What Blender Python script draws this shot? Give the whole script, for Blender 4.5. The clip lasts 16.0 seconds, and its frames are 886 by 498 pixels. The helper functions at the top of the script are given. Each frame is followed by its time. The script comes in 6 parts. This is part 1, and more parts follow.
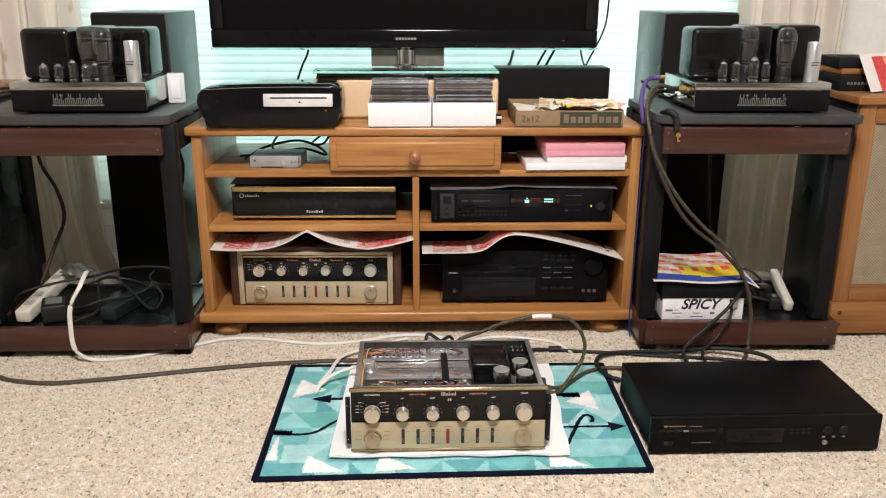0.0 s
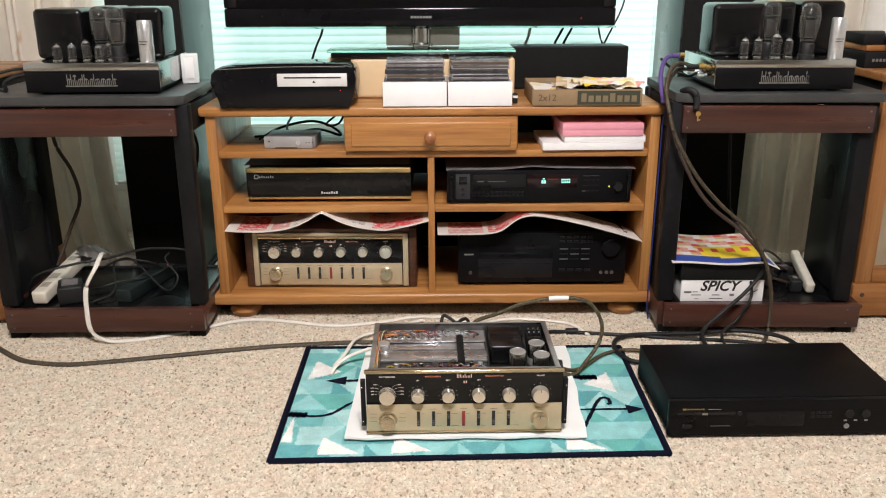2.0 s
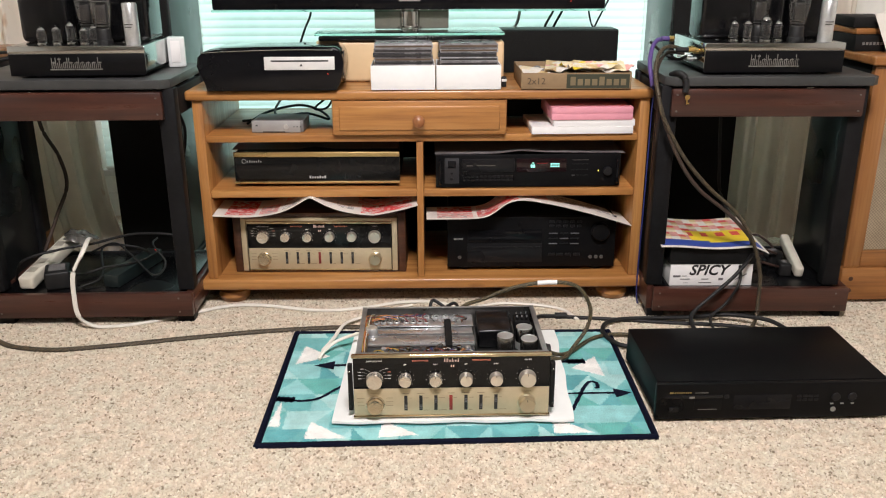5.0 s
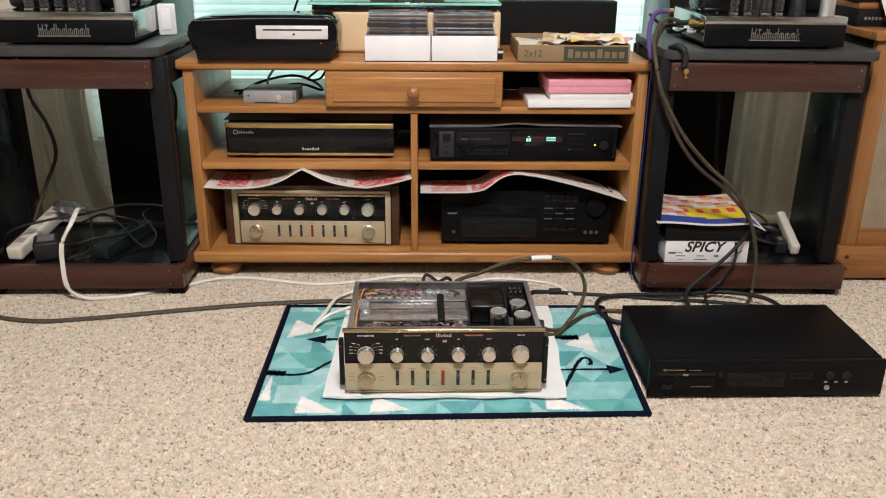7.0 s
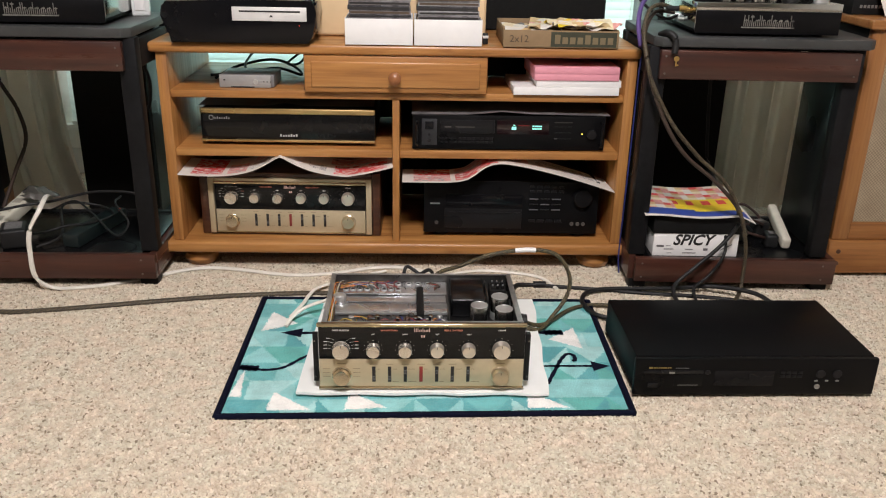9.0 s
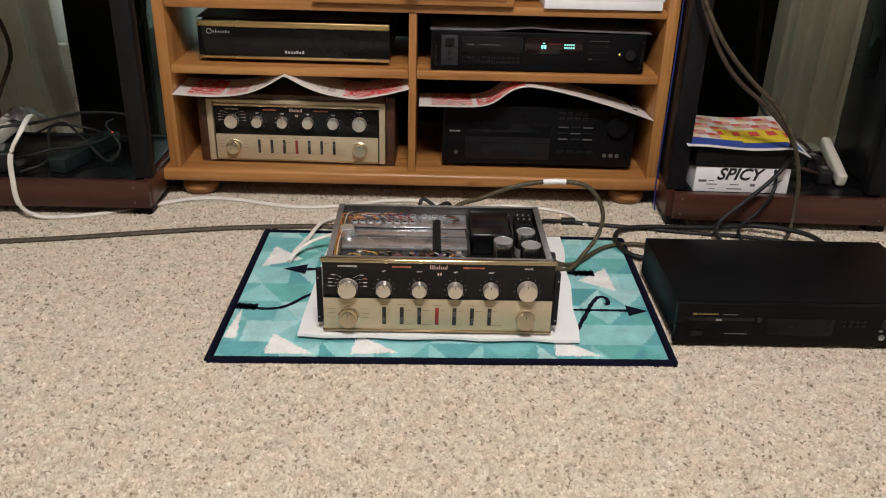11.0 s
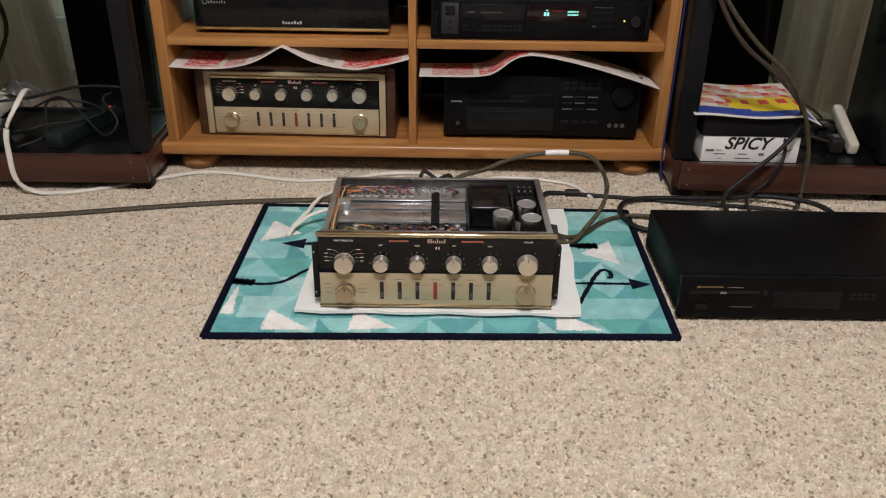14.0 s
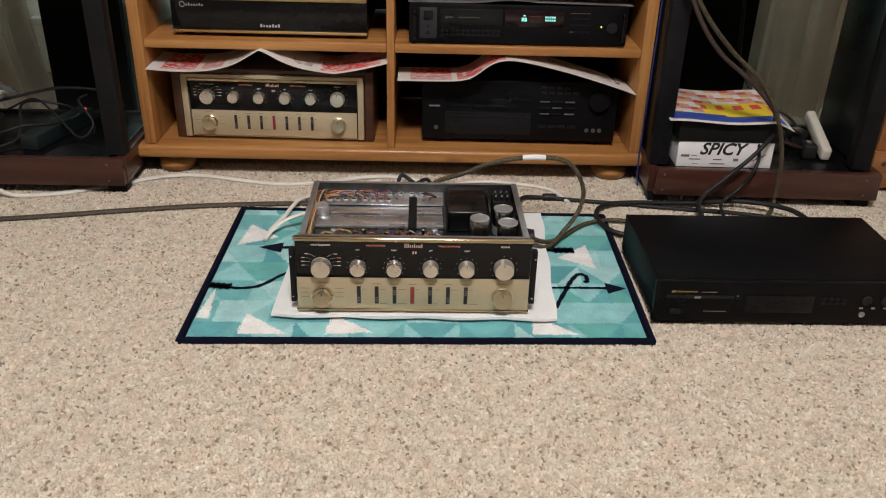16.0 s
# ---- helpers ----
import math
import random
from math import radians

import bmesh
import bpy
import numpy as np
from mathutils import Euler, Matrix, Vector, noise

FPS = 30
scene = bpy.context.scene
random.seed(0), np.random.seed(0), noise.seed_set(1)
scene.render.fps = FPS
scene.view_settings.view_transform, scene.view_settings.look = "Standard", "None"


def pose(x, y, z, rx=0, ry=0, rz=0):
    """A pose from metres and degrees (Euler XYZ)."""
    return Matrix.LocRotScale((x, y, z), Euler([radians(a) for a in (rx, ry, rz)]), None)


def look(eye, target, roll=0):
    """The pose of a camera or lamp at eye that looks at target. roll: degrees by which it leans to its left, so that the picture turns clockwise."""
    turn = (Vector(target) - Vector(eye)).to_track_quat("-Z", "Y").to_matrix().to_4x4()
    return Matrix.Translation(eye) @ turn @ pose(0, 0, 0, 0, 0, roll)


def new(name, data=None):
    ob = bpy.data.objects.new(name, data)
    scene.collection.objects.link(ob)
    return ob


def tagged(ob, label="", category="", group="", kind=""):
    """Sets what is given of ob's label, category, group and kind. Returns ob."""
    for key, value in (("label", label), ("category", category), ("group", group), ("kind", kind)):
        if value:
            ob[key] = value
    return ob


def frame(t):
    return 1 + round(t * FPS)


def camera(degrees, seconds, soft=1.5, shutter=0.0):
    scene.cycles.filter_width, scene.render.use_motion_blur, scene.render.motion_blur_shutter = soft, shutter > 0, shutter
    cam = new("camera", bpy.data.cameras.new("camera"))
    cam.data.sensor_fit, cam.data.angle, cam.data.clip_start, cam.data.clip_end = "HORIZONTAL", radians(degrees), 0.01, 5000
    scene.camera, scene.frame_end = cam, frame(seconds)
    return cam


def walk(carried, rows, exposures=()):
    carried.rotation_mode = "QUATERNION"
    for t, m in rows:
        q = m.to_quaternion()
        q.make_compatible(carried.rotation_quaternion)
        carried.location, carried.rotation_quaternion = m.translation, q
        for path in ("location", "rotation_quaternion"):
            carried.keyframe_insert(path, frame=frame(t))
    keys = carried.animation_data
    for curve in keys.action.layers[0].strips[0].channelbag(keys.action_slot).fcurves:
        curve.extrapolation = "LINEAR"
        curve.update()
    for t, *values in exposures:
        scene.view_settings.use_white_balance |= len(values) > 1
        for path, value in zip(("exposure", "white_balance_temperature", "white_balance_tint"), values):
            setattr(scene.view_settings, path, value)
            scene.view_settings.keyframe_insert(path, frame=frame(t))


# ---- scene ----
cam = camera(55.6, 16.0, 1.1)
PATH = [
    (0, (0.034, 0.028, 0.872), (0.108, 1.939, 0.286), 0.2),
    (0.5, (0.034, 0.031, 0.868), (0.096, 1.94, 0.272), 0.0),
    (1, (0.037, 0.038, 0.867), (0.084, 1.942, 0.257), -0.1),
    (1.5, (0.036, 0.041, 0.868), (0.075, 1.942, 0.248), -0.2),
    (2, (0.036, 0.045, 0.864), (0.071, 1.944, 0.238), -0.2),
    (2.5, (0.038, 0.046, 0.863), (0.075, 1.943, 0.229), -0.2),
    (3, (0.039, 0.048, 0.862), (0.08, 1.942, 0.223), -0.3),
    (3.5, (0.042, 0.047, 0.861), (0.083, 1.939, 0.213), -0.3),
    (6, (0.053, 0.055, 0.856), (0.109, 1.937, 0.183), 0.1),
    (6.5, (0.053, 0.061, 0.854), (0.113, 1.936, 0.162), 0.3),
    (7, (0.055, 0.068, 0.85), (0.113, 1.936, 0.136), 0.5),
    (7.5, (0.057, 0.071, 0.849), (0.115, 1.934, 0.125), 0.6),
    (8, (0.058, 0.066, 0.857), (0.127, 1.929, 0.134), 0.9),
    (8.5, (0.066, 0.084, 0.849), (0.148, 1.946, 0.124), 1.0),
    (9, (0.078, 0.125, 0.833), (0.158, 1.982, 0.096), 1.2),
    (9.5, (0.077, 0.181, 0.801), (0.145, 2.029, 0.039), 1.4),
    (10, (0.077, 0.227, 0.773), (0.138, 2.055, -0.035), 2.1),
    (12.5, (0.087, 0.297, 0.738), (0.094, 2.086, -0.157), 0.6),
    (13, (0.09, 0.302, 0.737), (0.091, 2.081, -0.177), 0.9),
    (13.5, (0.099, 0.302, 0.733), (0.098, 2.077, -0.187), 0.8),
    (14, (0.104, 0.3, 0.736), (0.116, 2.075, -0.185), 0.8),
    (14.5, (0.106, 0.299, 0.74), (0.137, 2.073, -0.183), 1.3),
    (15, (0.107, 0.299, 0.741), (0.153, 2.072, -0.185), 1.7),
    (15.5, (0.107, 0.296, 0.744), (0.162, 2.07, -0.179), 1.7),
    (16, (0.109, 0.298, 0.742), (0.168, 2.074, -0.174), 1.6),
]
walk(cam, [(t, look(eye, target, roll)) for t, eye, target, roll in PATH], [(0, 0.16), (3.5, 0.13), (6.5, 0.02), (8, -0.16), (9, -0.08), (9.5, -0.05), (10, -0.37), (12.5, -0.27), (13, -0.54), (13.5, -0.46), (14.5, -0.43), (16, -0.39)])

# ---- world and lights ----
world = bpy.data.worlds.new("world")
scene.world = world
world.use_nodes = True
wn = world.node_tree
sky = wn.nodes.new("ShaderNodeTexSky")
sky.sky_type, sky.sun_disc, sky.sun_elevation, sky.sun_rotation = "NISHITA", False, radians(40), radians(150)
wn.links.new(sky.outputs[0], wn.nodes["Background"].inputs[0])
wn.nodes["Background"].inputs[1].default_value = 0.1


def area_lamp(name, eye, target, size, watts, colour):
    data = bpy.data.lights.new(name, "AREA")
    data.shape, data.size, data.energy, data.color = "DISK", size, watts, colour
    ob = new(name, data)
    ob.matrix_world = look(eye, target)
    return ob


area_lamp("ceiling_lamp", (0.12, 0.12, 2.34), (0.12, 1.55, 0.0), 0.6, 92, (1.0, 0.935, 0.945))


# ---- materials ----
def nodes_of(name):
    m = bpy.data.materials.new(name)
    m.use_nodes = True
    t = m.node_tree
    return m, t, t.nodes["Principled BSDF"], t.nodes, t.links


def coords(t, scale=(1, 1, 1), space="Object", turn=(0, 0, 0)):
    c = t.nodes.new("ShaderNodeTexCoord")
    mp = t.nodes.new("ShaderNodeMapping")
    mp.inputs["Scale"].default_value = scale
    mp.inputs["Rotation"].default_value = turn
    t.links.new(c.outputs[space], mp.inputs[0])
    return mp.outputs[0]


def noise_of(t, vec, scale, detail=3, rough=0.55):
    n = t.nodes.new("ShaderNodeTexNoise")
    n.inputs["Scale"].default_value, n.inputs["Detail"].default_value, n.inputs["Roughness"].default_value = scale, detail, rough
    t.links.new(vec, n.inputs["Vector"])
    return n.outputs[0]


def ramp_of(t, fac, stops):
    r = t.nodes.new("ShaderNodeValToRGB")
    while len(r.color_ramp.elements) < len(stops):
        r.color_ramp.elements.new(0.5)
    for e, (p, c) in zip(r.color_ramp.elements, stops):
        e.position, e.color = p, (*c, 1) if len(c) == 3 else c
    t.links.new(fac, r.inputs[0])
    return r.outputs[0]


def bump_of(t, fac, bsdf, strength, distance):
    b = t.nodes.new("ShaderNodeBump")
    b.inputs["Strength"].default_value, b.inputs["Distance"].default_value = strength, distance
    t.links.new(fac, b.inputs["Height"])
    t.links.new(b.outputs[0], bsdf.inputs["Normal"])


def shade(c, k):
    return tuple(min(1, v * k) for v in c)


def plain(name, colour, rough=0.5, metal=0.0, vary=0.12, scale=40, bump=0.0, dust=0.0, coat=0.0, spec=0.5):
    """A surface with a slight variation of tone and gloss at two scales, and fine relief."""
    m, t, b, n, l = nodes_of(name)
    v = coords(t)
    fine, broad = noise_of(t, v, scale, 4), noise_of(t, v, scale / 9, 2)
    mix = n.new("ShaderNodeMath")
    mix.operation = "ADD"
    l.new(fine, mix.inputs[0]), l.new(broad, mix.inputs[1])
    half = n.new("ShaderNodeMath")
    half.operation = "MULTIPLY"
    half.inputs[1].default_value = 0.5
    l.new(mix.outputs[0], half.inputs[0])
    lo, hi = shade(colour, 1 - vary), shade(colour, 1 + vary)
    if dust:
        hi = tuple(c + dust for c in hi)
    l.new(ramp_of(t, half.outputs[0], [(0.36, lo), (0.66, hi)]), b.inputs["Base Color"])
    rr = ramp_of(t, broad, [(0.35, (max(0.02, rough - 0.07),) * 3), (0.7, (min(1, rough + 0.1),) * 3)])
    l.new(rr, b.inputs["Roughness"])
    b.inputs["Metallic"].default_value = metal
    b.inputs["Specular IOR Level"].default_value = spec
    if coat:
        b.inputs["Coat Weight"].default_value = coat
        b.inputs["Coat Roughness"].default_value = 0.08
    if bump:
        bump_of(t, fine, b, bump, 0.001)
    return m


def wood(name, dark, mid, light, axis, rough=0.38, coat=0.25):
    """Planks with the grain along one axis."""
    m, t, b, n, l = nodes_of(name)
    s = [26, 26, 26]
    s[axis] = 1.6
    v = coords(t, s)
    grain = noise_of(t, v, 1.6, 6, 0.62)
    s2 = [160, 160, 160]
    s2[axis] = 5
    pores = noise_of(t, coords(t, s2), 1.0, 3, 0.6)
    info = n.new("ShaderNodeObjectInfo")
    add = n.new("ShaderNodeMath")
    add.operation = "MULTIPLY_ADD"
    add.inputs[1].default_value, = (0.10,)
    l.new(info.outputs["Random"], add.inputs[0])
    l.new(grain, add.inputs[2])
    col = ramp_of(t, add.outputs[0], [(0.30, dark), (0.52, mid), (0.75, light)])
    mixed = n.new("ShaderNodeMix")
    mixed.data_type, mixed.blend_type = "RGBA", "MULTIPLY"
    mixed.inputs[0].default_value = 0.45
    l.new(col, mixed.inputs[6])
    l.new(ramp_of(t, pores, [(0.30, (0.55, 0.5, 0.45)), (0.55, (1, 1, 1))]), mixed.inputs[7])
    sk = [7.0, 7.0, 7.0]
    sk[axis] = 2.6
    kn = n.new("ShaderNodeTexVoronoi")
    kn.inputs["Scale"].default_value = 1.0
    l.new(coords(t, sk), kn.inputs["Vector"])
    knot = n.new("ShaderNodeMix")
    knot.data_type, knot.blend_type = "RGBA", "MULTIPLY"
    knot.inputs[0].default_value = 0.8
    l.new(mixed.outputs[2], knot.inputs[6])
    l.new(ramp_of(t, kn.outputs["Distance"], [(0.03, (0.35, 0.24, 0.18)), (0.085, (1, 1, 1))]), knot.inputs[7])
    l.new(knot.outputs[2], b.inputs["Base Color"])
    l.new(ramp_of(t, grain, [(0.3, (rough + 0.12,) * 3), (0.7, (rough - 0.06,) * 3)]), b.inputs["Roughness"])
    b.inputs["Coat Weight"].default_value, b.inputs["Coat Roughness"].default_value = coat, 0.2
    bump_of(t, pores, b, 0.15, 0.0006)
    return m


def glow(name, colour, strength):
    m, t, b, n, l = nodes_of(name)
    b.inputs["Base Color"].default_value = (0, 0, 0, 1)
    b.inputs["Emission Color"].default_value, b.inputs["Emission Strength"].default_value = (*colour, 1), strength
    return m


def carpet_material():
    m, t, b, n, l = nodes_of("berber carpet")
    v = coords(t)
    warp = n.new("ShaderNodeTexNoise")
    warp.inputs["Scale"].default_value = 60
    l.new(v, warp.inputs["Vector"])
    shift = n.new("ShaderNodeVectorMath")
    shift.operation = "MULTIPLY_ADD"
    shift.inputs[1].default_value = (0.008, 0.008, 0)
    l.new(warp.outputs["Color"], shift.inputs[0]), l.new(v, shift.inputs[2])
    vo = n.new("ShaderNodeTexVoronoi")
    vo.inputs["Scale"].default_value = 270
    l.new(shift.outputs[0], vo.inputs["Vector"])
    sep = n.new("ShaderNodeSeparateColor")
    l.new(vo.outputs["Color"], sep.inputs[0])
    tuft = ramp_of(t, sep.outputs[0], [(0.0, (0.40, 0.355, 0.30)), (0.22, (0.56, 0.505, 0.425)), (0.55, (0.66, 0.605, 0.515)), (0.85, (0.63, 0.575, 0.495)), (1.0, (0.81, 0.76, 0.67))])
    fl = n.new("ShaderNodeTexVoronoi")
    fl.inputs["Scale"].default_value = 300
    l.new(coords(t, (1.15, 0.9, 1)), fl.inputs["Vector"])
    sepf = n.new("ShaderNodeSeparateColor")
    l.new(fl.outputs["Color"], sepf.inputs[0])
    fleck = ramp_of(t, sepf.outputs[1], [(0.0, (0.50, 0.43, 0.37)), (0.028, (0.66, 0.58, 0.52)), (0.055, (1, 1, 1))])
    hue = ramp_of(t, noise_of(t, v, 33, 3, 0.6), [(0.34, (1.07, 0.95, 0.92)), (0.47, (1.0, 1.0, 1.0)), (0.62, (0.95, 0.98, 0.95))])
    broad = ramp_of(t, noise_of(t, v, 9, 4, 0.6), [(0.3, (0.76, 0.725, 0.705)), (0.7, (0.90, 0.876, 0.857))])
    clump = ramp_of(t, noise_of(t, v, 70, 4, 0.7), [(0.32, (0.80, 0.765, 0.73)), (0.62, (1.07, 1.06, 1.05))])
    for extra in (broad, clump, fleck, hue):
        mx = n.new("ShaderNodeMix")
        mx.data_type, mx.blend_type = "RGBA", "MULTIPLY"
        mx.inputs[0].default_value = 1
        l.new(tuft, mx.inputs[6]), l.new(extra, mx.inputs[7])
        tuft = mx.outputs[2]
    l.new(tuft, b.inputs["Base Color"])
    b.inputs["Roughness"].default_value = 0.95
    b.inputs["Specular IOR Level"].default_value = 0.1
    fall = n.new("ShaderNodeMath")
    fall.operation = "SUBTRACT"
    fall.inputs[0].default_value = 1
    l.new(vo.outputs["Distance"], fall.inputs[1])
    bump_of(t, fall.outputs[0], b, 0.42, 0.0035)
    return m


def pile_material(name, colour, sheen=0.2):
    m, t, b, n, l = nodes_of(name)
    v = coords(t)
    fine = noise_of(t, v, 420, 3)
    broad = noise_of(t, v, 30, 4)
    mixn = n.new("ShaderNodeMath")
    mixn.operation = "MULTIPLY_ADD"
    mixn.inputs[1].default_value = 0.6
    l.new(fine, mixn.inputs[0]), l.new(broad, mixn.inputs[2])
    l.new(ramp_of(t, mixn.outputs[0], [(0.58, shade(colour, 0.84)), (0.98, shade(colour, 1.14))]), b.inputs["Base Color"])
    b.inputs["Roughness"].default_value = 0.95
    b.inputs["Specular IOR Level"].default_value = 0.1
    b.inputs["Sheen Weight"].default_value = sheen
    bump_of(t, fine, b, 0.8, 0.003)
    return m


def cloth_material(name, colour, weave=220, bump=0.3):
    m, t, b, n, l = nodes_of(name)
    v = coords(t)
    a = n.new("ShaderNodeTexChecker")
    a.inputs["Scale"].default_value = weave
    a.inputs["Color1"].default_value, a.inputs["Color2"].default_value = (*shade(colour, 0.72), 1), (*shade(colour, 1.08), 1)
    l.new(v, a.inputs["Vector"])
    mx = n.new("ShaderNodeMix")
    mx.data_type, mx.blend_type = "RGBA", "MULTIPLY"
    mx.inputs[0].default_value = 0.8
    l.new(a.outputs[0], mx.inputs[6])
    l.new(ramp_of(t, noise_of(t, v, 22, 4), [(0.3, (0.78, 0.76, 0.74)), (0.65, (1, 1, 1))]), mx.inputs[7])
    l.new(mx.outputs[2], b.inputs["Base Color"])
    b.inputs["Roughness"].default_value = 0.9
    bump_of(t, a.outputs["Fac"], b, bump, 0.0008)
    return m


def thin_sheet(name, colour, through_light, rough=0.5):
    """Paint or fabric that lets some light through."""
    m, t, b, n, l = nodes_of(name)
    v = coords(t)
    l.new(ramp_of(t, noise_of(t, v, 14, 4), [(0.3, shade(colour, 0.9)), (0.7, shade(colour, 1.06))]), b.inputs["Base Color"])
    b.inputs["Roughness"].default_value = rough
    tr = n.new("ShaderNodeBsdfTranslucent")
    tr.inputs[0].default_value = (*colour, 1)
    mix = n.new("ShaderNodeMixShader")
    mix.inputs[0].default_value = through_light
    l.new(b.outputs[0], mix.inputs[1]), l.new(tr.outputs[0], mix.inputs[2])
    l.new(mix.outputs[0], n["Material Output"].inputs[0])
    return m


def glass_material(name, colour=(1, 1, 1), rough=0.02, ior=1.45):
    m, t, b, n, l = nodes_of(name)
    b.inputs["Base Color"].default_value = (*colour, 1)
    b.inputs["Transmission Weight"].default_value = 1
    b.inputs["Roughness"].default_value, b.inputs["IOR"].default_value = rough, ior
    return m


CARPET = carpet_material()
WALL = plain("cream wall paint", (0.90, 0.88, 0.83), 0.7, vary=0.04, scale=60, bump=0.15)
CEILING = plain("white ceiling paint", (0.8, 0.79, 0.76), 0.8, vary=0.03, scale=80, bump=0.2)
TRIM = plain("white trim paint", (0.78, 0.77, 0.73), 0.4, vary=0.04)
PINE_X = wood("honey pine along", (0.235, 0.094, 0.026), (0.400, 0.178, 0.050), (0.49, 0.242, 0.076), 0)
PINE_Z = wood("honey pine upright", (0.235, 0.094, 0.026), (0.400, 0.178, 0.050), (0.49, 0.242, 0.076), 2)
PALE = plain("pale birch", (0.72, 0.53, 0.31), 0.42, vary=0.05, scale=30, bump=0.05)
OAK_X = wood("oak along", (0.19, 0.074, 0.021), (0.295, 0.122, 0.035), (0.36, 0.165, 0.053), 0)
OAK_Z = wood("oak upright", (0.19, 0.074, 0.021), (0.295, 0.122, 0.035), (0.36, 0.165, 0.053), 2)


def stained(name, axis):
    """Dark red-brown stain, glossy, with pale scuffs and scratches along the grain."""
    m = wood(name, (0.014, 0.0056, 0.0040), (0.046, 0.0155, 0.0102), (0.084, 0.0305, 0.0195), axis, 0.3, 0.3)
    t = m.node_tree
    b = t.nodes["Principled BSDF"]
    old = b.inputs["Base Color"].links[0].from_socket
    sc = [60, 60, 60]
    sc[axis] = 5
    v = coords(t, sc)
    scratch = ramp_of(t, noise_of(t, v, 1.0, 2, 0.5), [(0.66, (0, 0, 0)), (0.74, (1, 1, 1))])
    patch = ramp_of(t, noise_of(t, coords(t), 11, 3, 0.6), [(0.50, (0, 0, 0)), (0.66, (0.5, 0.5, 0.5))])
    amount = t.nodes.new("ShaderNodeMath")
    amount.operation = "MULTIPLY"
    t.links.new(scratch, amount.inputs[0]), t.links.new(patch, amount.inputs[1])
    mx = t.nodes.new("ShaderNodeMix")
    mx.data_type = "RGBA"
    t.links.new(amount.outputs[0], mx.inputs[0]), t.links.new(old, mx.inputs[6])
    mx.inputs[7].default_value = (0.12, 0.062, 0.045, 1)
    t.links.new(mx.outputs[2], b.inputs["Base Color"])
    return m


ROSE_X = stained("dark stained plank", 0)
ROSE_Y = stained("dark stained side rail", 1)
WALNUT = wood("walnut veneer", (0.03, 0.010, 0.005), (0.06, 0.021, 0.009), (0.09, 0.034, 0.015), 0, 0.4)
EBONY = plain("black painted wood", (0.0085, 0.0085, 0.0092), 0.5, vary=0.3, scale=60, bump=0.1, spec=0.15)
SLATE = plain("grey laminate", (0.046, 0.048, 0.047), 0.42, vary=0.15, scale=50, bump=0.08, spec=0.4)
BLACK = plain("satin black metal", (0.0080, 0.0080, 0.0080), 0.5, vary=0.25, scale=90, bump=0.05, spec=0.2)
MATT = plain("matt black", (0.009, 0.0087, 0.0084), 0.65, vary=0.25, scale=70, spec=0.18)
DEVICE = plain("satin black device front", (0.0046, 0.0046, 0.0052), 0.34, vary=0.2, scale=80, spec=0.15)
BUTTON = plain("black plastic button", (0.009, 0.009, 0.010), 0.3, vary=0.15, spec=0.3)
BRIGHT = plain("bright plated steel", (0.66, 0.67, 0.68), 0.27, 0.9, vary=0.14, scale=70)
LACQUER = plain("black lacquer", (0.010, 0.011, 0.011), 0.3, vary=0.15)
GLOSS = plain("gloss black plastic", (0.006, 0.006, 0.007), 0.07, vary=0.2, spec=0.2)
ENAMEL = plain("black enamel", (0.004, 0.004, 0.0045), 0.2, vary=0.2, spec=0.42)
PANELGLASS = plain("black glass panel", (0.007, 0.007, 0.007), 0.12, vary=0.2, spec=0.28)
CHROME = plain("chrome", (0.50, 0.51, 0.50), 0.14, 1.0, vary=0.05)
STEEL = plain("brushed steel", (0.62, 0.63, 0.63), 0.34, 0.8, vary=0.12, scale=120, bump=0.1)
DULLSTEEL = plain("dull plated steel", (0.42, 0.42, 0.41), 0.42, 0.8, vary=0.2, scale=60)
SCREW = plain("dulled screw metal", (0.14, 0.13, 0.12), 0.45, 0.6, vary=0.2)
SILVER = plain("silver paint", (0.72, 0.71, 0.69), 0.4, 0.2, vary=0.08)
CHAMPAGNE = plain("champagne anodised panel", (0.54, 0.455, 0.30), 0.46, 0.4, vary=0.05, scale=90)
KNOB = plain("turned aluminium", (0.82, 0.76, 0.66), 0.26, 0.85, vary=0.08)
GOLD = plain("gold trim", (0.62, 0.45, 0.20), 0.3, 0.9, vary=0.08)
WHITE = plain("white card", (0.80, 0.79, 0.77), 0.6, vary=0.04)
FOAM = plain("white foam board", (0.79, 0.80, 0.77), 0.6, vary=0.04, scale=30)
IVORY = plain("ivory plastic", (0.62, 0.58, 0.48), 0.4, vary=0.08)
PRINTWHITE = plain("white print", (0.75, 0.72, 0.66), 0.5, vary=0.03)
CAPTION = plain("faint brown caption print", (0.20, 0.15, 0.09), 0.5, vary=0.06)
PRINTRED = plain("red print", (0.62, 0.05, 0.035), 0.5, vary=0.06)
PRINTBLUE = plain("blue print", (0.03, 0.06, 0.30), 0.5, vary=0.1)
PRINTYELLOW = plain("yellow print", (0.75, 0.56, 0.03), 0.5, vary=0.1)
PRINTGREEN = plain("dull green print", (0.045, 0.06, 0.035), 0.6, vary=0.12)
PRINTBLACK = plain("black print", (0.015, 0.014, 0.013), 0.5, vary=0.1)
PRINTBROWN = plain("brown print", (0.07, 0.045, 0.025), 0.6, vary=0.1)
REDCAP = plain("red switch cap", (0.24, 0.03, 0.025), 0.4, vary=0.08)
PINK = plain("pink paper", (0.72, 0.30, 0.36), 0.6, vary=0.06)
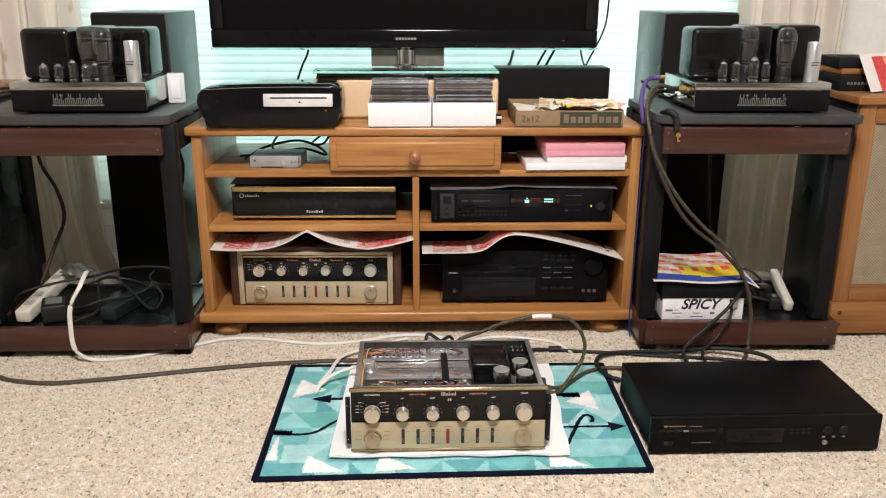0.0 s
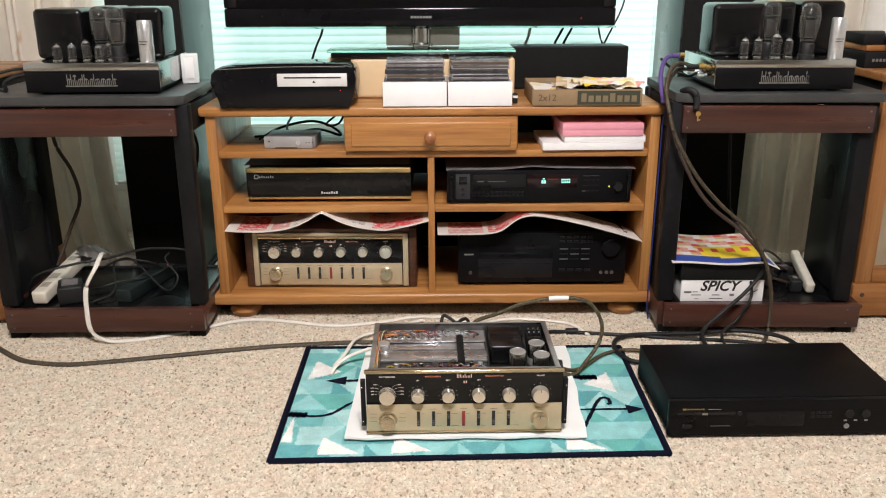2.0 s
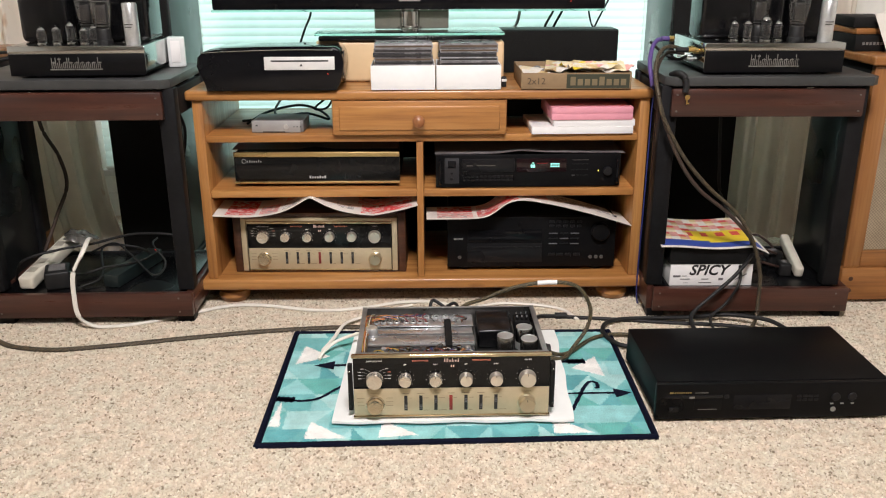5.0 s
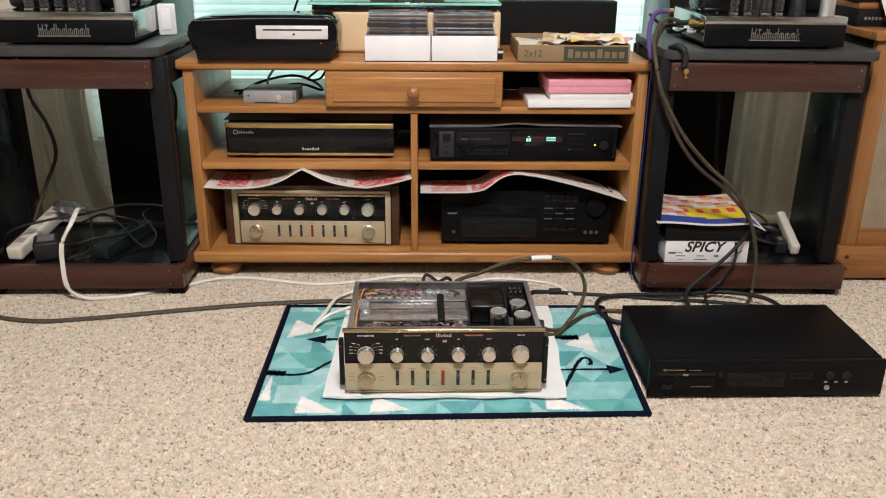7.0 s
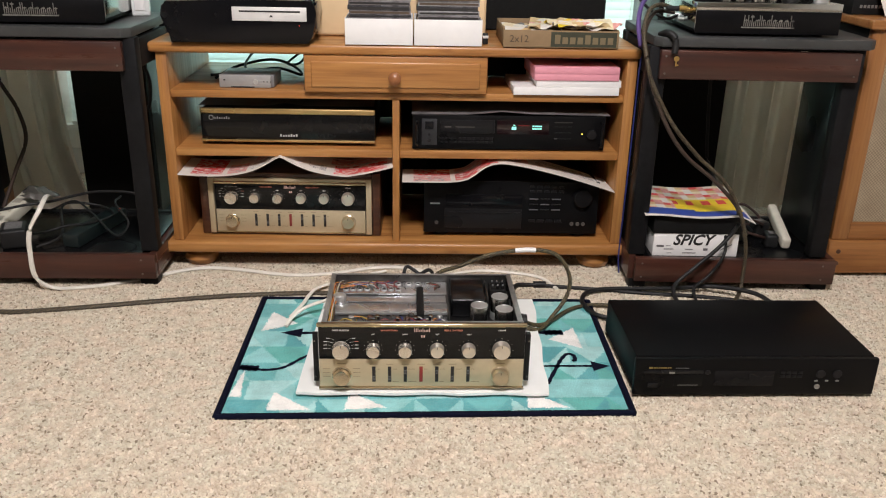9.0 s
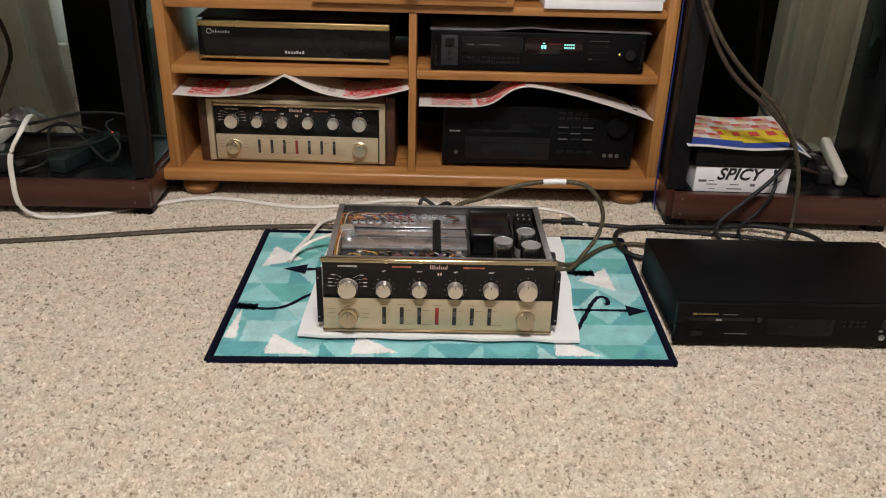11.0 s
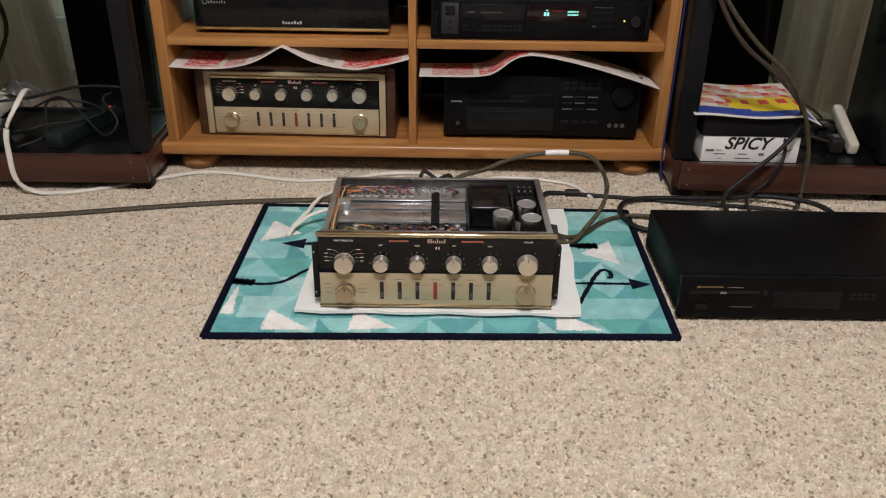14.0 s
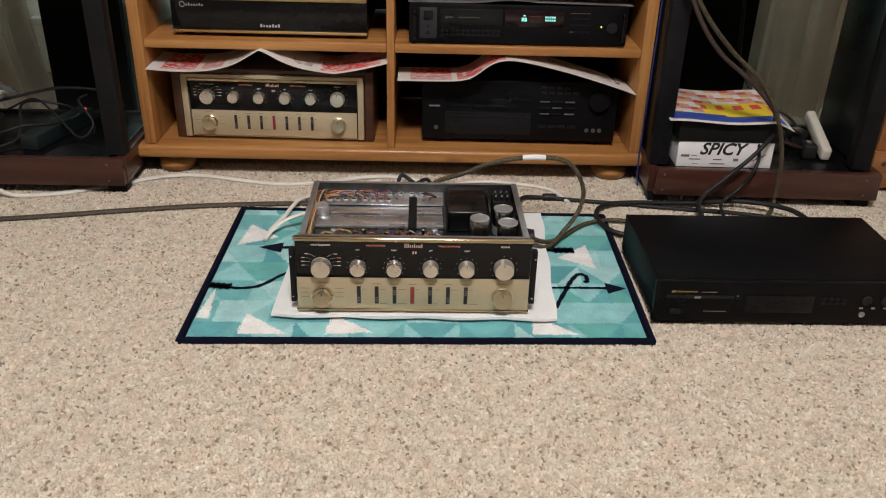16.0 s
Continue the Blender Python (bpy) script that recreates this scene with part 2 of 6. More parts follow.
KRAFT = plain("brown cardboard", (0.25, 0.165, 0.085), 0.75, vary=0.12, scale=60, bump=0.1)
RUBBER = plain("black rubber", (0.012, 0.012, 0.012), 0.5, vary=0.2, spec=0.3)
CABLEWHITE = plain("white cable sheath", (0.76, 0.73, 0.65), 0.45, vary=0.08)


def braid(name, pale, dark, cell):
    """A braided sheath: pale and dark threads crossing."""
    m, t, b, n, l = nodes_of(name)
    v = coords(t, (1, 1, 1), "Object", (0.6, 0.5, 0.78))
    a = n.new("ShaderNodeTexChecker")
    a.inputs["Scale"].default_value = cell
    a.inputs["Color1"].default_value, a.inputs["Color2"].default_value = (*pale, 1), (*dark, 1)
    l.new(v, a.inputs["Vector"])
    mx = n.new("ShaderNodeMix")
    mx.data_type, mx.blend_type = "RGBA", "MULTIPLY"
    mx.inputs[0].default_value = 1
    l.new(a.outputs[0], mx.inputs[6])
    l.new(ramp_of(t, noise_of(t, v, 90, 3), [(0.3, (0.7, 0.7, 0.7)), (0.7, (1.15, 1.12, 1.05))]), mx.inputs[7])
    l.new(mx.outputs[2], b.inputs["Base Color"])
    b.inputs["Roughness"].default_value = 0.6
    bump_of(t, a.outputs["Fac"], b, 0.5, 0.001)
    return m


OLIVE = braid("olive braided sheath", (0.125, 0.098, 0.045), (0.026, 0.023, 0.015), 330)
OLIVECORD = braid("olive cord", (0.088, 0.066, 0.036), (0.036, 0.029, 0.018), 300)
BLUECABLE = plain("blue sheath", (0.018, 0.024, 0.13), 0.4, vary=0.1)
PURPLE = plain("purple sleeve", (0.09, 0.05, 0.20), 0.6, vary=0.1)
BRASS = plain("brass", (0.8, 0.55, 0.2), 0.25, 1.0, vary=0.1)
ORANGEWIRE = plain("orange wire", (0.6, 0.22, 0.05), 0.5, vary=0.1)
TEAL = plain("teal plastic", (0.006, 0.0115, 0.0115), 0.4, vary=0.2)
def bulb_glass():
    """Thin clear glass: see-through, with gloss that grows towards its edges."""
    m, t, b, n, l = nodes_of("valve glass")
    clear, gloss, haze, mix, soft = n.new("ShaderNodeBsdfTransparent"), n.new("ShaderNodeBsdfGlossy"), n.new("ShaderNodeBsdfDiffuse"), n.new("ShaderNodeMixShader"), n.new("ShaderNodeMixShader")
    clear.inputs[0].default_value = (0.97, 0.97, 0.96, 1)
    gloss.inputs["Roughness"].default_value = 0.06
    haze.inputs[0].default_value = (0.55, 0.56, 0.55, 1)
    lw = n.new("ShaderNodeLayerWeight")
    lw.inputs[0].default_value = 0.35
    rim = n.new("ShaderNodeMath")
    rim.operation = "MULTIPLY_ADD"
    rim.inputs[1].default_value, rim.inputs[2].default_value = 0.30, 0.035
    l.new(lw.outputs["Facing"], rim.inputs[0])
    l.new(rim.outputs[0], mix.inputs[0]), l.new(clear.outputs[0], mix.inputs[1]), l.new(gloss.outputs[0], mix.inputs[2])
    soft.inputs[0].default_value = 0.015
    l.new(mix.outputs[0], soft.inputs[1]), l.new(haze.outputs[0], soft.inputs[2])
    l.new(soft.outputs[0], n["Material Output"].inputs[0])
    return m


TUBEGLASS = bulb_glass()
ACRYLIC = glass_material("greenish glass", (0.55, 0.80, 0.72), 0.02, 1.45)
CLEARGREY = plain("smoked grey plastic", (0.17, 0.165, 0.135), 0.25, vary=0.1)
PLATE = plain("valve plate", (0.028, 0.026, 0.025), 0.45, 0.4, vary=0.2)
SLAT = thin_sheet("white blind slat", (0.86, 0.87, 0.84), 0.34, 0.4)
CURTAIN = thin_sheet("cream curtain", (0.90, 0.84, 0.76), 0.42, 0.85)
GRILLE = cloth_material("woven speaker cloth", (0.36, 0.285, 0.19), 250)
BLACKCLOTH = plain("black speaker cloth", (0.013, 0.013, 0.0125), 0.9, vary=0.2, scale=300, spec=0.1)
DAYLIGHT = glow("daylight", (0.62, 0.98, 0.94), 3.3)
LEDRED = glow("red led", (1, 0.04, 0.02), 2)
LEDCYAN = glow("cyan display", (0.35, 1.0, 0.85), 1.5)
LEDAMBER = glow("amber led", (1, 0.75, 0.1), 4)
NAVY = pile_material("navy pile", (0.0045, 0.0058, 0.0165), 0.0)
PILES = [pile_material("turquoise pile", (0.150, 0.45, 0.45)), pile_material("light aqua pile", (0.27, 0.57, 0.56)),
         pile_material("deep teal pile", (0.085, 0.34, 0.36)), pile_material("sea green pile", (0.12, 0.43, 0.385)),
         pile_material("white pile", (0.82, 0.80, 0.76)), pile_material("mid teal pile", (0.11, 0.38, 0.40)), pile_material("pale aqua pile", (0.38, 0.64, 0.62))]


# ---- mesh helpers ----
def merge(*bms):
    out = bms[0]
    for b in bms[1:]:
        me = bpy.data.meshes.new("tmp")
        b.to_mesh(me)
        b.free()
        out.from_mesh(me)
        bpy.data.meshes.remove(me)
    return out


def box(x0, x1, y0, y1, z0, z1, bevel=0.002, seg=2):
    bm = bmesh.new()
    bmesh.ops.create_cube(bm, size=1, matrix=Matrix.Translation(((x0 + x1) / 2, (y0 + y1) / 2, (z0 + z1) / 2)) @ Matrix.Diagonal((x1 - x0, y1 - y0, z1 - z0, 1)))
    if bevel:
        bevel = min(bevel, 0.45 * min(abs(x1 - x0), abs(y1 - y0), abs(z1 - z0)))
        bmesh.ops.bevel(bm, geom=bm.edges[:], offset=bevel, segments=seg, profile=0.5, affect="EDGES")
    return bm


def lathe(profile, at, axis="z", seg=24):
    """Turns (radius, height) pairs round an axis through at."""
    bm = bmesh.new()
    rings = []
    for r, h in profile:
        ring = []
        for i in range(seg):
            a = 2 * math.pi * i / seg
            p = (r * math.cos(a), r * math.sin(a), h)
            if axis == "y":
                p = (p[0], -p[2], p[1])
            elif axis == "x":
                p = (p[2], p[0], p[1])
            ring.append(bm.verts.new(Vector(at) + Vector(p)))
        rings.append(ring)
    for a, b in zip(rings, rings[1:]):
        for i in range(seg):
            j = (i + 1) % seg
            bm.faces.new((a[i], a[j], b[j], b[i]))
    bm.faces.new(rings[0][::-1])
    bm.faces.new(rings[-1])
    bmesh.ops.recalc_face_normals(bm, faces=bm.faces[:])
    return bm


def rod(at, r, h, axis="z", seg=20, edge=0.0008):
    edge = min(edge, r * 0.4, h * 0.4)
    return lathe([(r - edge, 0), (r, edge), (r, h - edge), (r - edge, h)], at, axis, seg)


def smooth_path(pts, n=8):
    p = [Vector(q) for q in pts]
    p = [2 * p[0] - p[1]] + p + [2 * p[-1] - p[-2]]
    out = []
    for i in range(1, len(p) - 2):
        for k in range(n):
            t = k / n
            a, b, c, d = p[i - 1:i + 3]
            out.append(0.5 * ((2 * b) + (c - a) * t + (2 * a - 5 * b + 4 * c - d) * t * t + (3 * b - a - 3 * c + d) * t ** 3))
    out.append(p[-2])
    return out


def tube(pts, r, seg=8, n=8, flat=1.0):
    """A round or flattened cord along a smooth path."""
    path = smooth_path(pts, n)
    bm = bmesh.new()
    rings = []
    for i, c in enumerate(path):
        d = (path[min(i + 1, len(path) - 1)] - path[max(i - 1, 0)]).normalized()
        up = Vector((0, 0, 1)) if abs(d.z) < 0.92 else Vector((0, 1, 0))
        s = d.cross(up).normalized()
        u = s.cross(d).normalized()
        rings.append([bm.verts.new(c + s * (r * flat * math.cos(2 * math.pi * k / seg)) + u * (r * math.sin(2 * math.pi * k / seg))) for k in range(seg)])
    for a, b in zip(rings, rings[1:]):
        for k in range(seg):
            j = (k + 1) % seg
            bm.faces.new((a[k], a[j], b[j], b[k]))
    bm.faces.new(rings[0][::-1]), bm.faces.new(rings[-1])
    bmesh.ops.recalc_face_normals(bm, faces=bm.faces[:])
    return bm


def prism(outline, y0, y1, bevel=0.0):
    """An outline in x and z, drawn out along y."""
    bm = bmesh.new()
    a = [bm.verts.new((x, y0, z)) for x, z in outline]
    b = [bm.verts.new((x, y1, z)) for x, z in outline]
    k = len(outline)
    bm.faces.new(a), bm.faces.new(b[::-1])
    for i in range(k):
        j = (i + 1) % k
        bm.faces.new((a[j], a[i], b[i], b[j]))
    bmesh.ops.recalc_face_normals(bm, faces=bm.faces[:])
    if bevel:
        bmesh.ops.bevel(bm, geom=bm.edges[:], offset=bevel, segments=2, profile=0.5, affect="EDGES")
    return bm


def flat_poly(pts):
    bm = bmesh.new()
    bm.faces.new([bm.verts.new(p) for p in pts])
    return bm


def sheet(f, nu, nv, thick=0.0006):
    """A thin curved sheet: f(u, v) gives a place, u and v from 0 to 1."""
    bm = bmesh.new()
    g = [[bm.verts.new(f(i / nu, j / nv)) for j in range(nv + 1)] for i in range(nu + 1)]
    for i in range(nu):
        for j in range(nv):
            bm.faces.new((g[i][j], g[i + 1][j], g[i + 1][j + 1], g[i][j + 1]))
    bmesh.ops.recalc_face_normals(bm, faces=bm.faces[:])
    if thick:
        bmesh.ops.solidify(bm, geom=bm.faces[:], thickness=thick)
    return bm


def letters(body, size, at, lean=0.0, depth=0.0003, align="CENTER", flat=False, bold=0.0):
    """Lettering as a mesh: upright and facing -y at the place, or lying flat."""
    cu = bpy.data.curves.new("letters", "FONT")
    cu.body, cu.size, cu.align_x, cu.align_y, cu.extrude, cu.shear = body, size, align, "CENTER", depth, lean
    cu.resolution_u, cu.offset = 3, bold
    ob = bpy.data.objects.new("letters", cu)
    scene.collection.objects.link(ob)
    me = bpy.data.meshes.new_from_object(ob.evaluated_get(bpy.context.evaluated_depsgraph_get()))
    bm = bmesh.new()
    bm.from_mesh(me)
    bpy.data.objects.remove(ob), bpy.data.curves.remove(cu), bpy.data.meshes.remove(me)
    bmesh.ops.transform(bm, matrix=pose(*at) if flat else pose(*at, 90, 0, 0), verts=bm.verts[:])
    return bm


BASES = {}


def finish(name, bm, material, sharp=38):
    me = bpy.data.meshes.new(name)
    bm.to_mesh(me)
    bm.free()
    for p in me.polygons:
        p.use_smooth = True
    me.set_sharp_from_angle(angle=radians(sharp))
    for m in material if isinstance(material, (list, tuple)) else [material]:
        me.materials.append(m)
    return me


def thing(name, label, category, at, turn=0.0, group=""):
    """An empty at the base of a thing; its parts are drawn in the place's own axes and then turned with it."""
    ob = new(name)
    ob.empty_display_size = 0.05
    ob.matrix_world = pose(*at, 0, 0, turn)
    BASES[ob.name] = Vector(at)
    return tagged(ob, label, category, group)


def part(name, bm, material, parent, label=""):
    base = BASES[parent.name]
    bmesh.ops.translate(bm, vec=-base, verts=bm.verts[:])
    ob = new(name, finish(name, bm, material))
    ob.parent = parent
    BASES[ob.name] = base
    return tagged(ob, label)


def solo(name, bm, material, label, category, at, turn=0.0, group="", kind=""):
    bmesh.ops.translate(bm, vec=-Vector(at), verts=bm.verts[:])
    ob = new(name, finish(name, bm, material))
    ob.matrix_world = pose(*at, 0, 0, turn)
    BASES[ob.name] = Vector(at)
    return tagged(ob, label, category, group, kind)


def structure(name, bm, material, label):
    ob = new(name, finish(name, bm, material))
    BASES[ob.name] = Vector((0, 0, 0))
    return tagged(ob, label, "", "", "structure")


# ---- the room ----
X0, X1, Y0, YB, TOP = -2.6, 2.7, -4.6, 2.92, 2.44
WX0, WX1, WZ0, WZ1 = -1.04, 1.16, 0.17, 2.05
structure("floor", box(X0 - 0.1, X1 + 0.1, Y0 - 0.1, YB + 0.1, -0.06, 0.0, 0), CARPET, "beige flecked berber loop carpet")


def tuft_material():
    """Looped wool: each tuft of its own shade, a few dark flecks among beige."""
    m, t, b, n, l = nodes_of("carpet tufts")
    geo = n.new("ShaderNodeNewGeometry")
    tone = ramp_of(t, geo.outputs["Random Per Island"], [(0.0, (0.25, 0.205, 0.155)), (0.03, (0.34, 0.285, 0.22)), (0.08, (0.50, 0.435, 0.345)), (0.20, (0.58, 0.515, 0.415)), (0.55, (0.635, 0.57, 0.465)), (0.85, (0.67, 0.605, 0.50)), (1.0, (0.76, 0.705, 0.61))])
    v = coords(t)
    clump = ramp_of(t, noise_of(t, v, 62, 4, 0.7), [(0.33, (0.76, 0.735, 0.71)), (0.50, (0.98, 0.98, 0.97)), (0.66, (1.09, 1.09, 1.09))])
    hue = ramp_of(t, noise_of(t, v, 26, 2, 0.5), [(0.36, (1.03, 0.975, 0.95)), (0.64, (0.98, 1.0, 0.985))])
    for extra in (clump, hue):
        mx = n.new("ShaderNodeMix")
        mx.data_type, mx.blend_type = "RGBA", "MULTIPLY"
        mx.inputs[0].default_value = 1
        l.new(tone, mx.inputs[6]), l.new(extra, mx.inputs[7])
        tone = mx.outputs[2]
    l.new(tone, b.inputs["Base Color"])
    b.inputs["Roughness"].default_value = 0.95
    b.inputs["Specular IOR Level"].default_value = 0.1
    return m


def carpet_pile():
    """The loops of the open stretch of carpet before the furniture, past counting: one mesh."""
    rng = np.random.default_rng(7)
    step = 0.0044
    gx, gy = np.meshgrid(np.arange(-1.32, 1.50, step), np.arange(0.93, 2.16, step * 0.9))
    gx = gx + (np.arange(gx.shape[0]) % 2)[:, None] * step / 2
    x = (gx + rng.uniform(-0.45, 0.45, gx.shape) * step).ravel()
    y = (gy + rng.uniform(-0.45, 0.45, gx.shape) * step).ravel()
    keep = ~((x > -0.25) & (x < 0.475) & (y > 1.415) & (y < 1.875))
    keep &= ~((x > 0.51) & (x < 0.93) & (y > 1.49) & (y < 1.70))
    x, y = x[keep], y[keep]
    k = len(x)
    turn = rng.uniform(0, math.pi, k)
    long, short = rng.uniform(0.0019, 0.0035, k), rng.uniform(0.0013, 0.0022, k)
    high = rng.uniform(0.0022, 0.0050, k)
    lean = rng.normal(0, 0.0011, (k, 2))
    co = np.zeros((k, 9, 3))
    for i in range(4):
        a = math.pi / 2 * i + math.pi / 4
        u, v = long * math.cos(a) * 1.3, short * math.sin(a) * 1.3
        dx, dy = u * np.cos(turn) - v * np.sin(turn), u * np.sin(turn) + v * np.cos(turn)
        co[:, i] = np.stack((x + dx, y + dy, np.full(k, -0.0005)), 1)
        co[:, 4 + i] = np.stack((x + dx * 0.86 + lean[:, 0] * 0.7, y + dy * 0.86 + lean[:, 1] * 0.7, high * 0.68), 1)
    co[:, 8] = np.stack((x + lean[:, 0], y + lean[:, 1], high), 1)
    shape = [q for i in range(4) for q in (i, (i + 1) % 4, 4 + (i + 1) % 4, 4 + i)] + [q for i in range(4) for q in (4 + i, 4 + (i + 1) % 4, 8)]
    corners = (np.array(shape)[None, :] + 9 * np.arange(k)[:, None]).ravel()
    begins = (np.array([0, 4, 8, 12, 16, 19, 22, 25])[None, :] + 28 * np.arange(k)[:, None]).ravel()
    me = bpy.data.meshes.new("carpet_pile")
    me.vertices.add(9 * k), me.loops.add(28 * k), me.polygons.add(8 * k)
    me.vertices.foreach_set("co", co.ravel())
    me.loops.foreach_set("vertex_index", corners)
    me.polygons.foreach_set("loop_start", begins)
    me.polygons.foreach_set("use_smooth", np.ones(8 * k, dtype=bool))
    me.update(calc_edges=True)
    me.materials.append(tuft_material())
    return tagged(new("carpet_pile", me), "beige looped wool pile with dark brown flecks", "carpet", "", "stuff")


carpet_pile()
structure("wall_north", merge(box(X0, WX0, YB, YB + 0.14, 0, TOP, 0), box(WX1, X1, YB, YB + 0.14, 0, TOP, 0),
                              box(WX0, WX1, YB, YB + 0.14, 0, WZ0, 0), box(WX0, WX1, YB, YB + 0.14, WZ1, TOP, 0)), WALL, "cream painted wall with a wide window")
structure("wall_south", box(X0 - 0.1, X1 + 0.1, Y0 - 0.1, Y0, 0, TOP, 0), WALL, "cream painted wall")
structure("wall_west", box(X0 - 0.1, X0, Y0, YB + 0.14, 0, TOP, 0), WALL, "cream painted wall")
structure("wall_east", box(X1, X1 + 0.1, Y0, YB + 0.14, 0, TOP, 0), WALL, "cream painted wall")
structure("ceiling", box(X0 - 0.1, X1 + 0.1, Y0 - 0.1, YB + 0.14, TOP, TOP + 0.1, 0), CEILING, "white painted ceiling")
structure("baseboard", box(X0, X1, YB - 0.014, YB - 0.001, 0.0, 0.085, 0.003), TRIM, "white painted baseboard")
window = structure("window_1", merge(box(WX0, WX0 + 0.05, YB + 0.04, YB + 0.10, WZ0, WZ1), box(WX1 - 0.05, WX1, YB + 0.04, YB + 0.10, WZ0, WZ1),
                                     box(WX0, WX1, YB + 0.041, YB + 0.099, WZ1 - 0.05, WZ1), box(WX0, WX1, YB + 0.041, YB + 0.099, WZ0, WZ0 + 0.05),
                                     box(0.03, 0.08, YB + 0.042, YB + 0.098, WZ0, WZ1)), TRIM, "white window frame with two lights")
part("window_sill", box(WX0 - 0.03, WX1 + 0.03, YB - 0.03, YB + 0.04, WZ0 - 0.022, WZ0, 0.004), TRIM, window, "white window sill")
structure("backdrop", box(-3.2, 3.4, YB + 0.6, YB + 0.62, -0.4, 3.0, 0), DAYLIGHT, "bright daylight outside the window")

# the mini blind: one slat mesh, shared
blind = thing("window_blind", "white metal mini blind, lowered and nearly closed", "blind", (0.06, YB - 0.03, WZ0))
PITCH = 0.0252


def slat_mesh():
    bm = bmesh.new()
    half = (WX1 - WX0) / 2 - 0.012
    rows = []
    for k in range(5):
        s = (k / 4 - 0.5)
        y, z = s * 0.0105, s * 0.0285
        y -= 0.0022 * (1 - 4 * s * s)
        rows.append([bm.verts.new((x, y, z)) for x in (-half, -half / 3, half / 3, half)])
    for a, b in zip(rows, rows[1:]):
        for i in range(3):
            bm.faces.new((a[i], a[i + 1], b[i + 1], b[i]))
    return finish("slat", bm, SLAT)


slat_data = slat_mesh()
for i in range(72):
    z = 0.03 + PITCH * i
    if WZ0 + z > WZ1 - 0.04:
        break
    ob = new("slat", slat_data)
    ob.parent = blind
    ob.matrix_local = pose(0, 0, z, random.uniform(-2.5, 2.5), 0, 0)
for x in (-0.72, 0.0, 0.72):
    part("ladder_cord", tube([(0.06 + x, YB - 0.043, WZ0 + 0.02), (0.06 + x, YB - 0.043, 1.1), (0.06 + x, YB - 0.043, WZ1)], 0.0009, 5, 2), CABLEWHITE, blind)
part("bottom_rail", box(WX0 + 0.012, WX1 - 0.012, YB - 0.042, YB - 0.018, WZ0 + 0.004, WZ0 + 0.016, 0.002), TRIM, blind)


def floral():
    """Faint rust-coloured flower sprays printed on the cream cloth."""
    m = CURTAIN.copy()
    m.name = "floral curtain"
    t = m.node_tree
    b = t.nodes["Principled BSDF"]
    v = coords(t, (9, 9, 4.5))
    vo = t.nodes.new("ShaderNodeTexVoronoi")
    vo.inputs["Scale"].default_value = 1.0
    wob = t.nodes.new("ShaderNodeTexNoise")
    wob.inputs["Scale"].default_value = 3.0
    t.links.new(v, wob.inputs["Vector"])
    add = t.nodes.new("ShaderNodeVectorMath")
    t.links.new(v, add.inputs[0]), t.links.new(wob.outputs["Color"], add.inputs[1])
    t.links.new(add.outputs[0], vo.inputs["Vector"])
    old = b.inputs["Base Color"].links[0].from_socket
    mx = t.nodes.new("ShaderNodeMix")
    mx.data_type, mx.blend_type = "RGBA", "MULTIPLY"
    mx.inputs[0].default_value = 0.9
    t.links.new(old, mx.inputs[6])
    t.links.new(ramp_of(t, vo.outputs["Distance"], [(0.06, (0.60, 0.40, 0.29)), (0.12, (0.84, 0.68, 0.57)), (0.17, (1, 1, 1))]), mx.inputs[7])
    t.links.new(mx.outputs[2], b.inputs["Base Color"])
    return m


FLORAL = floral()


def curtain(x0, x1, y, z0, z1, folds, seed, label):
    rnd = random.Random(seed)
    ph = [rnd.uniform(0, 6.28) for _ in range(4)]

    def f(u, v):
        pinch = 0.94 + 0.06 * v
        x = (x0 + x1) / 2 + (u - 0.5) * (x1 - x0) * pinch + 0.012 * math.sin(5 * v + ph[3]) * (1 - v) + 0.05 * (1 - v) ** 16 * (u if x0 < 0 else 0)
        d = 0.026 * math.sin(folds * 6.28 * u + ph[0] + 0.8 * math.sin(3 * v + ph[1])) + 0.012 * math.sin(folds * 14.1 * u + ph[2] + 2 * v)
        return (x, y + d, z0 + (z1 - z0) * v + 0.015 * math.sin(9 * u + ph[1]) * (1 - v) ** 8)
    bm = sheet(f, 90, 30, 0.0012)
    return solo("curtain", bm, FLORAL if x0 < 0 else CURTAIN, label, "curtain", ((x0 + x1) / 2, y, z0), group="window curtains")


curtain(-1.36, -0.895, 2.53, 0.012, 2.1, 5, 3, "cream patterned curtain hanging beside the window to the floor")
curtain(0.992, 1.33, 2.53, 0.03, 2.1, 4, 8, "cream curtain hanging beside the window to the floor")


# ---- the pine television stand ----
KNOBWOOD = wood("reddish turned wood", (0.16, 0.055, 0.02), (0.27, 0.10, 0.035), (0.34, 0.14, 0.05), 1)
stand = thing("tv_stand", "honey pine television stand with shelves, a drawer and bun feet", "tv stand", (0.05, 2.28, 0.0), -0.5)
SY, SB = 2.078, 2.475
part("top_board", box(-0.513, 0.611, SY - 0.012, SB, 0.534, 0.558, 0.007, 3), PINE_X, stand)
part("base_board", box(-0.519, 0.617, SY - 0.012, SB, 0.047, 0.076, 0.008, 3), PINE_X, stand)
part("side_panel", box(-0.500, -0.475, SY, SB, 0.076, 0.534, 0.003), PINE_Z, stand)
part("side_panel", box(0.582, 0.607, SY, SB, 0.076, 0.534, 0.003), PINE_Z, stand)
part("shelf", box(-0.475, 0.582, SY + 0.004, SB, 0.430, 0.448, 0.003), PINE_X, stand)
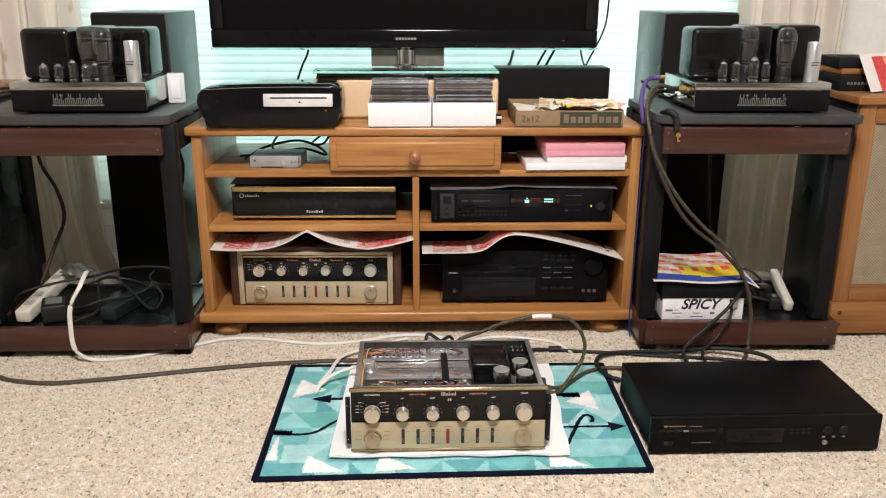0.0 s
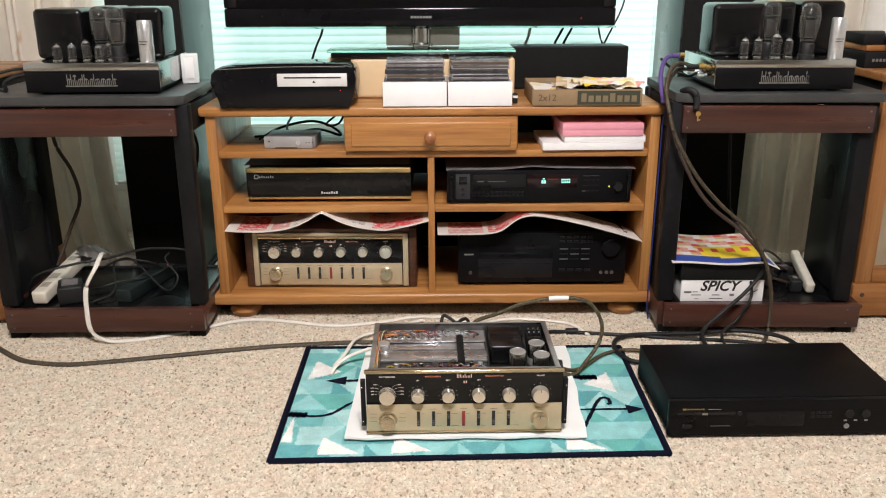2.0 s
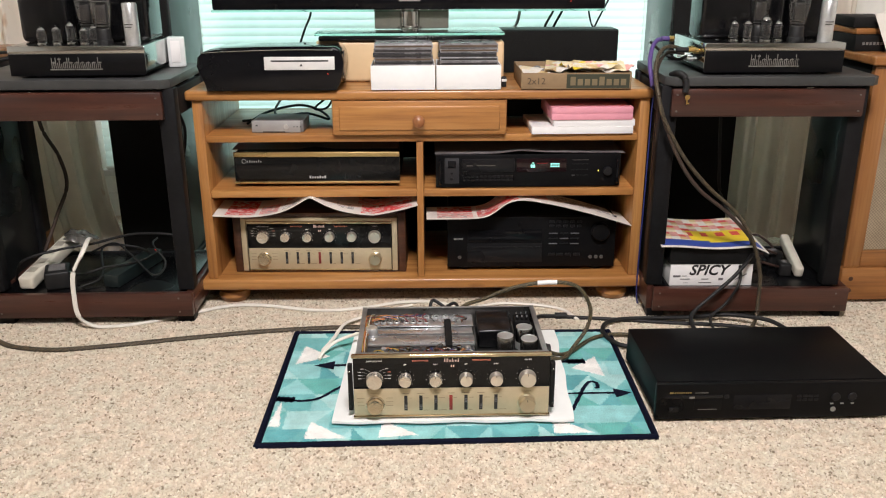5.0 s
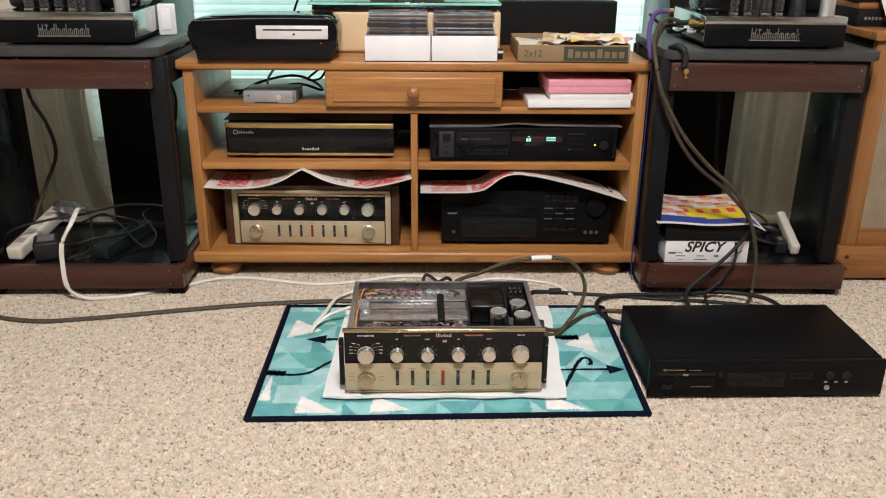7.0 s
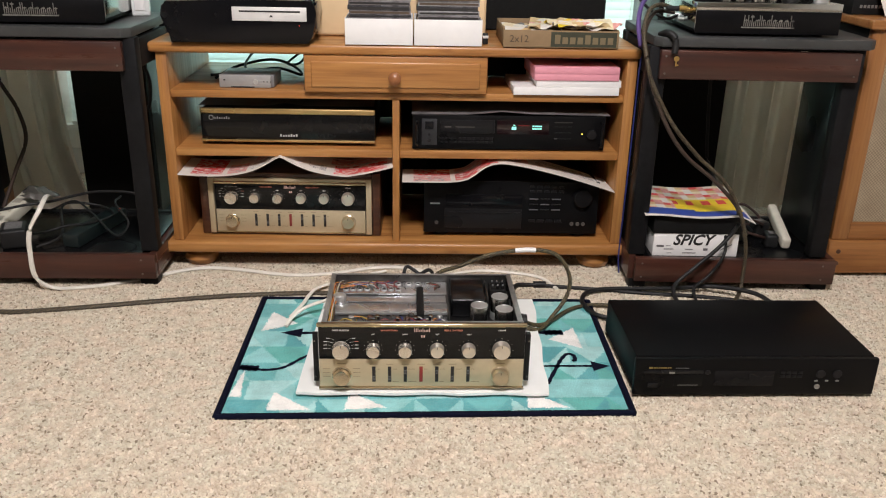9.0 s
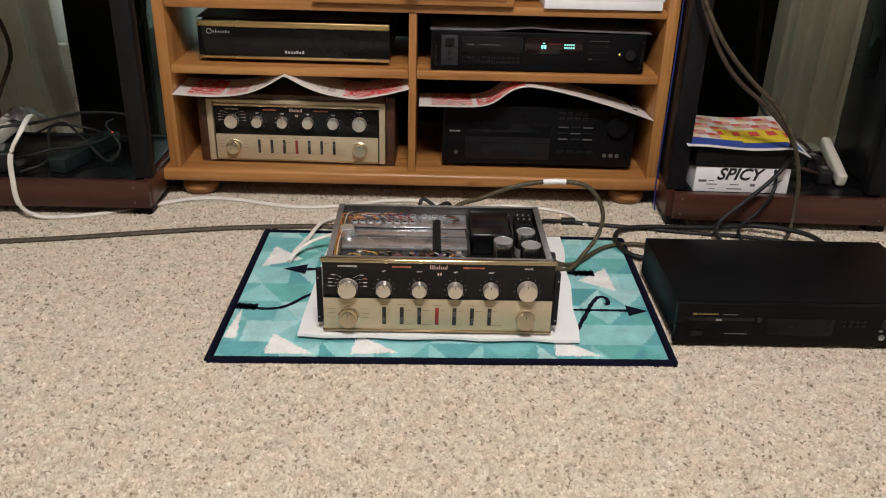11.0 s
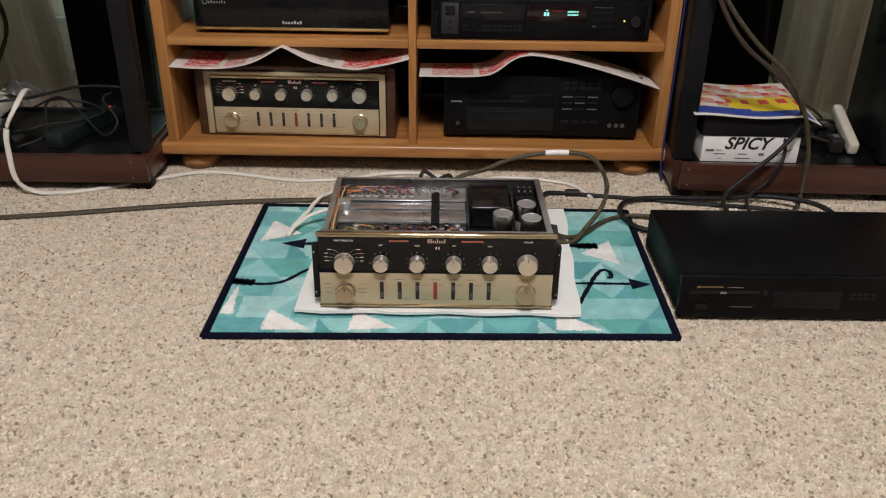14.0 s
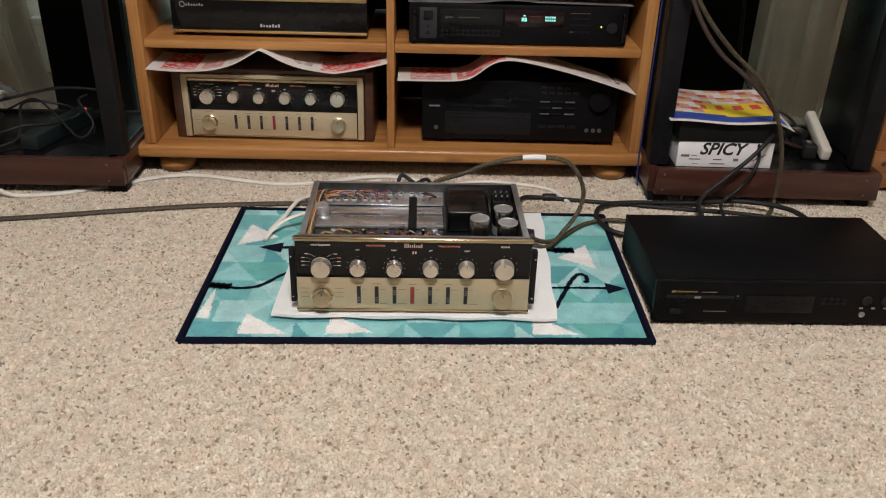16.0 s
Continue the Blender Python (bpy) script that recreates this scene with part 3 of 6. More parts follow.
part("shelf", box(-0.475, 0.038, SY + 0.004, SB, 0.290, 0.309, 0.003), PINE_X, stand)
part("shelf", box(0.055, 0.582, SY + 0.004, SB, 0.290, 0.309, 0.003), PINE_X, stand)
part("divider", box(0.038, 0.055, SY + 0.002, SB, 0.076, 0.430, 0.003), PINE_Z, stand)
part("divider", box(-0.165, -0.147, SY + 0.002, SB, 0.448, 0.534, 0.003), PINE_Z, stand)
part("divider", box(0.243, 0.259, SY + 0.002, SB, 0.448, 0.534, 0.003), PINE_Z, stand)
# matt black puts the shade behind the devices into these panels
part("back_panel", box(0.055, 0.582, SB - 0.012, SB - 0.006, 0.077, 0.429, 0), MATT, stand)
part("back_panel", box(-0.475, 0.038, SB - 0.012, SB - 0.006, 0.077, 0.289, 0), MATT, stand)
# panels set forward to hide window light and keep these compartments dark
part("back_panel", box(0.2595, 0.5815, SB - 0.16, SB - 0.154, 0.4485, 0.5335, 0), MATT, stand, "black panel standing in for compartment shade")
part("back_panel", box(-0.40, 0.0375, SB - 0.04, SB - 0.034, 0.3095, 0.4295, 0), MATT, stand, "black panel standing in for compartment shade")
drawer = part("drawer", merge(box(-0.1625, 0.2565, SY - 0.012, SY + 0.0015, 0.4495, 0.5325, 0.003),
                              box(-0.1465, 0.2405, SY - 0.0165, SY - 0.010, 0.4615, 0.5205, 0.006, 3),
                              box(-0.138, 0.234, SY + 0.018, SB - 0.05, 0.455, 0.52, 0)), PINE_X, stand)
part("knob", lathe([(0.006, 0), (0.006, 0.009), (0.010, 0.013), (0.0148, 0.019), (0.0142, 0.027), (0.009, 0.032), (0.002, 0.0335)], (0.045, SY - 0.016, 0.487), "y"), KNOBWOOD, drawer, "turned wooden knob")
for x, y in ((-0.448, SY + 0.05), (0.553, SY + 0.05), (-0.448, SB - 0.06), (0.553, SB - 0.06)):
    part("bun_foot", lathe([(0.027, 0.0), (0.037, 0.006), (0.042, 0.019), (0.038, 0.031), (0.030, 0.036), (0.036, 0.040), (0.036, 0.047)], (x, y, 0), "z", 28), PINE_X, stand)


# ---- the two amplifier stands ----
def amp_stand(at, turn, outer, inset, label):
    """Black posts, stained planks, a grey top and a black lower shelf; drawn with its left post at x = 0."""
    x, y, z = at
    s = thing("amplifier_stand", label, "stand", at, turn, "amplifier stands")
    w, d = 0.500, 0.325
    top = bmesh.new()
    c = 0.018
    ring = [(x + 0.006, y + c), (x + 0.006 + c, y), (x + w - 0.006 - c, y), (x + w - 0.006, y + c), (x + w - 0.006, y + d), (x + 0.006, y + d)]
    lo = [top.verts.new((a, b, 0.578)) for a, b in ring]
    hi = [top.verts.new((a, b, 0.599)) for a, b in ring]
    top.faces.new(lo[::-1]), top.faces.new(hi)
    for i in range(6):
        top.faces.new((lo[i], lo[(i + 1) % 6], hi[(i + 1) % 6], hi[i]))
    bmesh.ops.bevel(top, geom=top.edges[:], offset=0.0025, segments=2, profile=0.5, affect="EDGES")
    part("top_slab", top, SLATE, s, "grey laminate top with clipped corners")
    for right in (0, 1):
        for py, pw in ((0.014, 0.040), (d - 0.045, 0.022)):
            px = (w - pw - (inset if py < 0.1 else 0)) if right else 0.0
            part("post", box(x + px, x + px + pw, y + py, y + py + 0.036, 0.086 if py < 0.1 else 0.014, 0.578, 0.004), EBONY, s, "black painted post")
            fx = x + (w - 0.050 if right else 0.008)
            part("foot", box(fx, fx + 0.042, y + py, y + py + 0.036, 0.0, 0.0238, 0.003), EBONY, s, "square black foot")
    for z0, z1 in ((0.509, 0.572), (0.024, 0.085)):
        ends = (0.021, 0.024 + inset * 0.7) if z0 > 0.3 else (0.016, 0.004)
        plank = part("front_plank", box(x + ends[0], x + w - ends[1], y - 0.006, y + 0.012, z0, z1, 0.003), ROSE_X, s, "dark red-brown stained plank")
        for px in (0.032, w - 0.036 - (inset * 0.7 if z0 > 0.3 else 0)):
            for pz in (0.013, -0.013):
                part("screw", lathe([(0.0024, 0), (0.0024, 0.0012), (0.0013, 0.0018), (0.0005, 0.0012)], (x + px, y - 0.0058, (z0 if pz > 0 else z1) + pz), "y", 12), SCREW, plank, "dull screw head")
        part("back_plank", box(x + 0.044, x + w - 0.044, y + d - 0.02, y + d - 0.004, z0, z1, 0.003), EBONY, s)
        for px in (0.003, w - 0.020):
            if z0 > 0.3:
                px -= inset if px > 0.1 else 0
                part("side_rail", box(x + px + 0.002, x + px + 0.017, y + 0.056, y + d - 0.050, z0, z1, 0.003), EBONY, s)
            else:
                part("side_rail", box(x + px, x + px + 0.0175, y + 0.0125, y + d - 0.049, z0, z1, 0.003), ROSE_Y, s, "dark red-brown side rail")
    # added black filler: keeps window light out of the gap under the slab
    part("gap_blocker", box(x + 0.026, x + w - 0.046, y + 0.013, y + d - 0.01, 0.5725, 0.5778, 0.001), EBONY, s)
    part("side_board", box(x + outer, x + outer + 0.004, y + 0.055, y + d - 0.053, 0.086, 0.508, 0.001), LACQUER, s, "black side board")
    if inset:
        part("side_board", box(x + 0.008, x + 0.012, y + 0.055, y + d - 0.047, 0.086, 0.508, 0.001), LACQUER, s, "black side board")
    part("lower_shelf", box(x + 0.024, x + w - 0.024, y + 0.013, y + d - 0.021, 0.070, 0.082, 0.002), ENAMEL, s, "glossy black lower shelf")
    return s


amp_stand((-1.012, 1.968, 0.0), 0.0, 0.012, 0.0, "dark two-tier stand with stained planks, cables on its shelf")
amp_stand((0.602, 1.964, 0.0), -2.0, 0.460, 0.024, "dark two-tier stand with stained planks, holding a box below")


# ---- valve amplifiers ----
def small_valve(s, x, y, z, r, h):
    v = part("small_valve", lathe([(r * 0.95, 0.004), (r, 0.008), (r, h * 0.72), (r * 0.7, h * 0.86), (r * 0.22, h * 0.93), (r * 0.12, h)], (x, y, z), "z", 16), TUBEGLASS, s, "small glass valve")
    part("plate", merge(box(x - r * 0.62, x - r * 0.06, y - r * 0.4, y + r * 0.4, z + 0.012, z + 0.010 + h * 0.46, 0.001), box(x + r * 0.06, x + r * 0.62, y - r * 0.4, y + r * 0.4, z + 0.012, z + 0.010 + h * 0.46, 0.001),
                        rod((x, y, z + 0.009), r * 0.8, 0.0012, "z", 14), rod((x, y, z + 0.011 + h * 0.46), r * 0.8, 0.0012, "z", 14)), PLATE, v)
    part("getter", lathe([(r * 0.60, 0), (r * 0.50, h * 0.05), (r * 0.22, h * 0.09)], (x, y, z + h * 0.79), "z", 16), DULLSTEEL, v, "silvery getter")
    part("socket", rod((x, y, z), r * 1.08, 0.005, "z", 18), CHROME, v)


def big_valve(s, x, y, z, h):
    v = part("power_valve", lathe([(0.0150, 0.026), (0.0165, 0.034), (0.0190, 0.046), (0.0222, 0.062), (0.0238, 0.078), (0.0240, h - 0.030), (0.0228, h - 0.019), (0.0195, h - 0.010), (0.0140, h - 0.004), (0.0070, h - 0.001), (0.0010, h)], (x, y, z), "z", 24), TUBEGLASS, s, "large glass power valve")
    part("base", lathe([(0.019, 0), (0.019, 0.006), (0.0165, 0.009), (0.0165, 0.029), (0.0145, 0.033)], (x, y, z), "z", 24), RUBBER, v, "black valve base")
    part("plate", merge(box(x - 0.0125, x + 0.0125, y - 0.007, y + 0.007, z + 0.044, z + 0.086, 0.004), rod((x, y, z + 0.092), 0.0175, 0.0014, "z", 20), rod((x, y, z + 0.038), 0.0150, 0.0014, "z", 20),
                            rod((x - 0.010, y, z + 0.036), 0.0011, 0.058, "z", 8), rod((x + 0.010, y, z + 0.036), 0.0011, 0.058, "z", 8)), PLATE, v)


NAMEPLATE = plain("tarnished silver", (0.30, 0.30, 0.28), 0.3, 0.7, vary=0.35, scale=160)


def emblem(x, y, z, w, h, material, parent):
    """A gothic nameplate kept as plain strokes on a bar."""
    bm = box(x - w / 2, x + w / 2, y - 0.0016, y, z - h / 2, z - h / 2 + h * 0.10, 0)
    k = 26
    tall = {0, 2, 4, 8, 9, 14, 24}
    for i in range(k):
        px = x - w * 0.46 + w * 0.92 * i / (k - 1)
        hh = h * (0.98 if i in tall else 0.58 + 0.1 * math.sin(i * 2.1))
        bm = merge(bm, box(px - w * 0.0062, px + w * 0.0062, y - 0.0016, y - 0.0001, z - h / 2 + h * 0.14, z - h / 2 + hh, 0))
        if i % 3 == 1:
            bm = merge(bm, box(px - w * 0.03, px + w * 0.03, y - 0.0015, y - 0.0002, z - h / 2 + hh * 0.82, z - h / 2 + hh * 0.93, 0))
    return part("nameplate", bm, material, parent, "silver gothic nameplate strokes")


def transformer(s, x0, x1, y0, y1, z0, z1):
    return part("transformer_cover", box(x0, x1, y0, y1, z0, z1, 0.013, 4), ENAMEL, s, "glossy black transformer cover")


def amplifier(at, turn, mirrored, label):
    """A chrome chassis with a black front, transformer covers behind and valves before them."""
    x, y, z = at
    s = thing("valve_amplifier", label, "amplifier", at, turn, "valve amplifiers")
    w, d, h = (0.320, 0.262, 0.072) if not mirrored else (0.304, 0.262, 0.072)
    part("chassis", merge(box(x, x + w, y + 0.004, y + d, z + 0.014, z + h, 0.002), box(x, x + w, y, y + 0.006, z + h - 0.017, z + h, 0.002)), CHROME, s, "chromed steel chassis")
    part("front_panel", box(x + 0.001, x + w - 0.001, y - 0.0005, y + 0.004, z + 0.006, z + h - 0.0175, 0.001), DEVICE, s, "black front panel")
    part("bottom_plate", box(x + 0.006, x + w - 0.006, y + 0.02, y + d - 0.004, z + 0.006, z + 0.0139, 0.001), MATT, s)
    for fx in (0.03, w - 0.03):
        for fy in (0.04, d - 0.03):
            part("rubber_foot", rod((x + fx, y + fy, z), 0.012, 0.0065), RUBBER, s)
    zt = z + h
    emblem(x + w * (0.5 if not mirrored else 0.49), y - 0.0006, z + 0.033, 0.116, 0.028, NAMEPLATE, s)
    if not mirrored:
        transformer(s, x + 0.014, x + 0.142, y + 0.092, y + 0.20, zt, zt + 0.121)
        transformer(s, x + 0.144, x + 0.226, y + 0.128, y + 0.235, zt, zt + 0.124)
        transformer(s, x + 0.228, x + 0.336, y + 0.118, y + 0.25, zt, zt + 0.126)
        for vx, vy, r, hh in ((0.076, 0.045, 0.0095, 0.050), (0.107, 0.045, 0.0100, 0.050), (0.145, 0.036, 0.0115, 0.062), (0.178, 0.045, 0.0095, 0.050)):
            small_valve(s, x + vx, y + vy, zt, r * 1.16, hh)
        big_valve(s, x + 0.149, y + 0.094, zt, 0.127)
        big_valve(s, x + 0.228, y + 0.062, zt, 0.124)
        can = (x + 0.284, y + 0.034)
    else:
        transformer(s, x - 0.003, x + 0.111, y + 0.092, y + 0.20, zt, zt + 0.115)
        transformer(s, x + 0.113, x + 0.188, y + 0.132, y + 0.235, zt, zt + 0.118)
        transformer(s, x + 0.190, x + 0.292, y + 0.100, y + 0.22, zt, zt + 0.117)
        for vx, vy, r, hh in ((0.068, 0.035, 0.0095, 0.042), (0.100, 0.038, 0.0095, 0.043), (0.132, 0.040, 0.0095, 0.052), (0.163, 0.034, 0.0095, 0.040), (0.178, 0.055, 0.009, 0.044)):
            small_valve(s, x + vx, y + vy, zt, r * 1.16, hh)
        big_valve(s, x + 0.150, y + 0.098, zt, 0.118)
        big_valve(s, x + 0.198, y + 0.062, zt, 0.122)
        can = (x + 0.272, y + 0.032)
    c = part("capacitor_can", lathe([(0.0155, 0), (0.0165, 0.002), (0.0165, 0.088), (0.0150, 0.091), (0.0148, 0.0895), (0.001, 0.0892)], (*can, zt), "z", 28), STEEL, s, "aluminium capacitor can")
    part("printed_label", merge(*[box(can[0] - 0.010, can[0] + 0.008 - 0.003 * (i % 2), can[1] - 0.0175, can[1] - 0.0145, zt + 0.044 - 0.006 * i, zt + 0.0455 - 0.006 * i, 0) for i in range(2)]), PRINTBLACK, c)
    for sx in (0.05, 0.235):
        part("screw", lathe([(0.0045, 0), (0.0045, 0.002), (0.002, 0.003)], (x + sx, y + 0.08, zt), "z", 10), CHROME, s)
    for k in range(2):
        part("input_socket", rod((x, y + 0.05 + 0.045 * k, z + 0.05), 0.007, 0.012, "x", 14), BRASS, s, "brass input socket").location.x -= 0.012
    for k in range(4):
        part("terminal", rod((x, y + 0.09 + 0.03 * k, z + 0.026), 0.005, 0.014, "x", 10), STEEL, s).location.x -= 0.014
    return s


amplifier((0.698, 1.988, 0.599), -1.0, False, "black and chrome valve amplifier with black transformer covers on a stand")
amplifier((-0.878, 1.998, 0.599), 1.2, True, "black and chrome valve amplifier with glass valves beside a white packet")
packet = thing("plastic_packet", "small clear and white plastic packet standing on the stand", "packet", (-0.557, 2.215, 0.599), 14)
part("sleeve", box(-0.582, -0.540, 2.195, 2.235, 0.5995, 0.672, 0.004), plain("milky plastic", (0.72, 0.74, 0.72), 0.25, vary=0.06), packet)
part("insert", box(-0.574, -0.552, 2.1925, 2.1955, 0.612, 0.664, 0.001), WHITE, packet)


# ---- floor-standing loudspeakers behind ----
def tower(x0, x1, y0, y1, h, turn, label):
    s = thing("loudspeaker", label, "loudspeaker", ((x0 + x1) / 2, (y0 + y1) / 2, 0), turn, "tower loudspeakers")
    part("cabinet", box(x0, x1, y0 + 0.018, y1, 0.012, h, 0.003), LACQUER, s, "polished black cabinet")
    part("grille", box(x0 + 0.003, x1 - 0.003, y0, y0 + 0.0175, 0.03, h - 0.004, 0.004), BLACKCLOTH, s, "black cloth grille")
    part("plinth", box(x0 - 0.01, x1 + 0.01, y0 + 0.01, y1 + 0.01, 0.0, 0.012, 0.003), MATT, s)
    return s


tower(-0.846, -0.640, 2.45, 2.79, 0.814, 0, "tall black floor-standing loudspeaker behind the stand")
tower(0.752, 0.966, 2.45, 2.74, 0.818, 0, "tall black floor-standing loudspeaker behind the stand")
centre = thing("centre_loudspeaker", "low wide black centre loudspeaker on the television stand", "loudspeaker", (0.42, 2.41, 0.558))
part("cabinet", box(0.262, 0.586, 2.375, 2.465, 0.5585, 0.672, 0.003), EBONY, centre)
part("grille", box(0.265, 0.583, 2.362, 2.3745, 0.561, 0.670, 0.003), BLACKCLOTH, centre)


# ---- old console loudspeaker cabinets at both ends ----
def console(x0, x1, y0, y1, stile, label):
    s = thing("console_cabinet", label, "cabinet", ((x0 + x1) / 2, (y0 + y1) / 2, 0), 0, "console cabinets")
    part("top_board", box(x0 - 0.012, x1 + 0.012, y0 - 0.014, y1, 0.612, 0.634, 0.005, 3), OAK_X, s)
    # the oak side next to the stand is coloured black for its deep shade
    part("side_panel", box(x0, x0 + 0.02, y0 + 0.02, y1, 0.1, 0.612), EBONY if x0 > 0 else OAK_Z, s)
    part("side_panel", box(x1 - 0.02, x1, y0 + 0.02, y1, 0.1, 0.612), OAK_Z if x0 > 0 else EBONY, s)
    part("back_panel", box(x0 + 0.02, x1 - 0.02, y1 - 0.02, y1, 0.1, 0.612), OAK_Z, s)
    for a, b in ((x0, x0 + stile), (x1 - stile, x1)):
        part("stile", box(a, b, y0, y0 + 0.02, 0.1, 0.612, 0.004), OAK_Z, s)
    part("top_rail", box(x0 + stile, x1 - stile, y0 + 0.001, y0 + 0.02, 0.565, 0.612, 0.004), OAK_X, s)
    part("bottom_rail", box(x0 + stile, x1 - stile, y0 + 0.001, y0 + 0.02, 0.1, 0.145, 0.004), OAK_X, s)
    base = part("plinth", box(x0 - 0.006, x1 + 0.006, y0 - 0.008, y1, 0.012, 0.1, 0.006), OAK_X, s)
    for i, px in enumerate((x0 + 0.02, x1 - 0.02)):
        for pz in (0.04, 0.072):
            part("dowel", rod((px, y0 - 0.0065, pz), 0.006, 0.003, "y", 12), WALNUT, base)
    part("foot", box(x0 + 0.02, x1 - 0.02, y0 + 0.02, y1 - 0.02, 0, 0.012, 0), MATT, s)
    part("grille_cloth", box(x0 + stile + 0.001, x1 - stile - 0.001, y0 + 0.008, y0 + 0.014, 0.146, 0.564, 0), GRILLE, s, "woven beige speaker cloth")
    for a in (x0 + stile - 0.002, x1 - stile - 0.004):
        part("moulding", box(a, a + 0.006, y0 + 0.003, y0 + 0.0075, 0.143, 0.567, 0.001), OAK_Z, s)
    return s


console(1.130, 1.68, 2.047, 2.31, 0.042, "honey oak console cabinet with woven speaker cloth, papers on top")
console(-1.62, -1.052, 2.075, 2.45, 0.06, "honey oak console cabinet beside the dark stand")


# ---- television on its riser ----
riser = solo("tv_riser", box(-0.216, 0.260, 2.202, 2.37, 0.5585, 0.660, 0.010, 4), PALE, "pale birch riser box under the television", "riser", (0.02, 2.32, 0.5585))
tv = thing("television", "black flat-screen television with a glossy bezel on a glass foot", "television", (0.022, 2.32, 0.662))
part("glass_foot", box(-0.204, 0.250, 2.196, 2.36, 0.6604, 0.6728, 0.004, 3), PANELGLASS, tv, "black glass foot")
part("foot_edge", box(-0.213, 0.259, 2.192, 2.366, 0.6730, 0.6796, 0.0015), ACRYLIC, tv, "green-tinted glass edge")
part("neck", box(-0.070, 0.124, 2.322, 2.334, 0.680, 0.76, 0.003), CLEARGREY, tv, "smoked clear plastic neck")
part("neck_post", merge(rod((0.022, 2.328, 0.680), 0.027, 0.07, "z", 28), lathe([(0.034, 0), (0.034, 0.004), (0.028, 0.008)], (0.022, 2.328, 0.680), "z", 28)), CHROME, tv, "chrome post")
part("housing", box(-0.482, 0.527, 2.312, 2.375, 0.737, 1.345, 0.012, 3), GLOSS, tv)
part("bezel", merge(box(-0.484, 0.529, 2.300, 2.3115, 0.730, 0.776, 0.004, 2), box(-0.484, -0.450, 2.300, 2.3115, 0.7765, 1.347, 0.004), box(0.495, 0.529, 2.300, 2.3115, 0.7765, 1.347, 0.004), box(-0.4495, 0.4945, 2.300, 2.3115, 1.31, 1.347, 0.004)), GLOSS, tv, "glossy black bezel")
part("trim_strip", box(-0.486, 0.531, 2.298, 2.314, 0.7245, 0.7297, 0.001), ACRYLIC, tv, "clear acrylic edge strip")
part("screen", box(-0.4495, 0.4945, 2.3055, 2.3112, 0.7765, 1.3095, 0), plain("dark screen", (0.003, 0.003, 0.0035), 0.12, vary=0.1, spec=0.3), tv)
part("maker_mark", merge(*[box(-0.004 + 0.0079 * i, 0.0024 + 0.0079 * i, 2.2993, 2.3001, 0.7505, 0.7562, 0) for i in range(7)]), DULLSTEEL, tv, "plain silver mark")
part("standby_light", box(0.438, 0.440, 2.2992, 2.3001, 0.748, 0.750, 0), LEDRED, tv)


# ---- the rug ----
RZ = 0.008
rug = thing("rug", "turquoise geometric rug with white triangles, navy arrows and border", "rug", (0.114, 1.65, 0.0), 0.0)
RC = [Vector((-0.262, 1.402)), Vector((0.485, 1.412)), Vector((0.494, 1.884)), Vector((-0.256, 1.895))]


def on_rug(u, v, z=RZ):
    p = (RC[0] * (1 - u) + RC[1] * u) * (1 - v) + (RC[3] * (1 - u) + RC[2] * u) * v
    return (p.x, p.y, z)


WHITES = [((0.112, 0.150), (0.212, 0.018), (0.104, 0.018)), ((0.305, 0.145), (0.400, 0.030), (0.294, 0.018)), ((0.757, 0.140), (0.855, 0.018), (0.750, 0.018)),
          ((0.034, 0.860), (0.120, 0.744), (0.020, 0.665)), ((0.932, 0.710), (0.940, 0.505), (0.850, 0.595)), ((0.016, 0.325), (0.000, 0.115), (0.032, 0.115))]


def inside(p, tri):
    s = [(b[0] - a[0]) * (p[1] - a[1]) - (b[1] - a[1]) * (p[0] - a[0]) for a, b in zip(tri, tri[1:] + tri[:1])]
    return all(v >= 0 for v in s) or all(v <= 0 for v in s)


def rug_field():
    """A close grid of tufts, coloured in overlapping leaning triangles with ragged edges."""
    rnd = random.Random(12)
    bm = bmesh.new()
    nu, nv = 420, 270
    g = [[bm.verts.new(on_rug(0.012 + 0.976 * i / nu, 0.018 + 0.964 * j / nv, RZ + rnd.uniform(-0.0006, 0.0006))) for j in range(nv + 1)] for i in range(nu + 1)]
    shades = {}
    tone = random.Random(31)

    def cell(u, v):
        row = int(v * 7.0 + 0.35)
        q = u * 8.2 + (0.5 if row % 2 else 0.0)
        fx, fy = q - int(q), v * 7.0 + 0.35 - row
        k = (row, int(q), fx > 0.5 + 0.5 * fy, fx < 0.5 - 0.5 * fy)
        if k not in shades:
            shades[k] = tone.choice((0, 0, 1, 1, 1, 2, 3, 5, 6, 6))
        return shades[k]
    for i in range(nu):
        for j in range(nv):
            f = bm.faces.new((g[i][j], g[i + 1][j], g[i + 1][j + 1], g[i][j + 1]))
            u, v = (i + 0.5) / nu + rnd.gauss(0, 0.0017), (j + 0.5) / nv + rnd.gauss(0, 0.0024)
            white = any(inside((u, v), t) for t in WHITES)
            f.material_index = 4 if white else cell(u + 0.02, max(0, v))
    return bm


field = part("pile_field", rug_field(), PILES, rug, "turquoise, teal and white triangles")
part("backing", box(-0.258, 0.488, 1.408, 1.884, 0.0005, RZ - 0.002, 0), NAVY, rug)
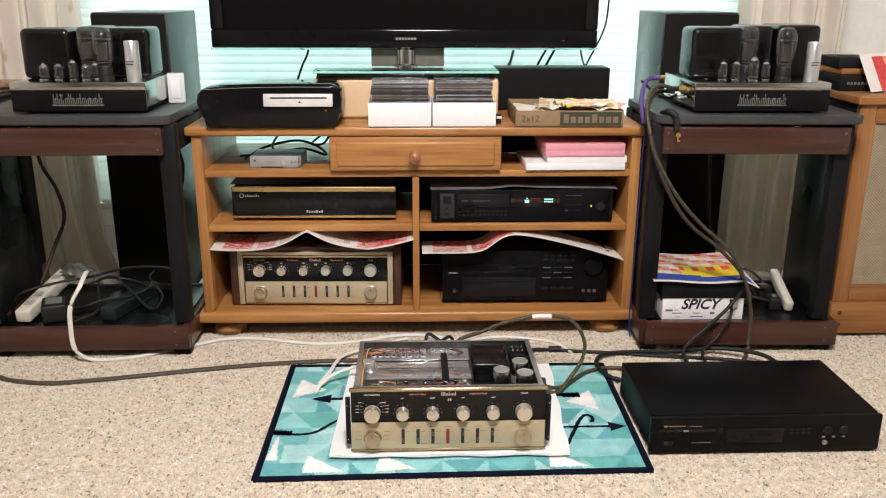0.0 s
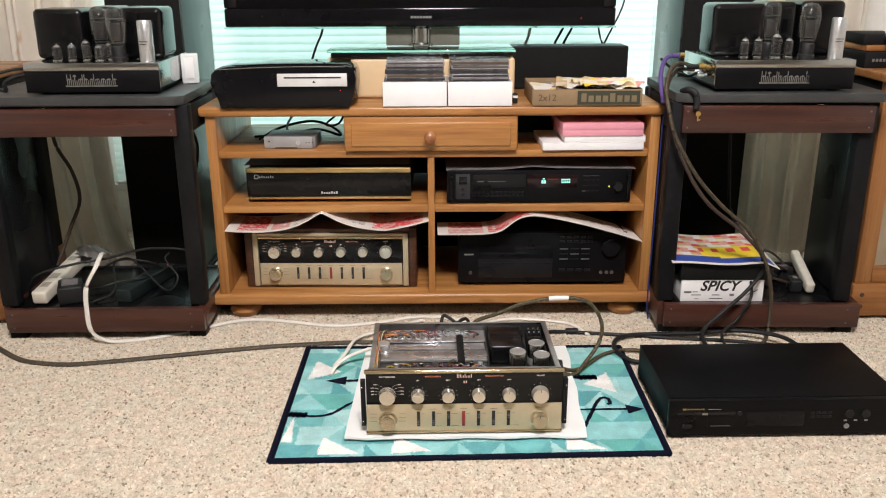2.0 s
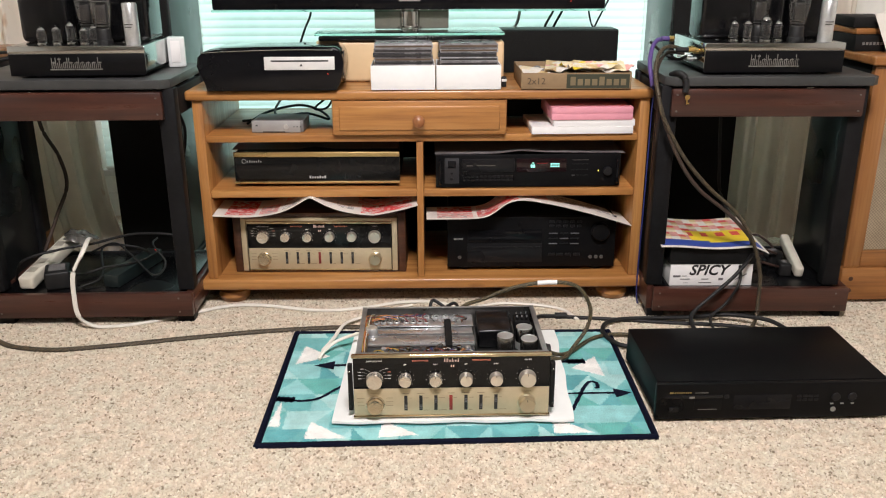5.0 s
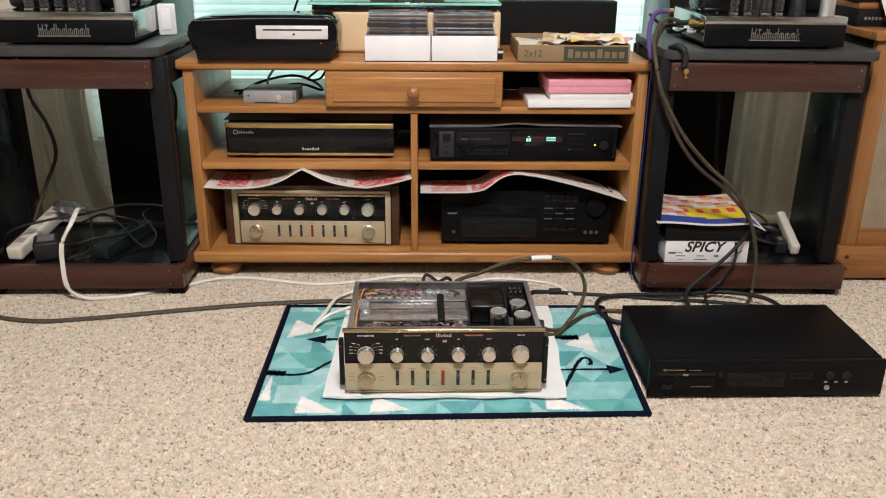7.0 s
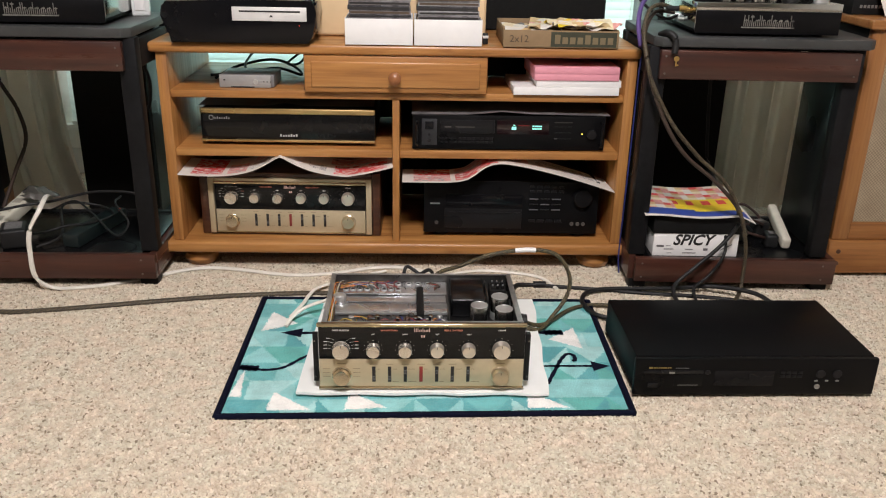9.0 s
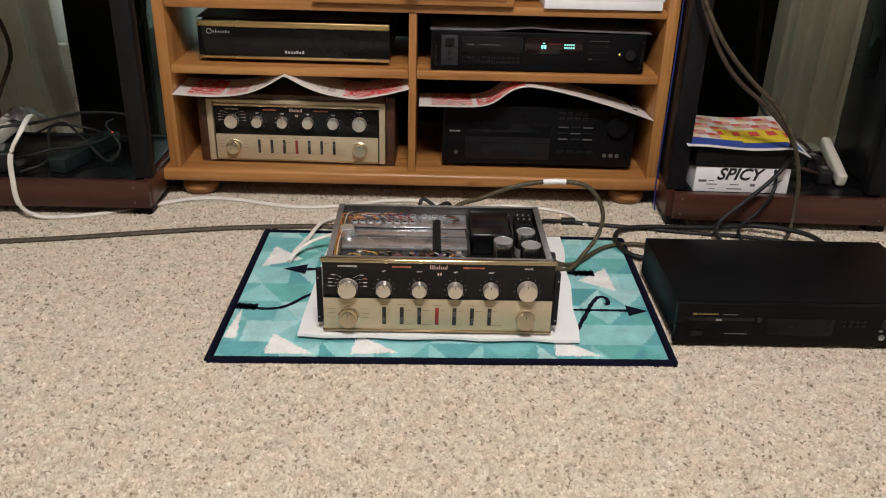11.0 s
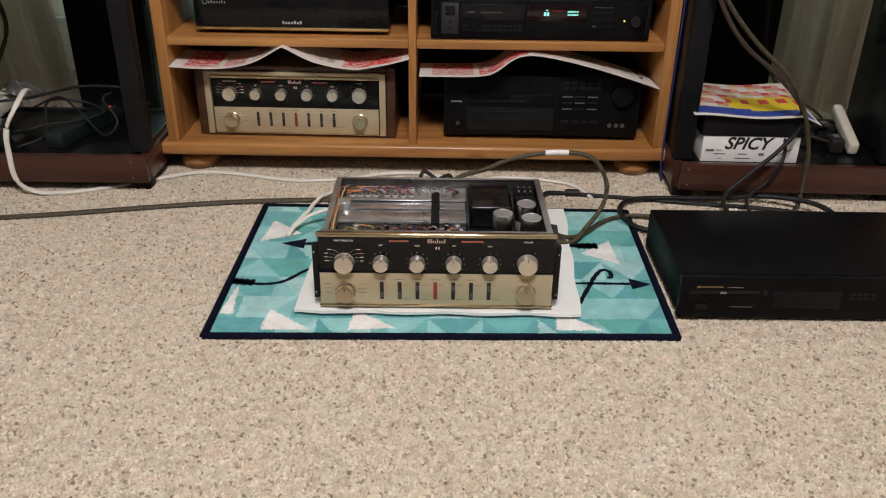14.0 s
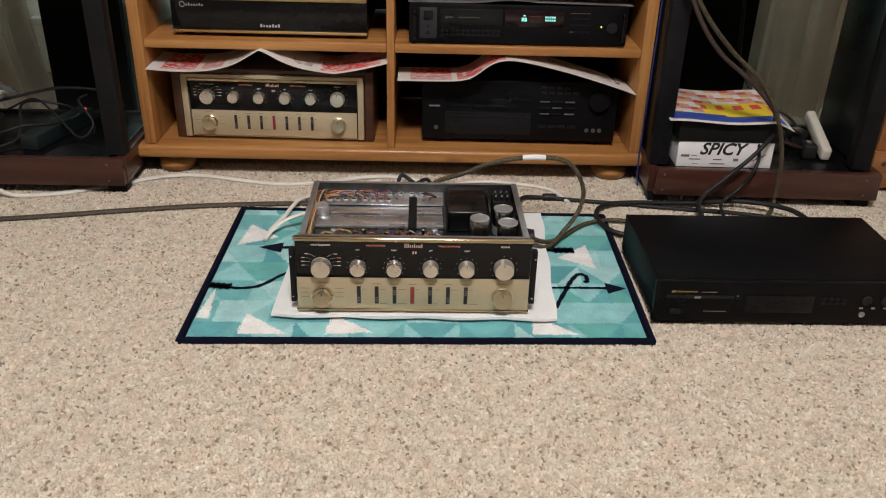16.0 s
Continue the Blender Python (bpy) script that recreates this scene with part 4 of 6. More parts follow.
for a, b in ((0, 1), (1, 2), (2, 3), (3, 0)):
    p, q = RC[a], RC[b]
    mid = (p + q) / 2
    part("binding", tube([(p.x, p.y, 0.006), (p.x * 0.7 + q.x * 0.3, p.y * 0.7 + q.y * 0.3, 0.006), (mid.x, mid.y, 0.006), (q.x * 0.7 + p.x * 0.3, q.y * 0.7 + p.y * 0.3, 0.006), (q.x, q.y, 0.006)], 0.0048, 8, 6, 1.15), NAVY, rug, "navy bound edge")


def stripe(name, pts, w):
    """A flat woven line a hair above the pile."""
    path = smooth_path([(x, y, RZ + 0.0012) for x, y in pts], 14)
    bm = bmesh.new()
    prev = None
    for i, c in enumerate(path):
        d = (path[min(i + 1, len(path) - 1)] - path[max(i - 1, 0)]).normalized()
        s = Vector((-d.y, d.x, 0)) * (w / 2 * (1 + 0.22 * math.sin(i * 2.7) + 0.15 * math.sin(i * 7.1)))
        pair = (bm.verts.new(c - s), bm.verts.new(c + s))
        if prev:
            bm.faces.new((prev[0], pair[0], pair[1], prev[1]))
        prev = pair
    return part(name, bm, NAVY, rug, "navy woven line")


def arrow_head(x, y, l, w, way):
    part("arrow_head", flat_poly([(x, y, RZ + 0.0016), (x - way * l, y - w / 2, RZ + 0.0016), (x - way * l, y + w / 2, RZ + 0.0016)] if way > 0 else
                                 [(x, y, RZ + 0.0016), (x - way * l, y + w / 2, RZ + 0.0016), (x - way * l, y - w / 2, RZ + 0.0016)]), NAVY, rug, "navy arrow head")


def place(*uvs):
    return [on_rug(u, v)[:2] for u, v in uvs]


stripe("arrow_line", place((0.012, 0.346), (0.045, 0.335), (0.085, 0.325), (0.127, 0.345), (0.166, 0.417), (0.20, 0.47)), 0.008)
stripe("arrow_line", place((0.012, 0.345), (0.035, 0.34), (0.062, 0.335)), 0.020)
stripe("arrow_line", place((0.135, 0.638), (0.17, 0.642), (0.22, 0.642)), 0.010)
arrow_head(*on_rug(0.088, 0.640)[:2], 0.045, 0.040, -1)
stripe("arrow_line", place((0.78, 0.650), (0.82, 0.650), (0.885, 0.653)), 0.011)
stripe("arrow_line", place((0.835, 0.651), (0.86, 0.652), (0.888, 0.653)), 0.022)
stripe("arrow_line", place((0.79, 0.348), (0.86, 0.350), (0.945, 0.349)), 0.007)
arrow_head(*on_rug(0.985, 0.347)[:2], 0.036, 0.038, 1)
stripe("arrow_line", place((0.806, 0.205), (0.838, 0.324), (0.858, 0.400), (0.880, 0.452), (0.897, 0.440), (0.897, 0.400), (0.888, 0.395)), 0.008)


# ---- the open preamplifier on its white board ----
def foam_sheet():
    """A slightly skewed, softly waved white sheet."""
    rnd = random.Random(3)
    a, b, c, d = Vector((-0.130, 1.462)), Vector((0.337, 1.458)), Vector((0.362, 1.868)), Vector((-0.112, 1.868))

    def f(u, v):
        p = (a * (1 - u) + b * u) * (1 - v) + (d * (1 - u) + c * u) * v
        edge = 0.0022 * math.sin(23 * u + 2) * (1 - v) ** 4 + 0.002 * math.sin(17 * v) * u ** 4
        return (p.x + edge, p.y + edge + rnd.uniform(-0.0006, 0.0006) * (v < 0.01), 0.005 + 0.0009 * math.sin(19 * u) * math.sin(13 * v))
    return sheet(f, 48, 30, 0.005)


solo("foam_board", foam_sheet(), FOAM, "white foam board lying on the rug", "board", (0.105, 1.665, 0)).location.z = RZ + 0.0012


REDTYPE = plain("red lettering", (0.72, 0.22, 0.13), 0.5)
POLISHED = plain("polished champagne aluminium", (0.60, 0.49, 0.33), 0.13, 1.0, vary=0.06)
LOWKNOB = plain("champagne turned knob", (0.66, 0.57, 0.41), 0.24, 0.9, vary=0.06)
SWITCHGREY = plain("grey switch ridge", (0.13, 0.13, 0.13), 0.35)


def face_plate(s, x0, x1, y, z0, z1, knob_z, low_z):
    """The front of a preamplifier: a black glass upper half, a champagne lower half, knobs and rocker switches."""
    w, h = x1 - x0, z1 - z0
    zm = z0 + h * 0.452
    cx = lambda q: x0 + w * q
    upper = part("upper_panel", box(x0 + 0.002, x1 - 0.002, y, y + 0.004, zm + 0.0004, z1 - h * 0.055, 0.0006), PANELGLASS, s, "black glass upper panel")
    lower = part("lower_panel", box(x0 + 0.002, x1 - 0.002, y - 0.0006, y + 0.004, z0 + 0.003, zm, 0.0006), CHAMPAGNE, s, "champagne aluminium lower panel")
    part("bezel_strip", box(x0 - 0.001, x1 + 0.001, y - 0.004, y + 0.006, z1 - h * 0.058, z1, 0.0032, 5), POLISHED, s, "polished champagne top edge")
    part("bezel_strip", box(x0, x1, y - 0.003, y + 0.004, z0, z0 + 0.0028, 0.001), POLISHED, s)
    xs = [0.112, 0.266, 0.418, 0.572, 0.724, 0.882]
    for i, q in enumerate(xs):
        r = w * (0.0430 if i in (0, 5) else 0.0335)
        k = part("knob", lathe([(r * 1.02, 0), (r * 1.02, 0.002), (r * 0.97, 0.003), (r * 0.95, 0.0125), (r * 0.90, 0.0145), (r * 0.82, 0.0142), (0.0006, 0.0140)], (cx(q), y - 0.0002, knob_z), "y", 32), KNOB, s, "turned aluminium knob")
        part("pointer", box(cx(q) - 0.0005, cx(q) + 0.0005, y - 0.0149, y - 0.0141, knob_z + r * 0.55, knob_z + r * 0.85, 0), PRINTBLACK, k)
    for q in (0.112, 0.882):
        r = w * 0.043
        k = part("knob", lathe([(r * 1.12, 0), (r * 1.12, 0.0025), (r * 1.02, 0.0035), (r * 1.0, 0.002), (r * 0.94, 0.002), (r * 0.92, 0.013), (r * 0.86, 0.0155), (r * 0.78, 0.0152), (0.0006, 0.0150)], (cx(q), y - 0.0008, low_z), "y", 32), LOWKNOB, s, "champagne turned knob")
        part("pointer", box(cx(q) - 0.0005, cx(q) + 0.0005, y - 0.0167, y - 0.0159, low_z + r * 0.5, low_z + r * 0.8, 0), PRINTBLACK, k)
    for i in range(7):
        q = cx(0.267 + 0.0763 * i)
        slot = part("switch_slot", box(q - w * 0.0085, q + w * 0.0085, y - 0.0012, y + 0.002, low_z - h * 0.105, low_z + h * 0.135, 0.0006), PRINTBLACK if i != 3 else REDCAP, s, "black switch slot" if i != 3 else "red lit switch")
        up = i in (2, 4, 6)
        part("rocker", box(q - w * 0.0066, q + w * 0.0066, y - 0.0034, y - 0.0009, low_z - h * 0.09, low_z + h * 0.118, 0.001), PRINTBLACK if i != 3 else REDCAP, slot)
        for j in range(3):
            rz = low_z + h * ((0.03 if up else -0.065) + 0.026 * j)
            part("ridge", box(q - w * 0.0058, q + w * 0.0058, y - 0.0042, y - 0.0033, rz, rz + h * 0.012, 0.0003), SWITCHGREY if i != 3 else REDCAP, slot)
    # printed wording
    zt = zm + (z1 - zm) * 0.80
    for q, word in ((0.112, "INPUT SELECTOR"), (0.342, "BASS CONTROLS"), (0.648, "TREBLE CONTROLS")):
        part("lettering", letters(word, w * 0.0104, (cx(q), y - 0.0003, zt), 0.0, 0.0003), PRINTWHITE if word[0] == "I" else REDTYPE, upper, "small white lettering" if word[0] == "I" else "small red lettering")
    part("lettering", letters("VOLUME", w * 0.0098, (cx(0.882), y - 0.0003, zt)), PRINTWHITE, upper, "small white lettering")
    for q, word in ((0.266, "LEFT"), (0.418, "RIGHT"), (0.572, "LEFT"), (0.724, "RIGHT")):
        part("lettering", letters(word, w * 0.008, (cx(q), y - 0.0003, zt - h * 0.06)), PRINTWHITE, upper, "small white lettering")
    marks = []
    for i, q in enumerate(xs):
        n = 9
        r = w * (0.057 if i in (0, 5) else 0.046)
        if i == 0:
            continue
        for j in range(n):
            a = radians(-40 + 260 * j / (n - 1))
            px, pz = cx(q) + r * math.cos(a), knob_z + r * math.sin(a)
            marks.append(box(px - 0.0004, px + 0.0004, y - 0.0004, y + 0.0001, pz - 0.0004, pz + 0.0004, 0))
    part("scale_marks", merge(*marks), PRINTWHITE, upper, "fine white scale marks")
    for j in range(4):
        for sgn in (-1, 1):
            ang = radians(4 + 19 * j)
            ax, az = cx(0.112) + sgn * w * 0.050 * math.cos(ang), knob_z + w * 0.050 * math.sin(ang)
            bx_, bz_ = cx(0.112) + sgn * w * (0.062 if j < 3 else 0.048), knob_z + w * (0.004 + 0.0180 * j)
            fan = tube([(ax, y - 0.0002, az), ((ax + bx_) / 2, y - 0.0002, (az + bz_) / 2), (bx_, y - 0.0002, bz_)], 0.00014, 4, 2)
            part("selector_line", fan, PRINTWHITE, upper)
            a0, a1 = bx_ + sgn * w * 0.004, bx_ + sgn * w * 0.021
            part("selector_word", box(min(a0, a1), max(a0, a1), y - 0.0004, y + 0.0001, bz_ - 0.0004, bz_ + 0.0004, 0), REDTYPE if sgn > 0 and j == 2 else PRINTWHITE, upper, "tiny printed word as a bar")
    low = []
    for i in range(7):
        q = cx(0.267 + 0.0763 * i)
        low.append(box(q - w * 0.018, q + w * 0.018, y - 0.0009, y - 0.0005, low_z + h * 0.168, low_z + h * 0.174, 0))
        low.append(box(q + w * 0.014, q + w * (0.030 + 0.008 * (i % 3)), y - 0.0009, y - 0.0005, low_z + h * 0.093, low_z + h * 0.098, 0))
        if i in (1, 2, 4, 6):
            low.append(box(q + w * 0.014, q + w * (0.034 + 0.010 * (i % 4)), y - 0.0009, y - 0.0005, low_z - h * 0.105, low_z - h * 0.100, 0))
    for j in range(3):
        for sgn in (-1, 1):
            px, pz = cx(0.112) + sgn * w * 0.055, low_z + h * (0.10 - 0.06 * j)
            low.append(box(min(px, px + sgn * w * 0.035), max(px, px + sgn * w * 0.035), y - 0.0009, y - 0.0005, pz, pz + h * 0.005, 0))
    for q in (0.112, 0.882):
        low.append(box(cx(q) - w * 0.022, cx(q) + w * 0.022, y - 0.0009, y - 0.0005, low_z + h * 0.180, low_z + h * 0.186, 0))
    for bar in low:
        part("caption_bar", bar, CAPTION, lower)
    mark = [box(cx(0.462) + w * 0.0078 * i, cx(0.462) + w * (0.0034 + 0.0078 * i), y - 0.0006, y, zt - h * 0.022, zt + h * (0.030 if i in (0, 1, 2, 5, 9) else 0.010), 0) for i in range(10)]
    mark += [box(cx(0.495) + w * 0.011 * i, cx(0.495) + w * (0.006 + 0.011 * i), y - 0.0006, y, zt - h * 0.105, zt - h * 0.072, 0) for i in range(2)]
    part("maker_mark", merge(*mark), plain("pinkish silver print", (0.66, 0.45, 0.38), 0.4), upper, "small silver maker's mark strokes")


# plated steel inside the chassis, its colour lowered for the shade in there
PLATED = plain("shade-darkened plated steel", (0.17, 0.168, 0.16), 0.34, 0.9, vary=0.25, scale=70)
CANSIDE = plain("clear sleeved aluminium", (0.34, 0.345, 0.34), 0.2, 1.0, vary=0.1)
YELLOWWIRE = plain("yellow wire", (0.5, 0.36, 0.06), 0.5, vary=0.1)
WHITEWIRE = plain("white wire", (0.5, 0.48, 0.42), 0.5, vary=0.1)
# chassis floor metal, near black to hold the shade under the fittings
CHASSISDARK = plain("shade-darkened chassis metal", (0.02, 0.02, 0.02), 0.35, 0.6, vary=0.3)
pre = thing("open_preamplifier", "vintage preamplifier with champagne panel, lid off, on white board", "preamplifier", (0.10, 1.58, 0.0165))
PX0, PX1, PY = -0.086, 0.290, 1.470
CX0, CX1, CY0, CY1 = -0.078, 0.284, 1.478, 1.704
face_plate(pre, PX0, PX1, PY, 0.024, 0.1565, 0.1045, 0.051)
part("side_bracket", box(PX0 - 0.0090, PX0 - 0.0003, PY + 0.004, PY + 0.016, 0.036, 0.132, 0.001), BLACK, pre, "black slotted bracket")
part("side_bracket", box(PX1 + 0.0003, PX1 + 0.0090, PY + 0.004, PY + 0.016, 0.036, 0.132, 0.001), BLACK, pre, "black slotted bracket")
for xx in (PX0 - 0.0060, PX1 + 0.0060):
    for zz in (0.045, 0.118):
        part("bracket_hole", rod((xx, PY + 0.0042, zz), 0.0016, 0.0006, "y", 10), CHROME, pre)
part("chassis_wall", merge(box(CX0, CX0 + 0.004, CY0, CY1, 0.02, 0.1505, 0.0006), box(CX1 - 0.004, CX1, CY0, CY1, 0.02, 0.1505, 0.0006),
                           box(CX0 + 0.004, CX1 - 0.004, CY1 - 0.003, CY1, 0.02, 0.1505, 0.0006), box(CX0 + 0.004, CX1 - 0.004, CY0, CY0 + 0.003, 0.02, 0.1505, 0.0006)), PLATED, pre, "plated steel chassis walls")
part("rim", merge(box(CX0 - 0.001, CX0 + 0.009, CY0 + 0.008, CY1, 0.1507, 0.1525, 0.0005), box(CX1 - 0.009, CX1 + 0.001, CY0 + 0.008, CY1, 0.1507, 0.1525, 0.0005),
                  box(CX0 + 0.009, CX1 - 0.009, CY1 - 0.006, CY1, 0.1508, 0.1524, 0.0005), box(CX0 - 0.002, CX1 + 0.002, CY0 - 0.004, CY0 + 0.008, 0.1507, 0.1535, 0.0008)), DULLSTEEL, pre, "plated steel rim")
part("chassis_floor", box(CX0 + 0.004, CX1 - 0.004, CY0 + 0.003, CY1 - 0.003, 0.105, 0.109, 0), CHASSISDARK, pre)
part("bottom", box(CX0 + 0.004, CX1 - 0.004, CY0 + 0.003, CY1 - 0.003, 0.018, 0.022, 0), DULLSTEEL, pre)
for fx in (CX0 + 0.03, CX1 - 0.03):
    for fy in (CY0 + 0.03, CY1 - 0.03):
        part("foot", rod((fx, fy, 0.0154), 0.009, 0.005), RUBBER, pre)
LIFT = 0.021


def inner(name, bm, material, parent, label=""):
    """A fitting inside the open chassis."""
    bmesh.ops.translate(bm, vec=(0, 0, LIFT), verts=bm.verts[:])
    return part(name, bm, material, parent, label)


inner("socket_deck", box(CX0 + 0.006, 0.152, CY1 - 0.062, CY1 - 0.006, 0.112, 0.115, 0.0008), BRIGHT, pre, "bright steel deck with sockets")
for i, sx in enumerate((-0.048, -0.034, -0.020, -0.006, 0.014, 0.028, 0.042, 0.056, 0.077, 0.096, 0.116)):
    for j in range(2 if i < 8 else 1):
        sy = CY1 - 0.019 - 0.026 * j
        sk = inner("socket", lathe([(0.0062, 0), (0.0062, 0.0020), (0.0056, 0.0026), (0.0044, 0.0024), (0.0042, 0.0004)], (sx, sy, 0.1152), "z", 16), STEEL, pre, "phono socket ring")
        inner("socket_hole", rod((sx, sy, 0.1153), 0.0043, 0.0014, "z", 12), PRINTBLACK, sk)
        inner("pin", rod((sx, sy, 0.1160), 0.0013, 0.005 if j else 0.0028, "z", 8), CHROME, sk)
inner("shield_rail", merge(box(-0.062, 0.150, 1.546, 1.580, 0.118, 0.121, 0.0008), box(-0.062, 0.150, 1.5432, 1.5458, 0.092, 0.121, 0.0006), box(-0.062, 0.150, 1.5802, 1.583, 0.092, 0.121, 0.0006)), BRIGHT, pre, "folded steel shield")
inner("rail_lip", box(-0.062, 0.150, 1.5405, 1.5430, 0.1165, 0.1216, 0.001), STEEL, pre, "bright folded lip")
inner("inner_deck", box(-0.066, 0.150, 1.5835, 1.6415, 0.098, 0.1015, 0.0006), PLATED, pre, "plated inner deck")
inner("inner_step", box(-0.066, 0.150, 1.612, 1.6415, 0.1016, 0.1112, 0.0008), BRIGHT, pre, "bright plated step")
inner("valve_clamp", merge(box(0.092, 0.106, 1.534, 1.652, 0.1214, 0.1245, 0.001), box(0.092, 0.106, 1.5305, 1.534, 0.094, 0.1243, 0.001), box(0.096, 0.104, 1.652, 1.656, 0.100, 0.124, 0.001)), MATT, pre, "black strap")
tr = inner("mains_transformer", box(0.159, 0.227, 1.585, 1.692, 0.090, 0.1285, 0.004, 3), ENAMEL, pre, "black mains transformer")
inner("side_shield", box(0.152, 0.1545, 1.545, CY1 - 0.01, 0.088, 0.116, 0.0006), PLATED, pre)
inner("side_shield", box(0.230, 0.2325, 1.60, CY1 - 0.01, 0.088, 0.122, 0.0006), PLATED, pre)
for cx_, cy_, r, top in ((0.209, 1.538, 0.0166, 0.139), (0.252, 1.590, 0.0170, 0.133), (0.256, 1.540, 0.0172, 0.131)):
    can = inner("capacitor_can", lathe([(r, 0), (r, top - 0.0895), (r * 0.95, top - 0.0882), (0.001, top - 0.0882)], (cx_, cy_, 0.088), "z", 28), CANSIDE, pre, "aluminium capacitor can")
    inner("can_top", lathe([(r * 0.96, 0), (r * 0.96, 0.0008), (r * 0.90, 0.0014), (r * 0.86, 0.0008), (0.001, 0.0008)], (cx_, cy_, top - 0.0002), "z", 28), STEEL, can, "pale pressed lid")
    inner("sleeve", rod((cx_, cy_, 0.0882), r * 1.03, 0.016, "z", 24), STEEL, can)
inner("terminal_block", box(0.238, 0.270, 1.636, 1.676, 0.09, 0.124, 0.002), MATT, pre)
for i in range(3):
    for j in range(2):
        pin = inner("terminal_post", rod((0.244 + 0.010 * i, 1.646 + 0.018 * j, 0.124), 0.0034, 0.006, "z", 10), MATT, pre)
        inner("pin_tip", box(0.2425 + 0.010 * i, 0.2455 + 0.010 * i, 1.6453 + 0.018 * j, 1.6467 + 0.018 * j, 0.1302, 0.1335, 0), STEEL, pin)
inner("round_can", lathe([(0.0125, 0), (0.0125, 0.028), (0.011, 0.030), (0.001, 0.030)], (-0.056, 1.604, 0.100), "z", 24), STEEL, pre)
rnd = random.Random(5)
REDWIRE = plain("red wire", (0.22, 0.03, 0.022), 0.5, vary=0.1)
wires = (ORANGEWIRE, REDWIRE, YELLOWWIRE, WHITEWIRE, PRINTBROWN, ORANGEWIRE, BLUECABLE, PRINTBLACK)


def wire(pts, colour, r=0.0008):
    inner("wire", tube(pts, r * 1.15, 5, 5), colour, pre, "thin hook-up wire")


# the loom along one wall
for i in range(11):
    x = -0.0715 + 0.0018 * (i % 6) + rnd.uniform(-0.0008, 0.0008)
    z = 0.113 + 0.004 * (i // 6) + rnd.uniform(0, 0.006)
    wire([(x, 1.488 + rnd.uniform(0, 0.02), z - 0.01), (x + rnd.uniform(-0.002, 0.004), 1.54, z + 0.002), (x + rnd.uniform(-0.001, 0.006), 1.60, z + 0.006), (x + rnd.uniform(0, 0.008), 1.655, z + 0.009), (x + rnd.uniform(0.01, 0.03), 1.672 + rnd.uniform(-0.006, 0.008), z + 0.004)], wires[i % 6])
# runs along the sockets
for i in range(13):
    x, e = -0.066 + rnd.uniform(0, 0.02), rnd.choice((-0.034, -0.02, -0.006, 0.012, 0.012, 0.027, 0.041, 0.055))
    y = 1.664 + rnd.uniform(-0.006, 0.008)
    wire([(x, y, 0.118), ((x * 2 + e) / 3, y + rnd.uniform(-0.004, 0.004), 0.123 + rnd.uniform(0, 0.006)), ((x + 2 * e) / 3, y + rnd.uniform(-0.005, 0.005), 0.122 + rnd.uniform(0, 0.005)), (e, 1.668 + rnd.choice((-0.012, 0.012)), 0.1225)], wires[(i * 3) % 7])
for e in (0.0, 0.012, 0.034, 0.05, 0.066):
    wire([(e, 1.682, 0.124), (e + 0.004, 1.670, 0.129), (e - 0.003, 1.660, 0.128), (e + 0.006, 1.650, 0.120)], rnd.choice((WHITEWIRE, PRINTBLACK, REDWIRE)))
for i in range(5):
    wire([(0.115, 1.676, 0.121), (0.122 + 0.004 * i, 1.668 - 0.004 * i, 0.126), (0.136, 1.662 - 0.003 * i, 0.124), (0.128, 1.650 + 0.004 * i, 0.118)], (PRINTBROWN, PRINTBLACK, REDWIRE, PRINTBROWN, PRINTBLACK)[i], 0.001)
# loops in the gap behind the front panel
for i in range(26):
    x = -0.068 + 0.0078 * i + rnd.uniform(-0.006, 0.006)
    y = rnd.uniform(1.489, 1.512)
    wire([(x, y, 0.098), (x + 0.008, y + 0.008 + rnd.uniform(0, 0.02), 0.114 + rnd.uniform(0, 0.009)), (x + rnd.uniform(0.014, 0.03), y + 0.008 + rnd.uniform(0, 0.02), 0.114 + rnd.uniform(0, 0.009)), (x + rnd.uniform(0.02, 0.036), rnd.uniform(1.49, 1.53), 0.098)], wires[(i * 5 + i // 4) % 8], 0.0009)
for sx in (-0.028, 0.006, 0.02, 0.058, 0.075, 0.090, 0.118, 0.135):
    v = inner("component", rod((sx, 1.520 + rnd.uniform(-0.006, 0.006), 0.098), 0.0050, 0.027, "z", 12), rnd.choice((CHROME, WALNUT, STEEL, CHROME)), pre, "small valve or capacitor")


# ---- the disc player on the carpet ----
cdp = thing("disc_player", "black hi-fi disc player standing on the carpet beside the rug", "disc player", (0.725, 1.59, 0.0), 0.0)
PLAYERFRONT = plain("black player front", (0.0042, 0.0042, 0.0045), 0.34, vary=0.2, scale=60, spec=0.13)
DX0, DX1, DYF, DYB = 0.494, 0.951, 1.466, 1.722
part("lid", box(DX0 + 0.004, DX1 - 0.004, DYF + 0.012, DYB, 0.014, 0.0865, 0.0025), plain("dark coated lid metal", (0.0042, 0.0042, 0.0046), 0.46, vary=0.15, scale=16, spec=0.07), cdp, "satin black metal lid")
body = part("front_panel", box(DX0, DX1, DYF, DYF + 0.0115, 0.010, 0.086, 0.003), PLAYERFRONT, cdp, "black front panel")
tray = part("disc_tray", box(DX0 + 0.016, DX0 + 0.128, DYF - 0.0022, DYF, 0.056, 0.0625, 0.0008), BUTTON, body)
part("tray_mark", box(DX0 + 0.064, DX0 + 0.074, DYF - 0.0026, DYF - 0.0021, 0.0565, 0.0605, 0), DULLSTEEL, tray)
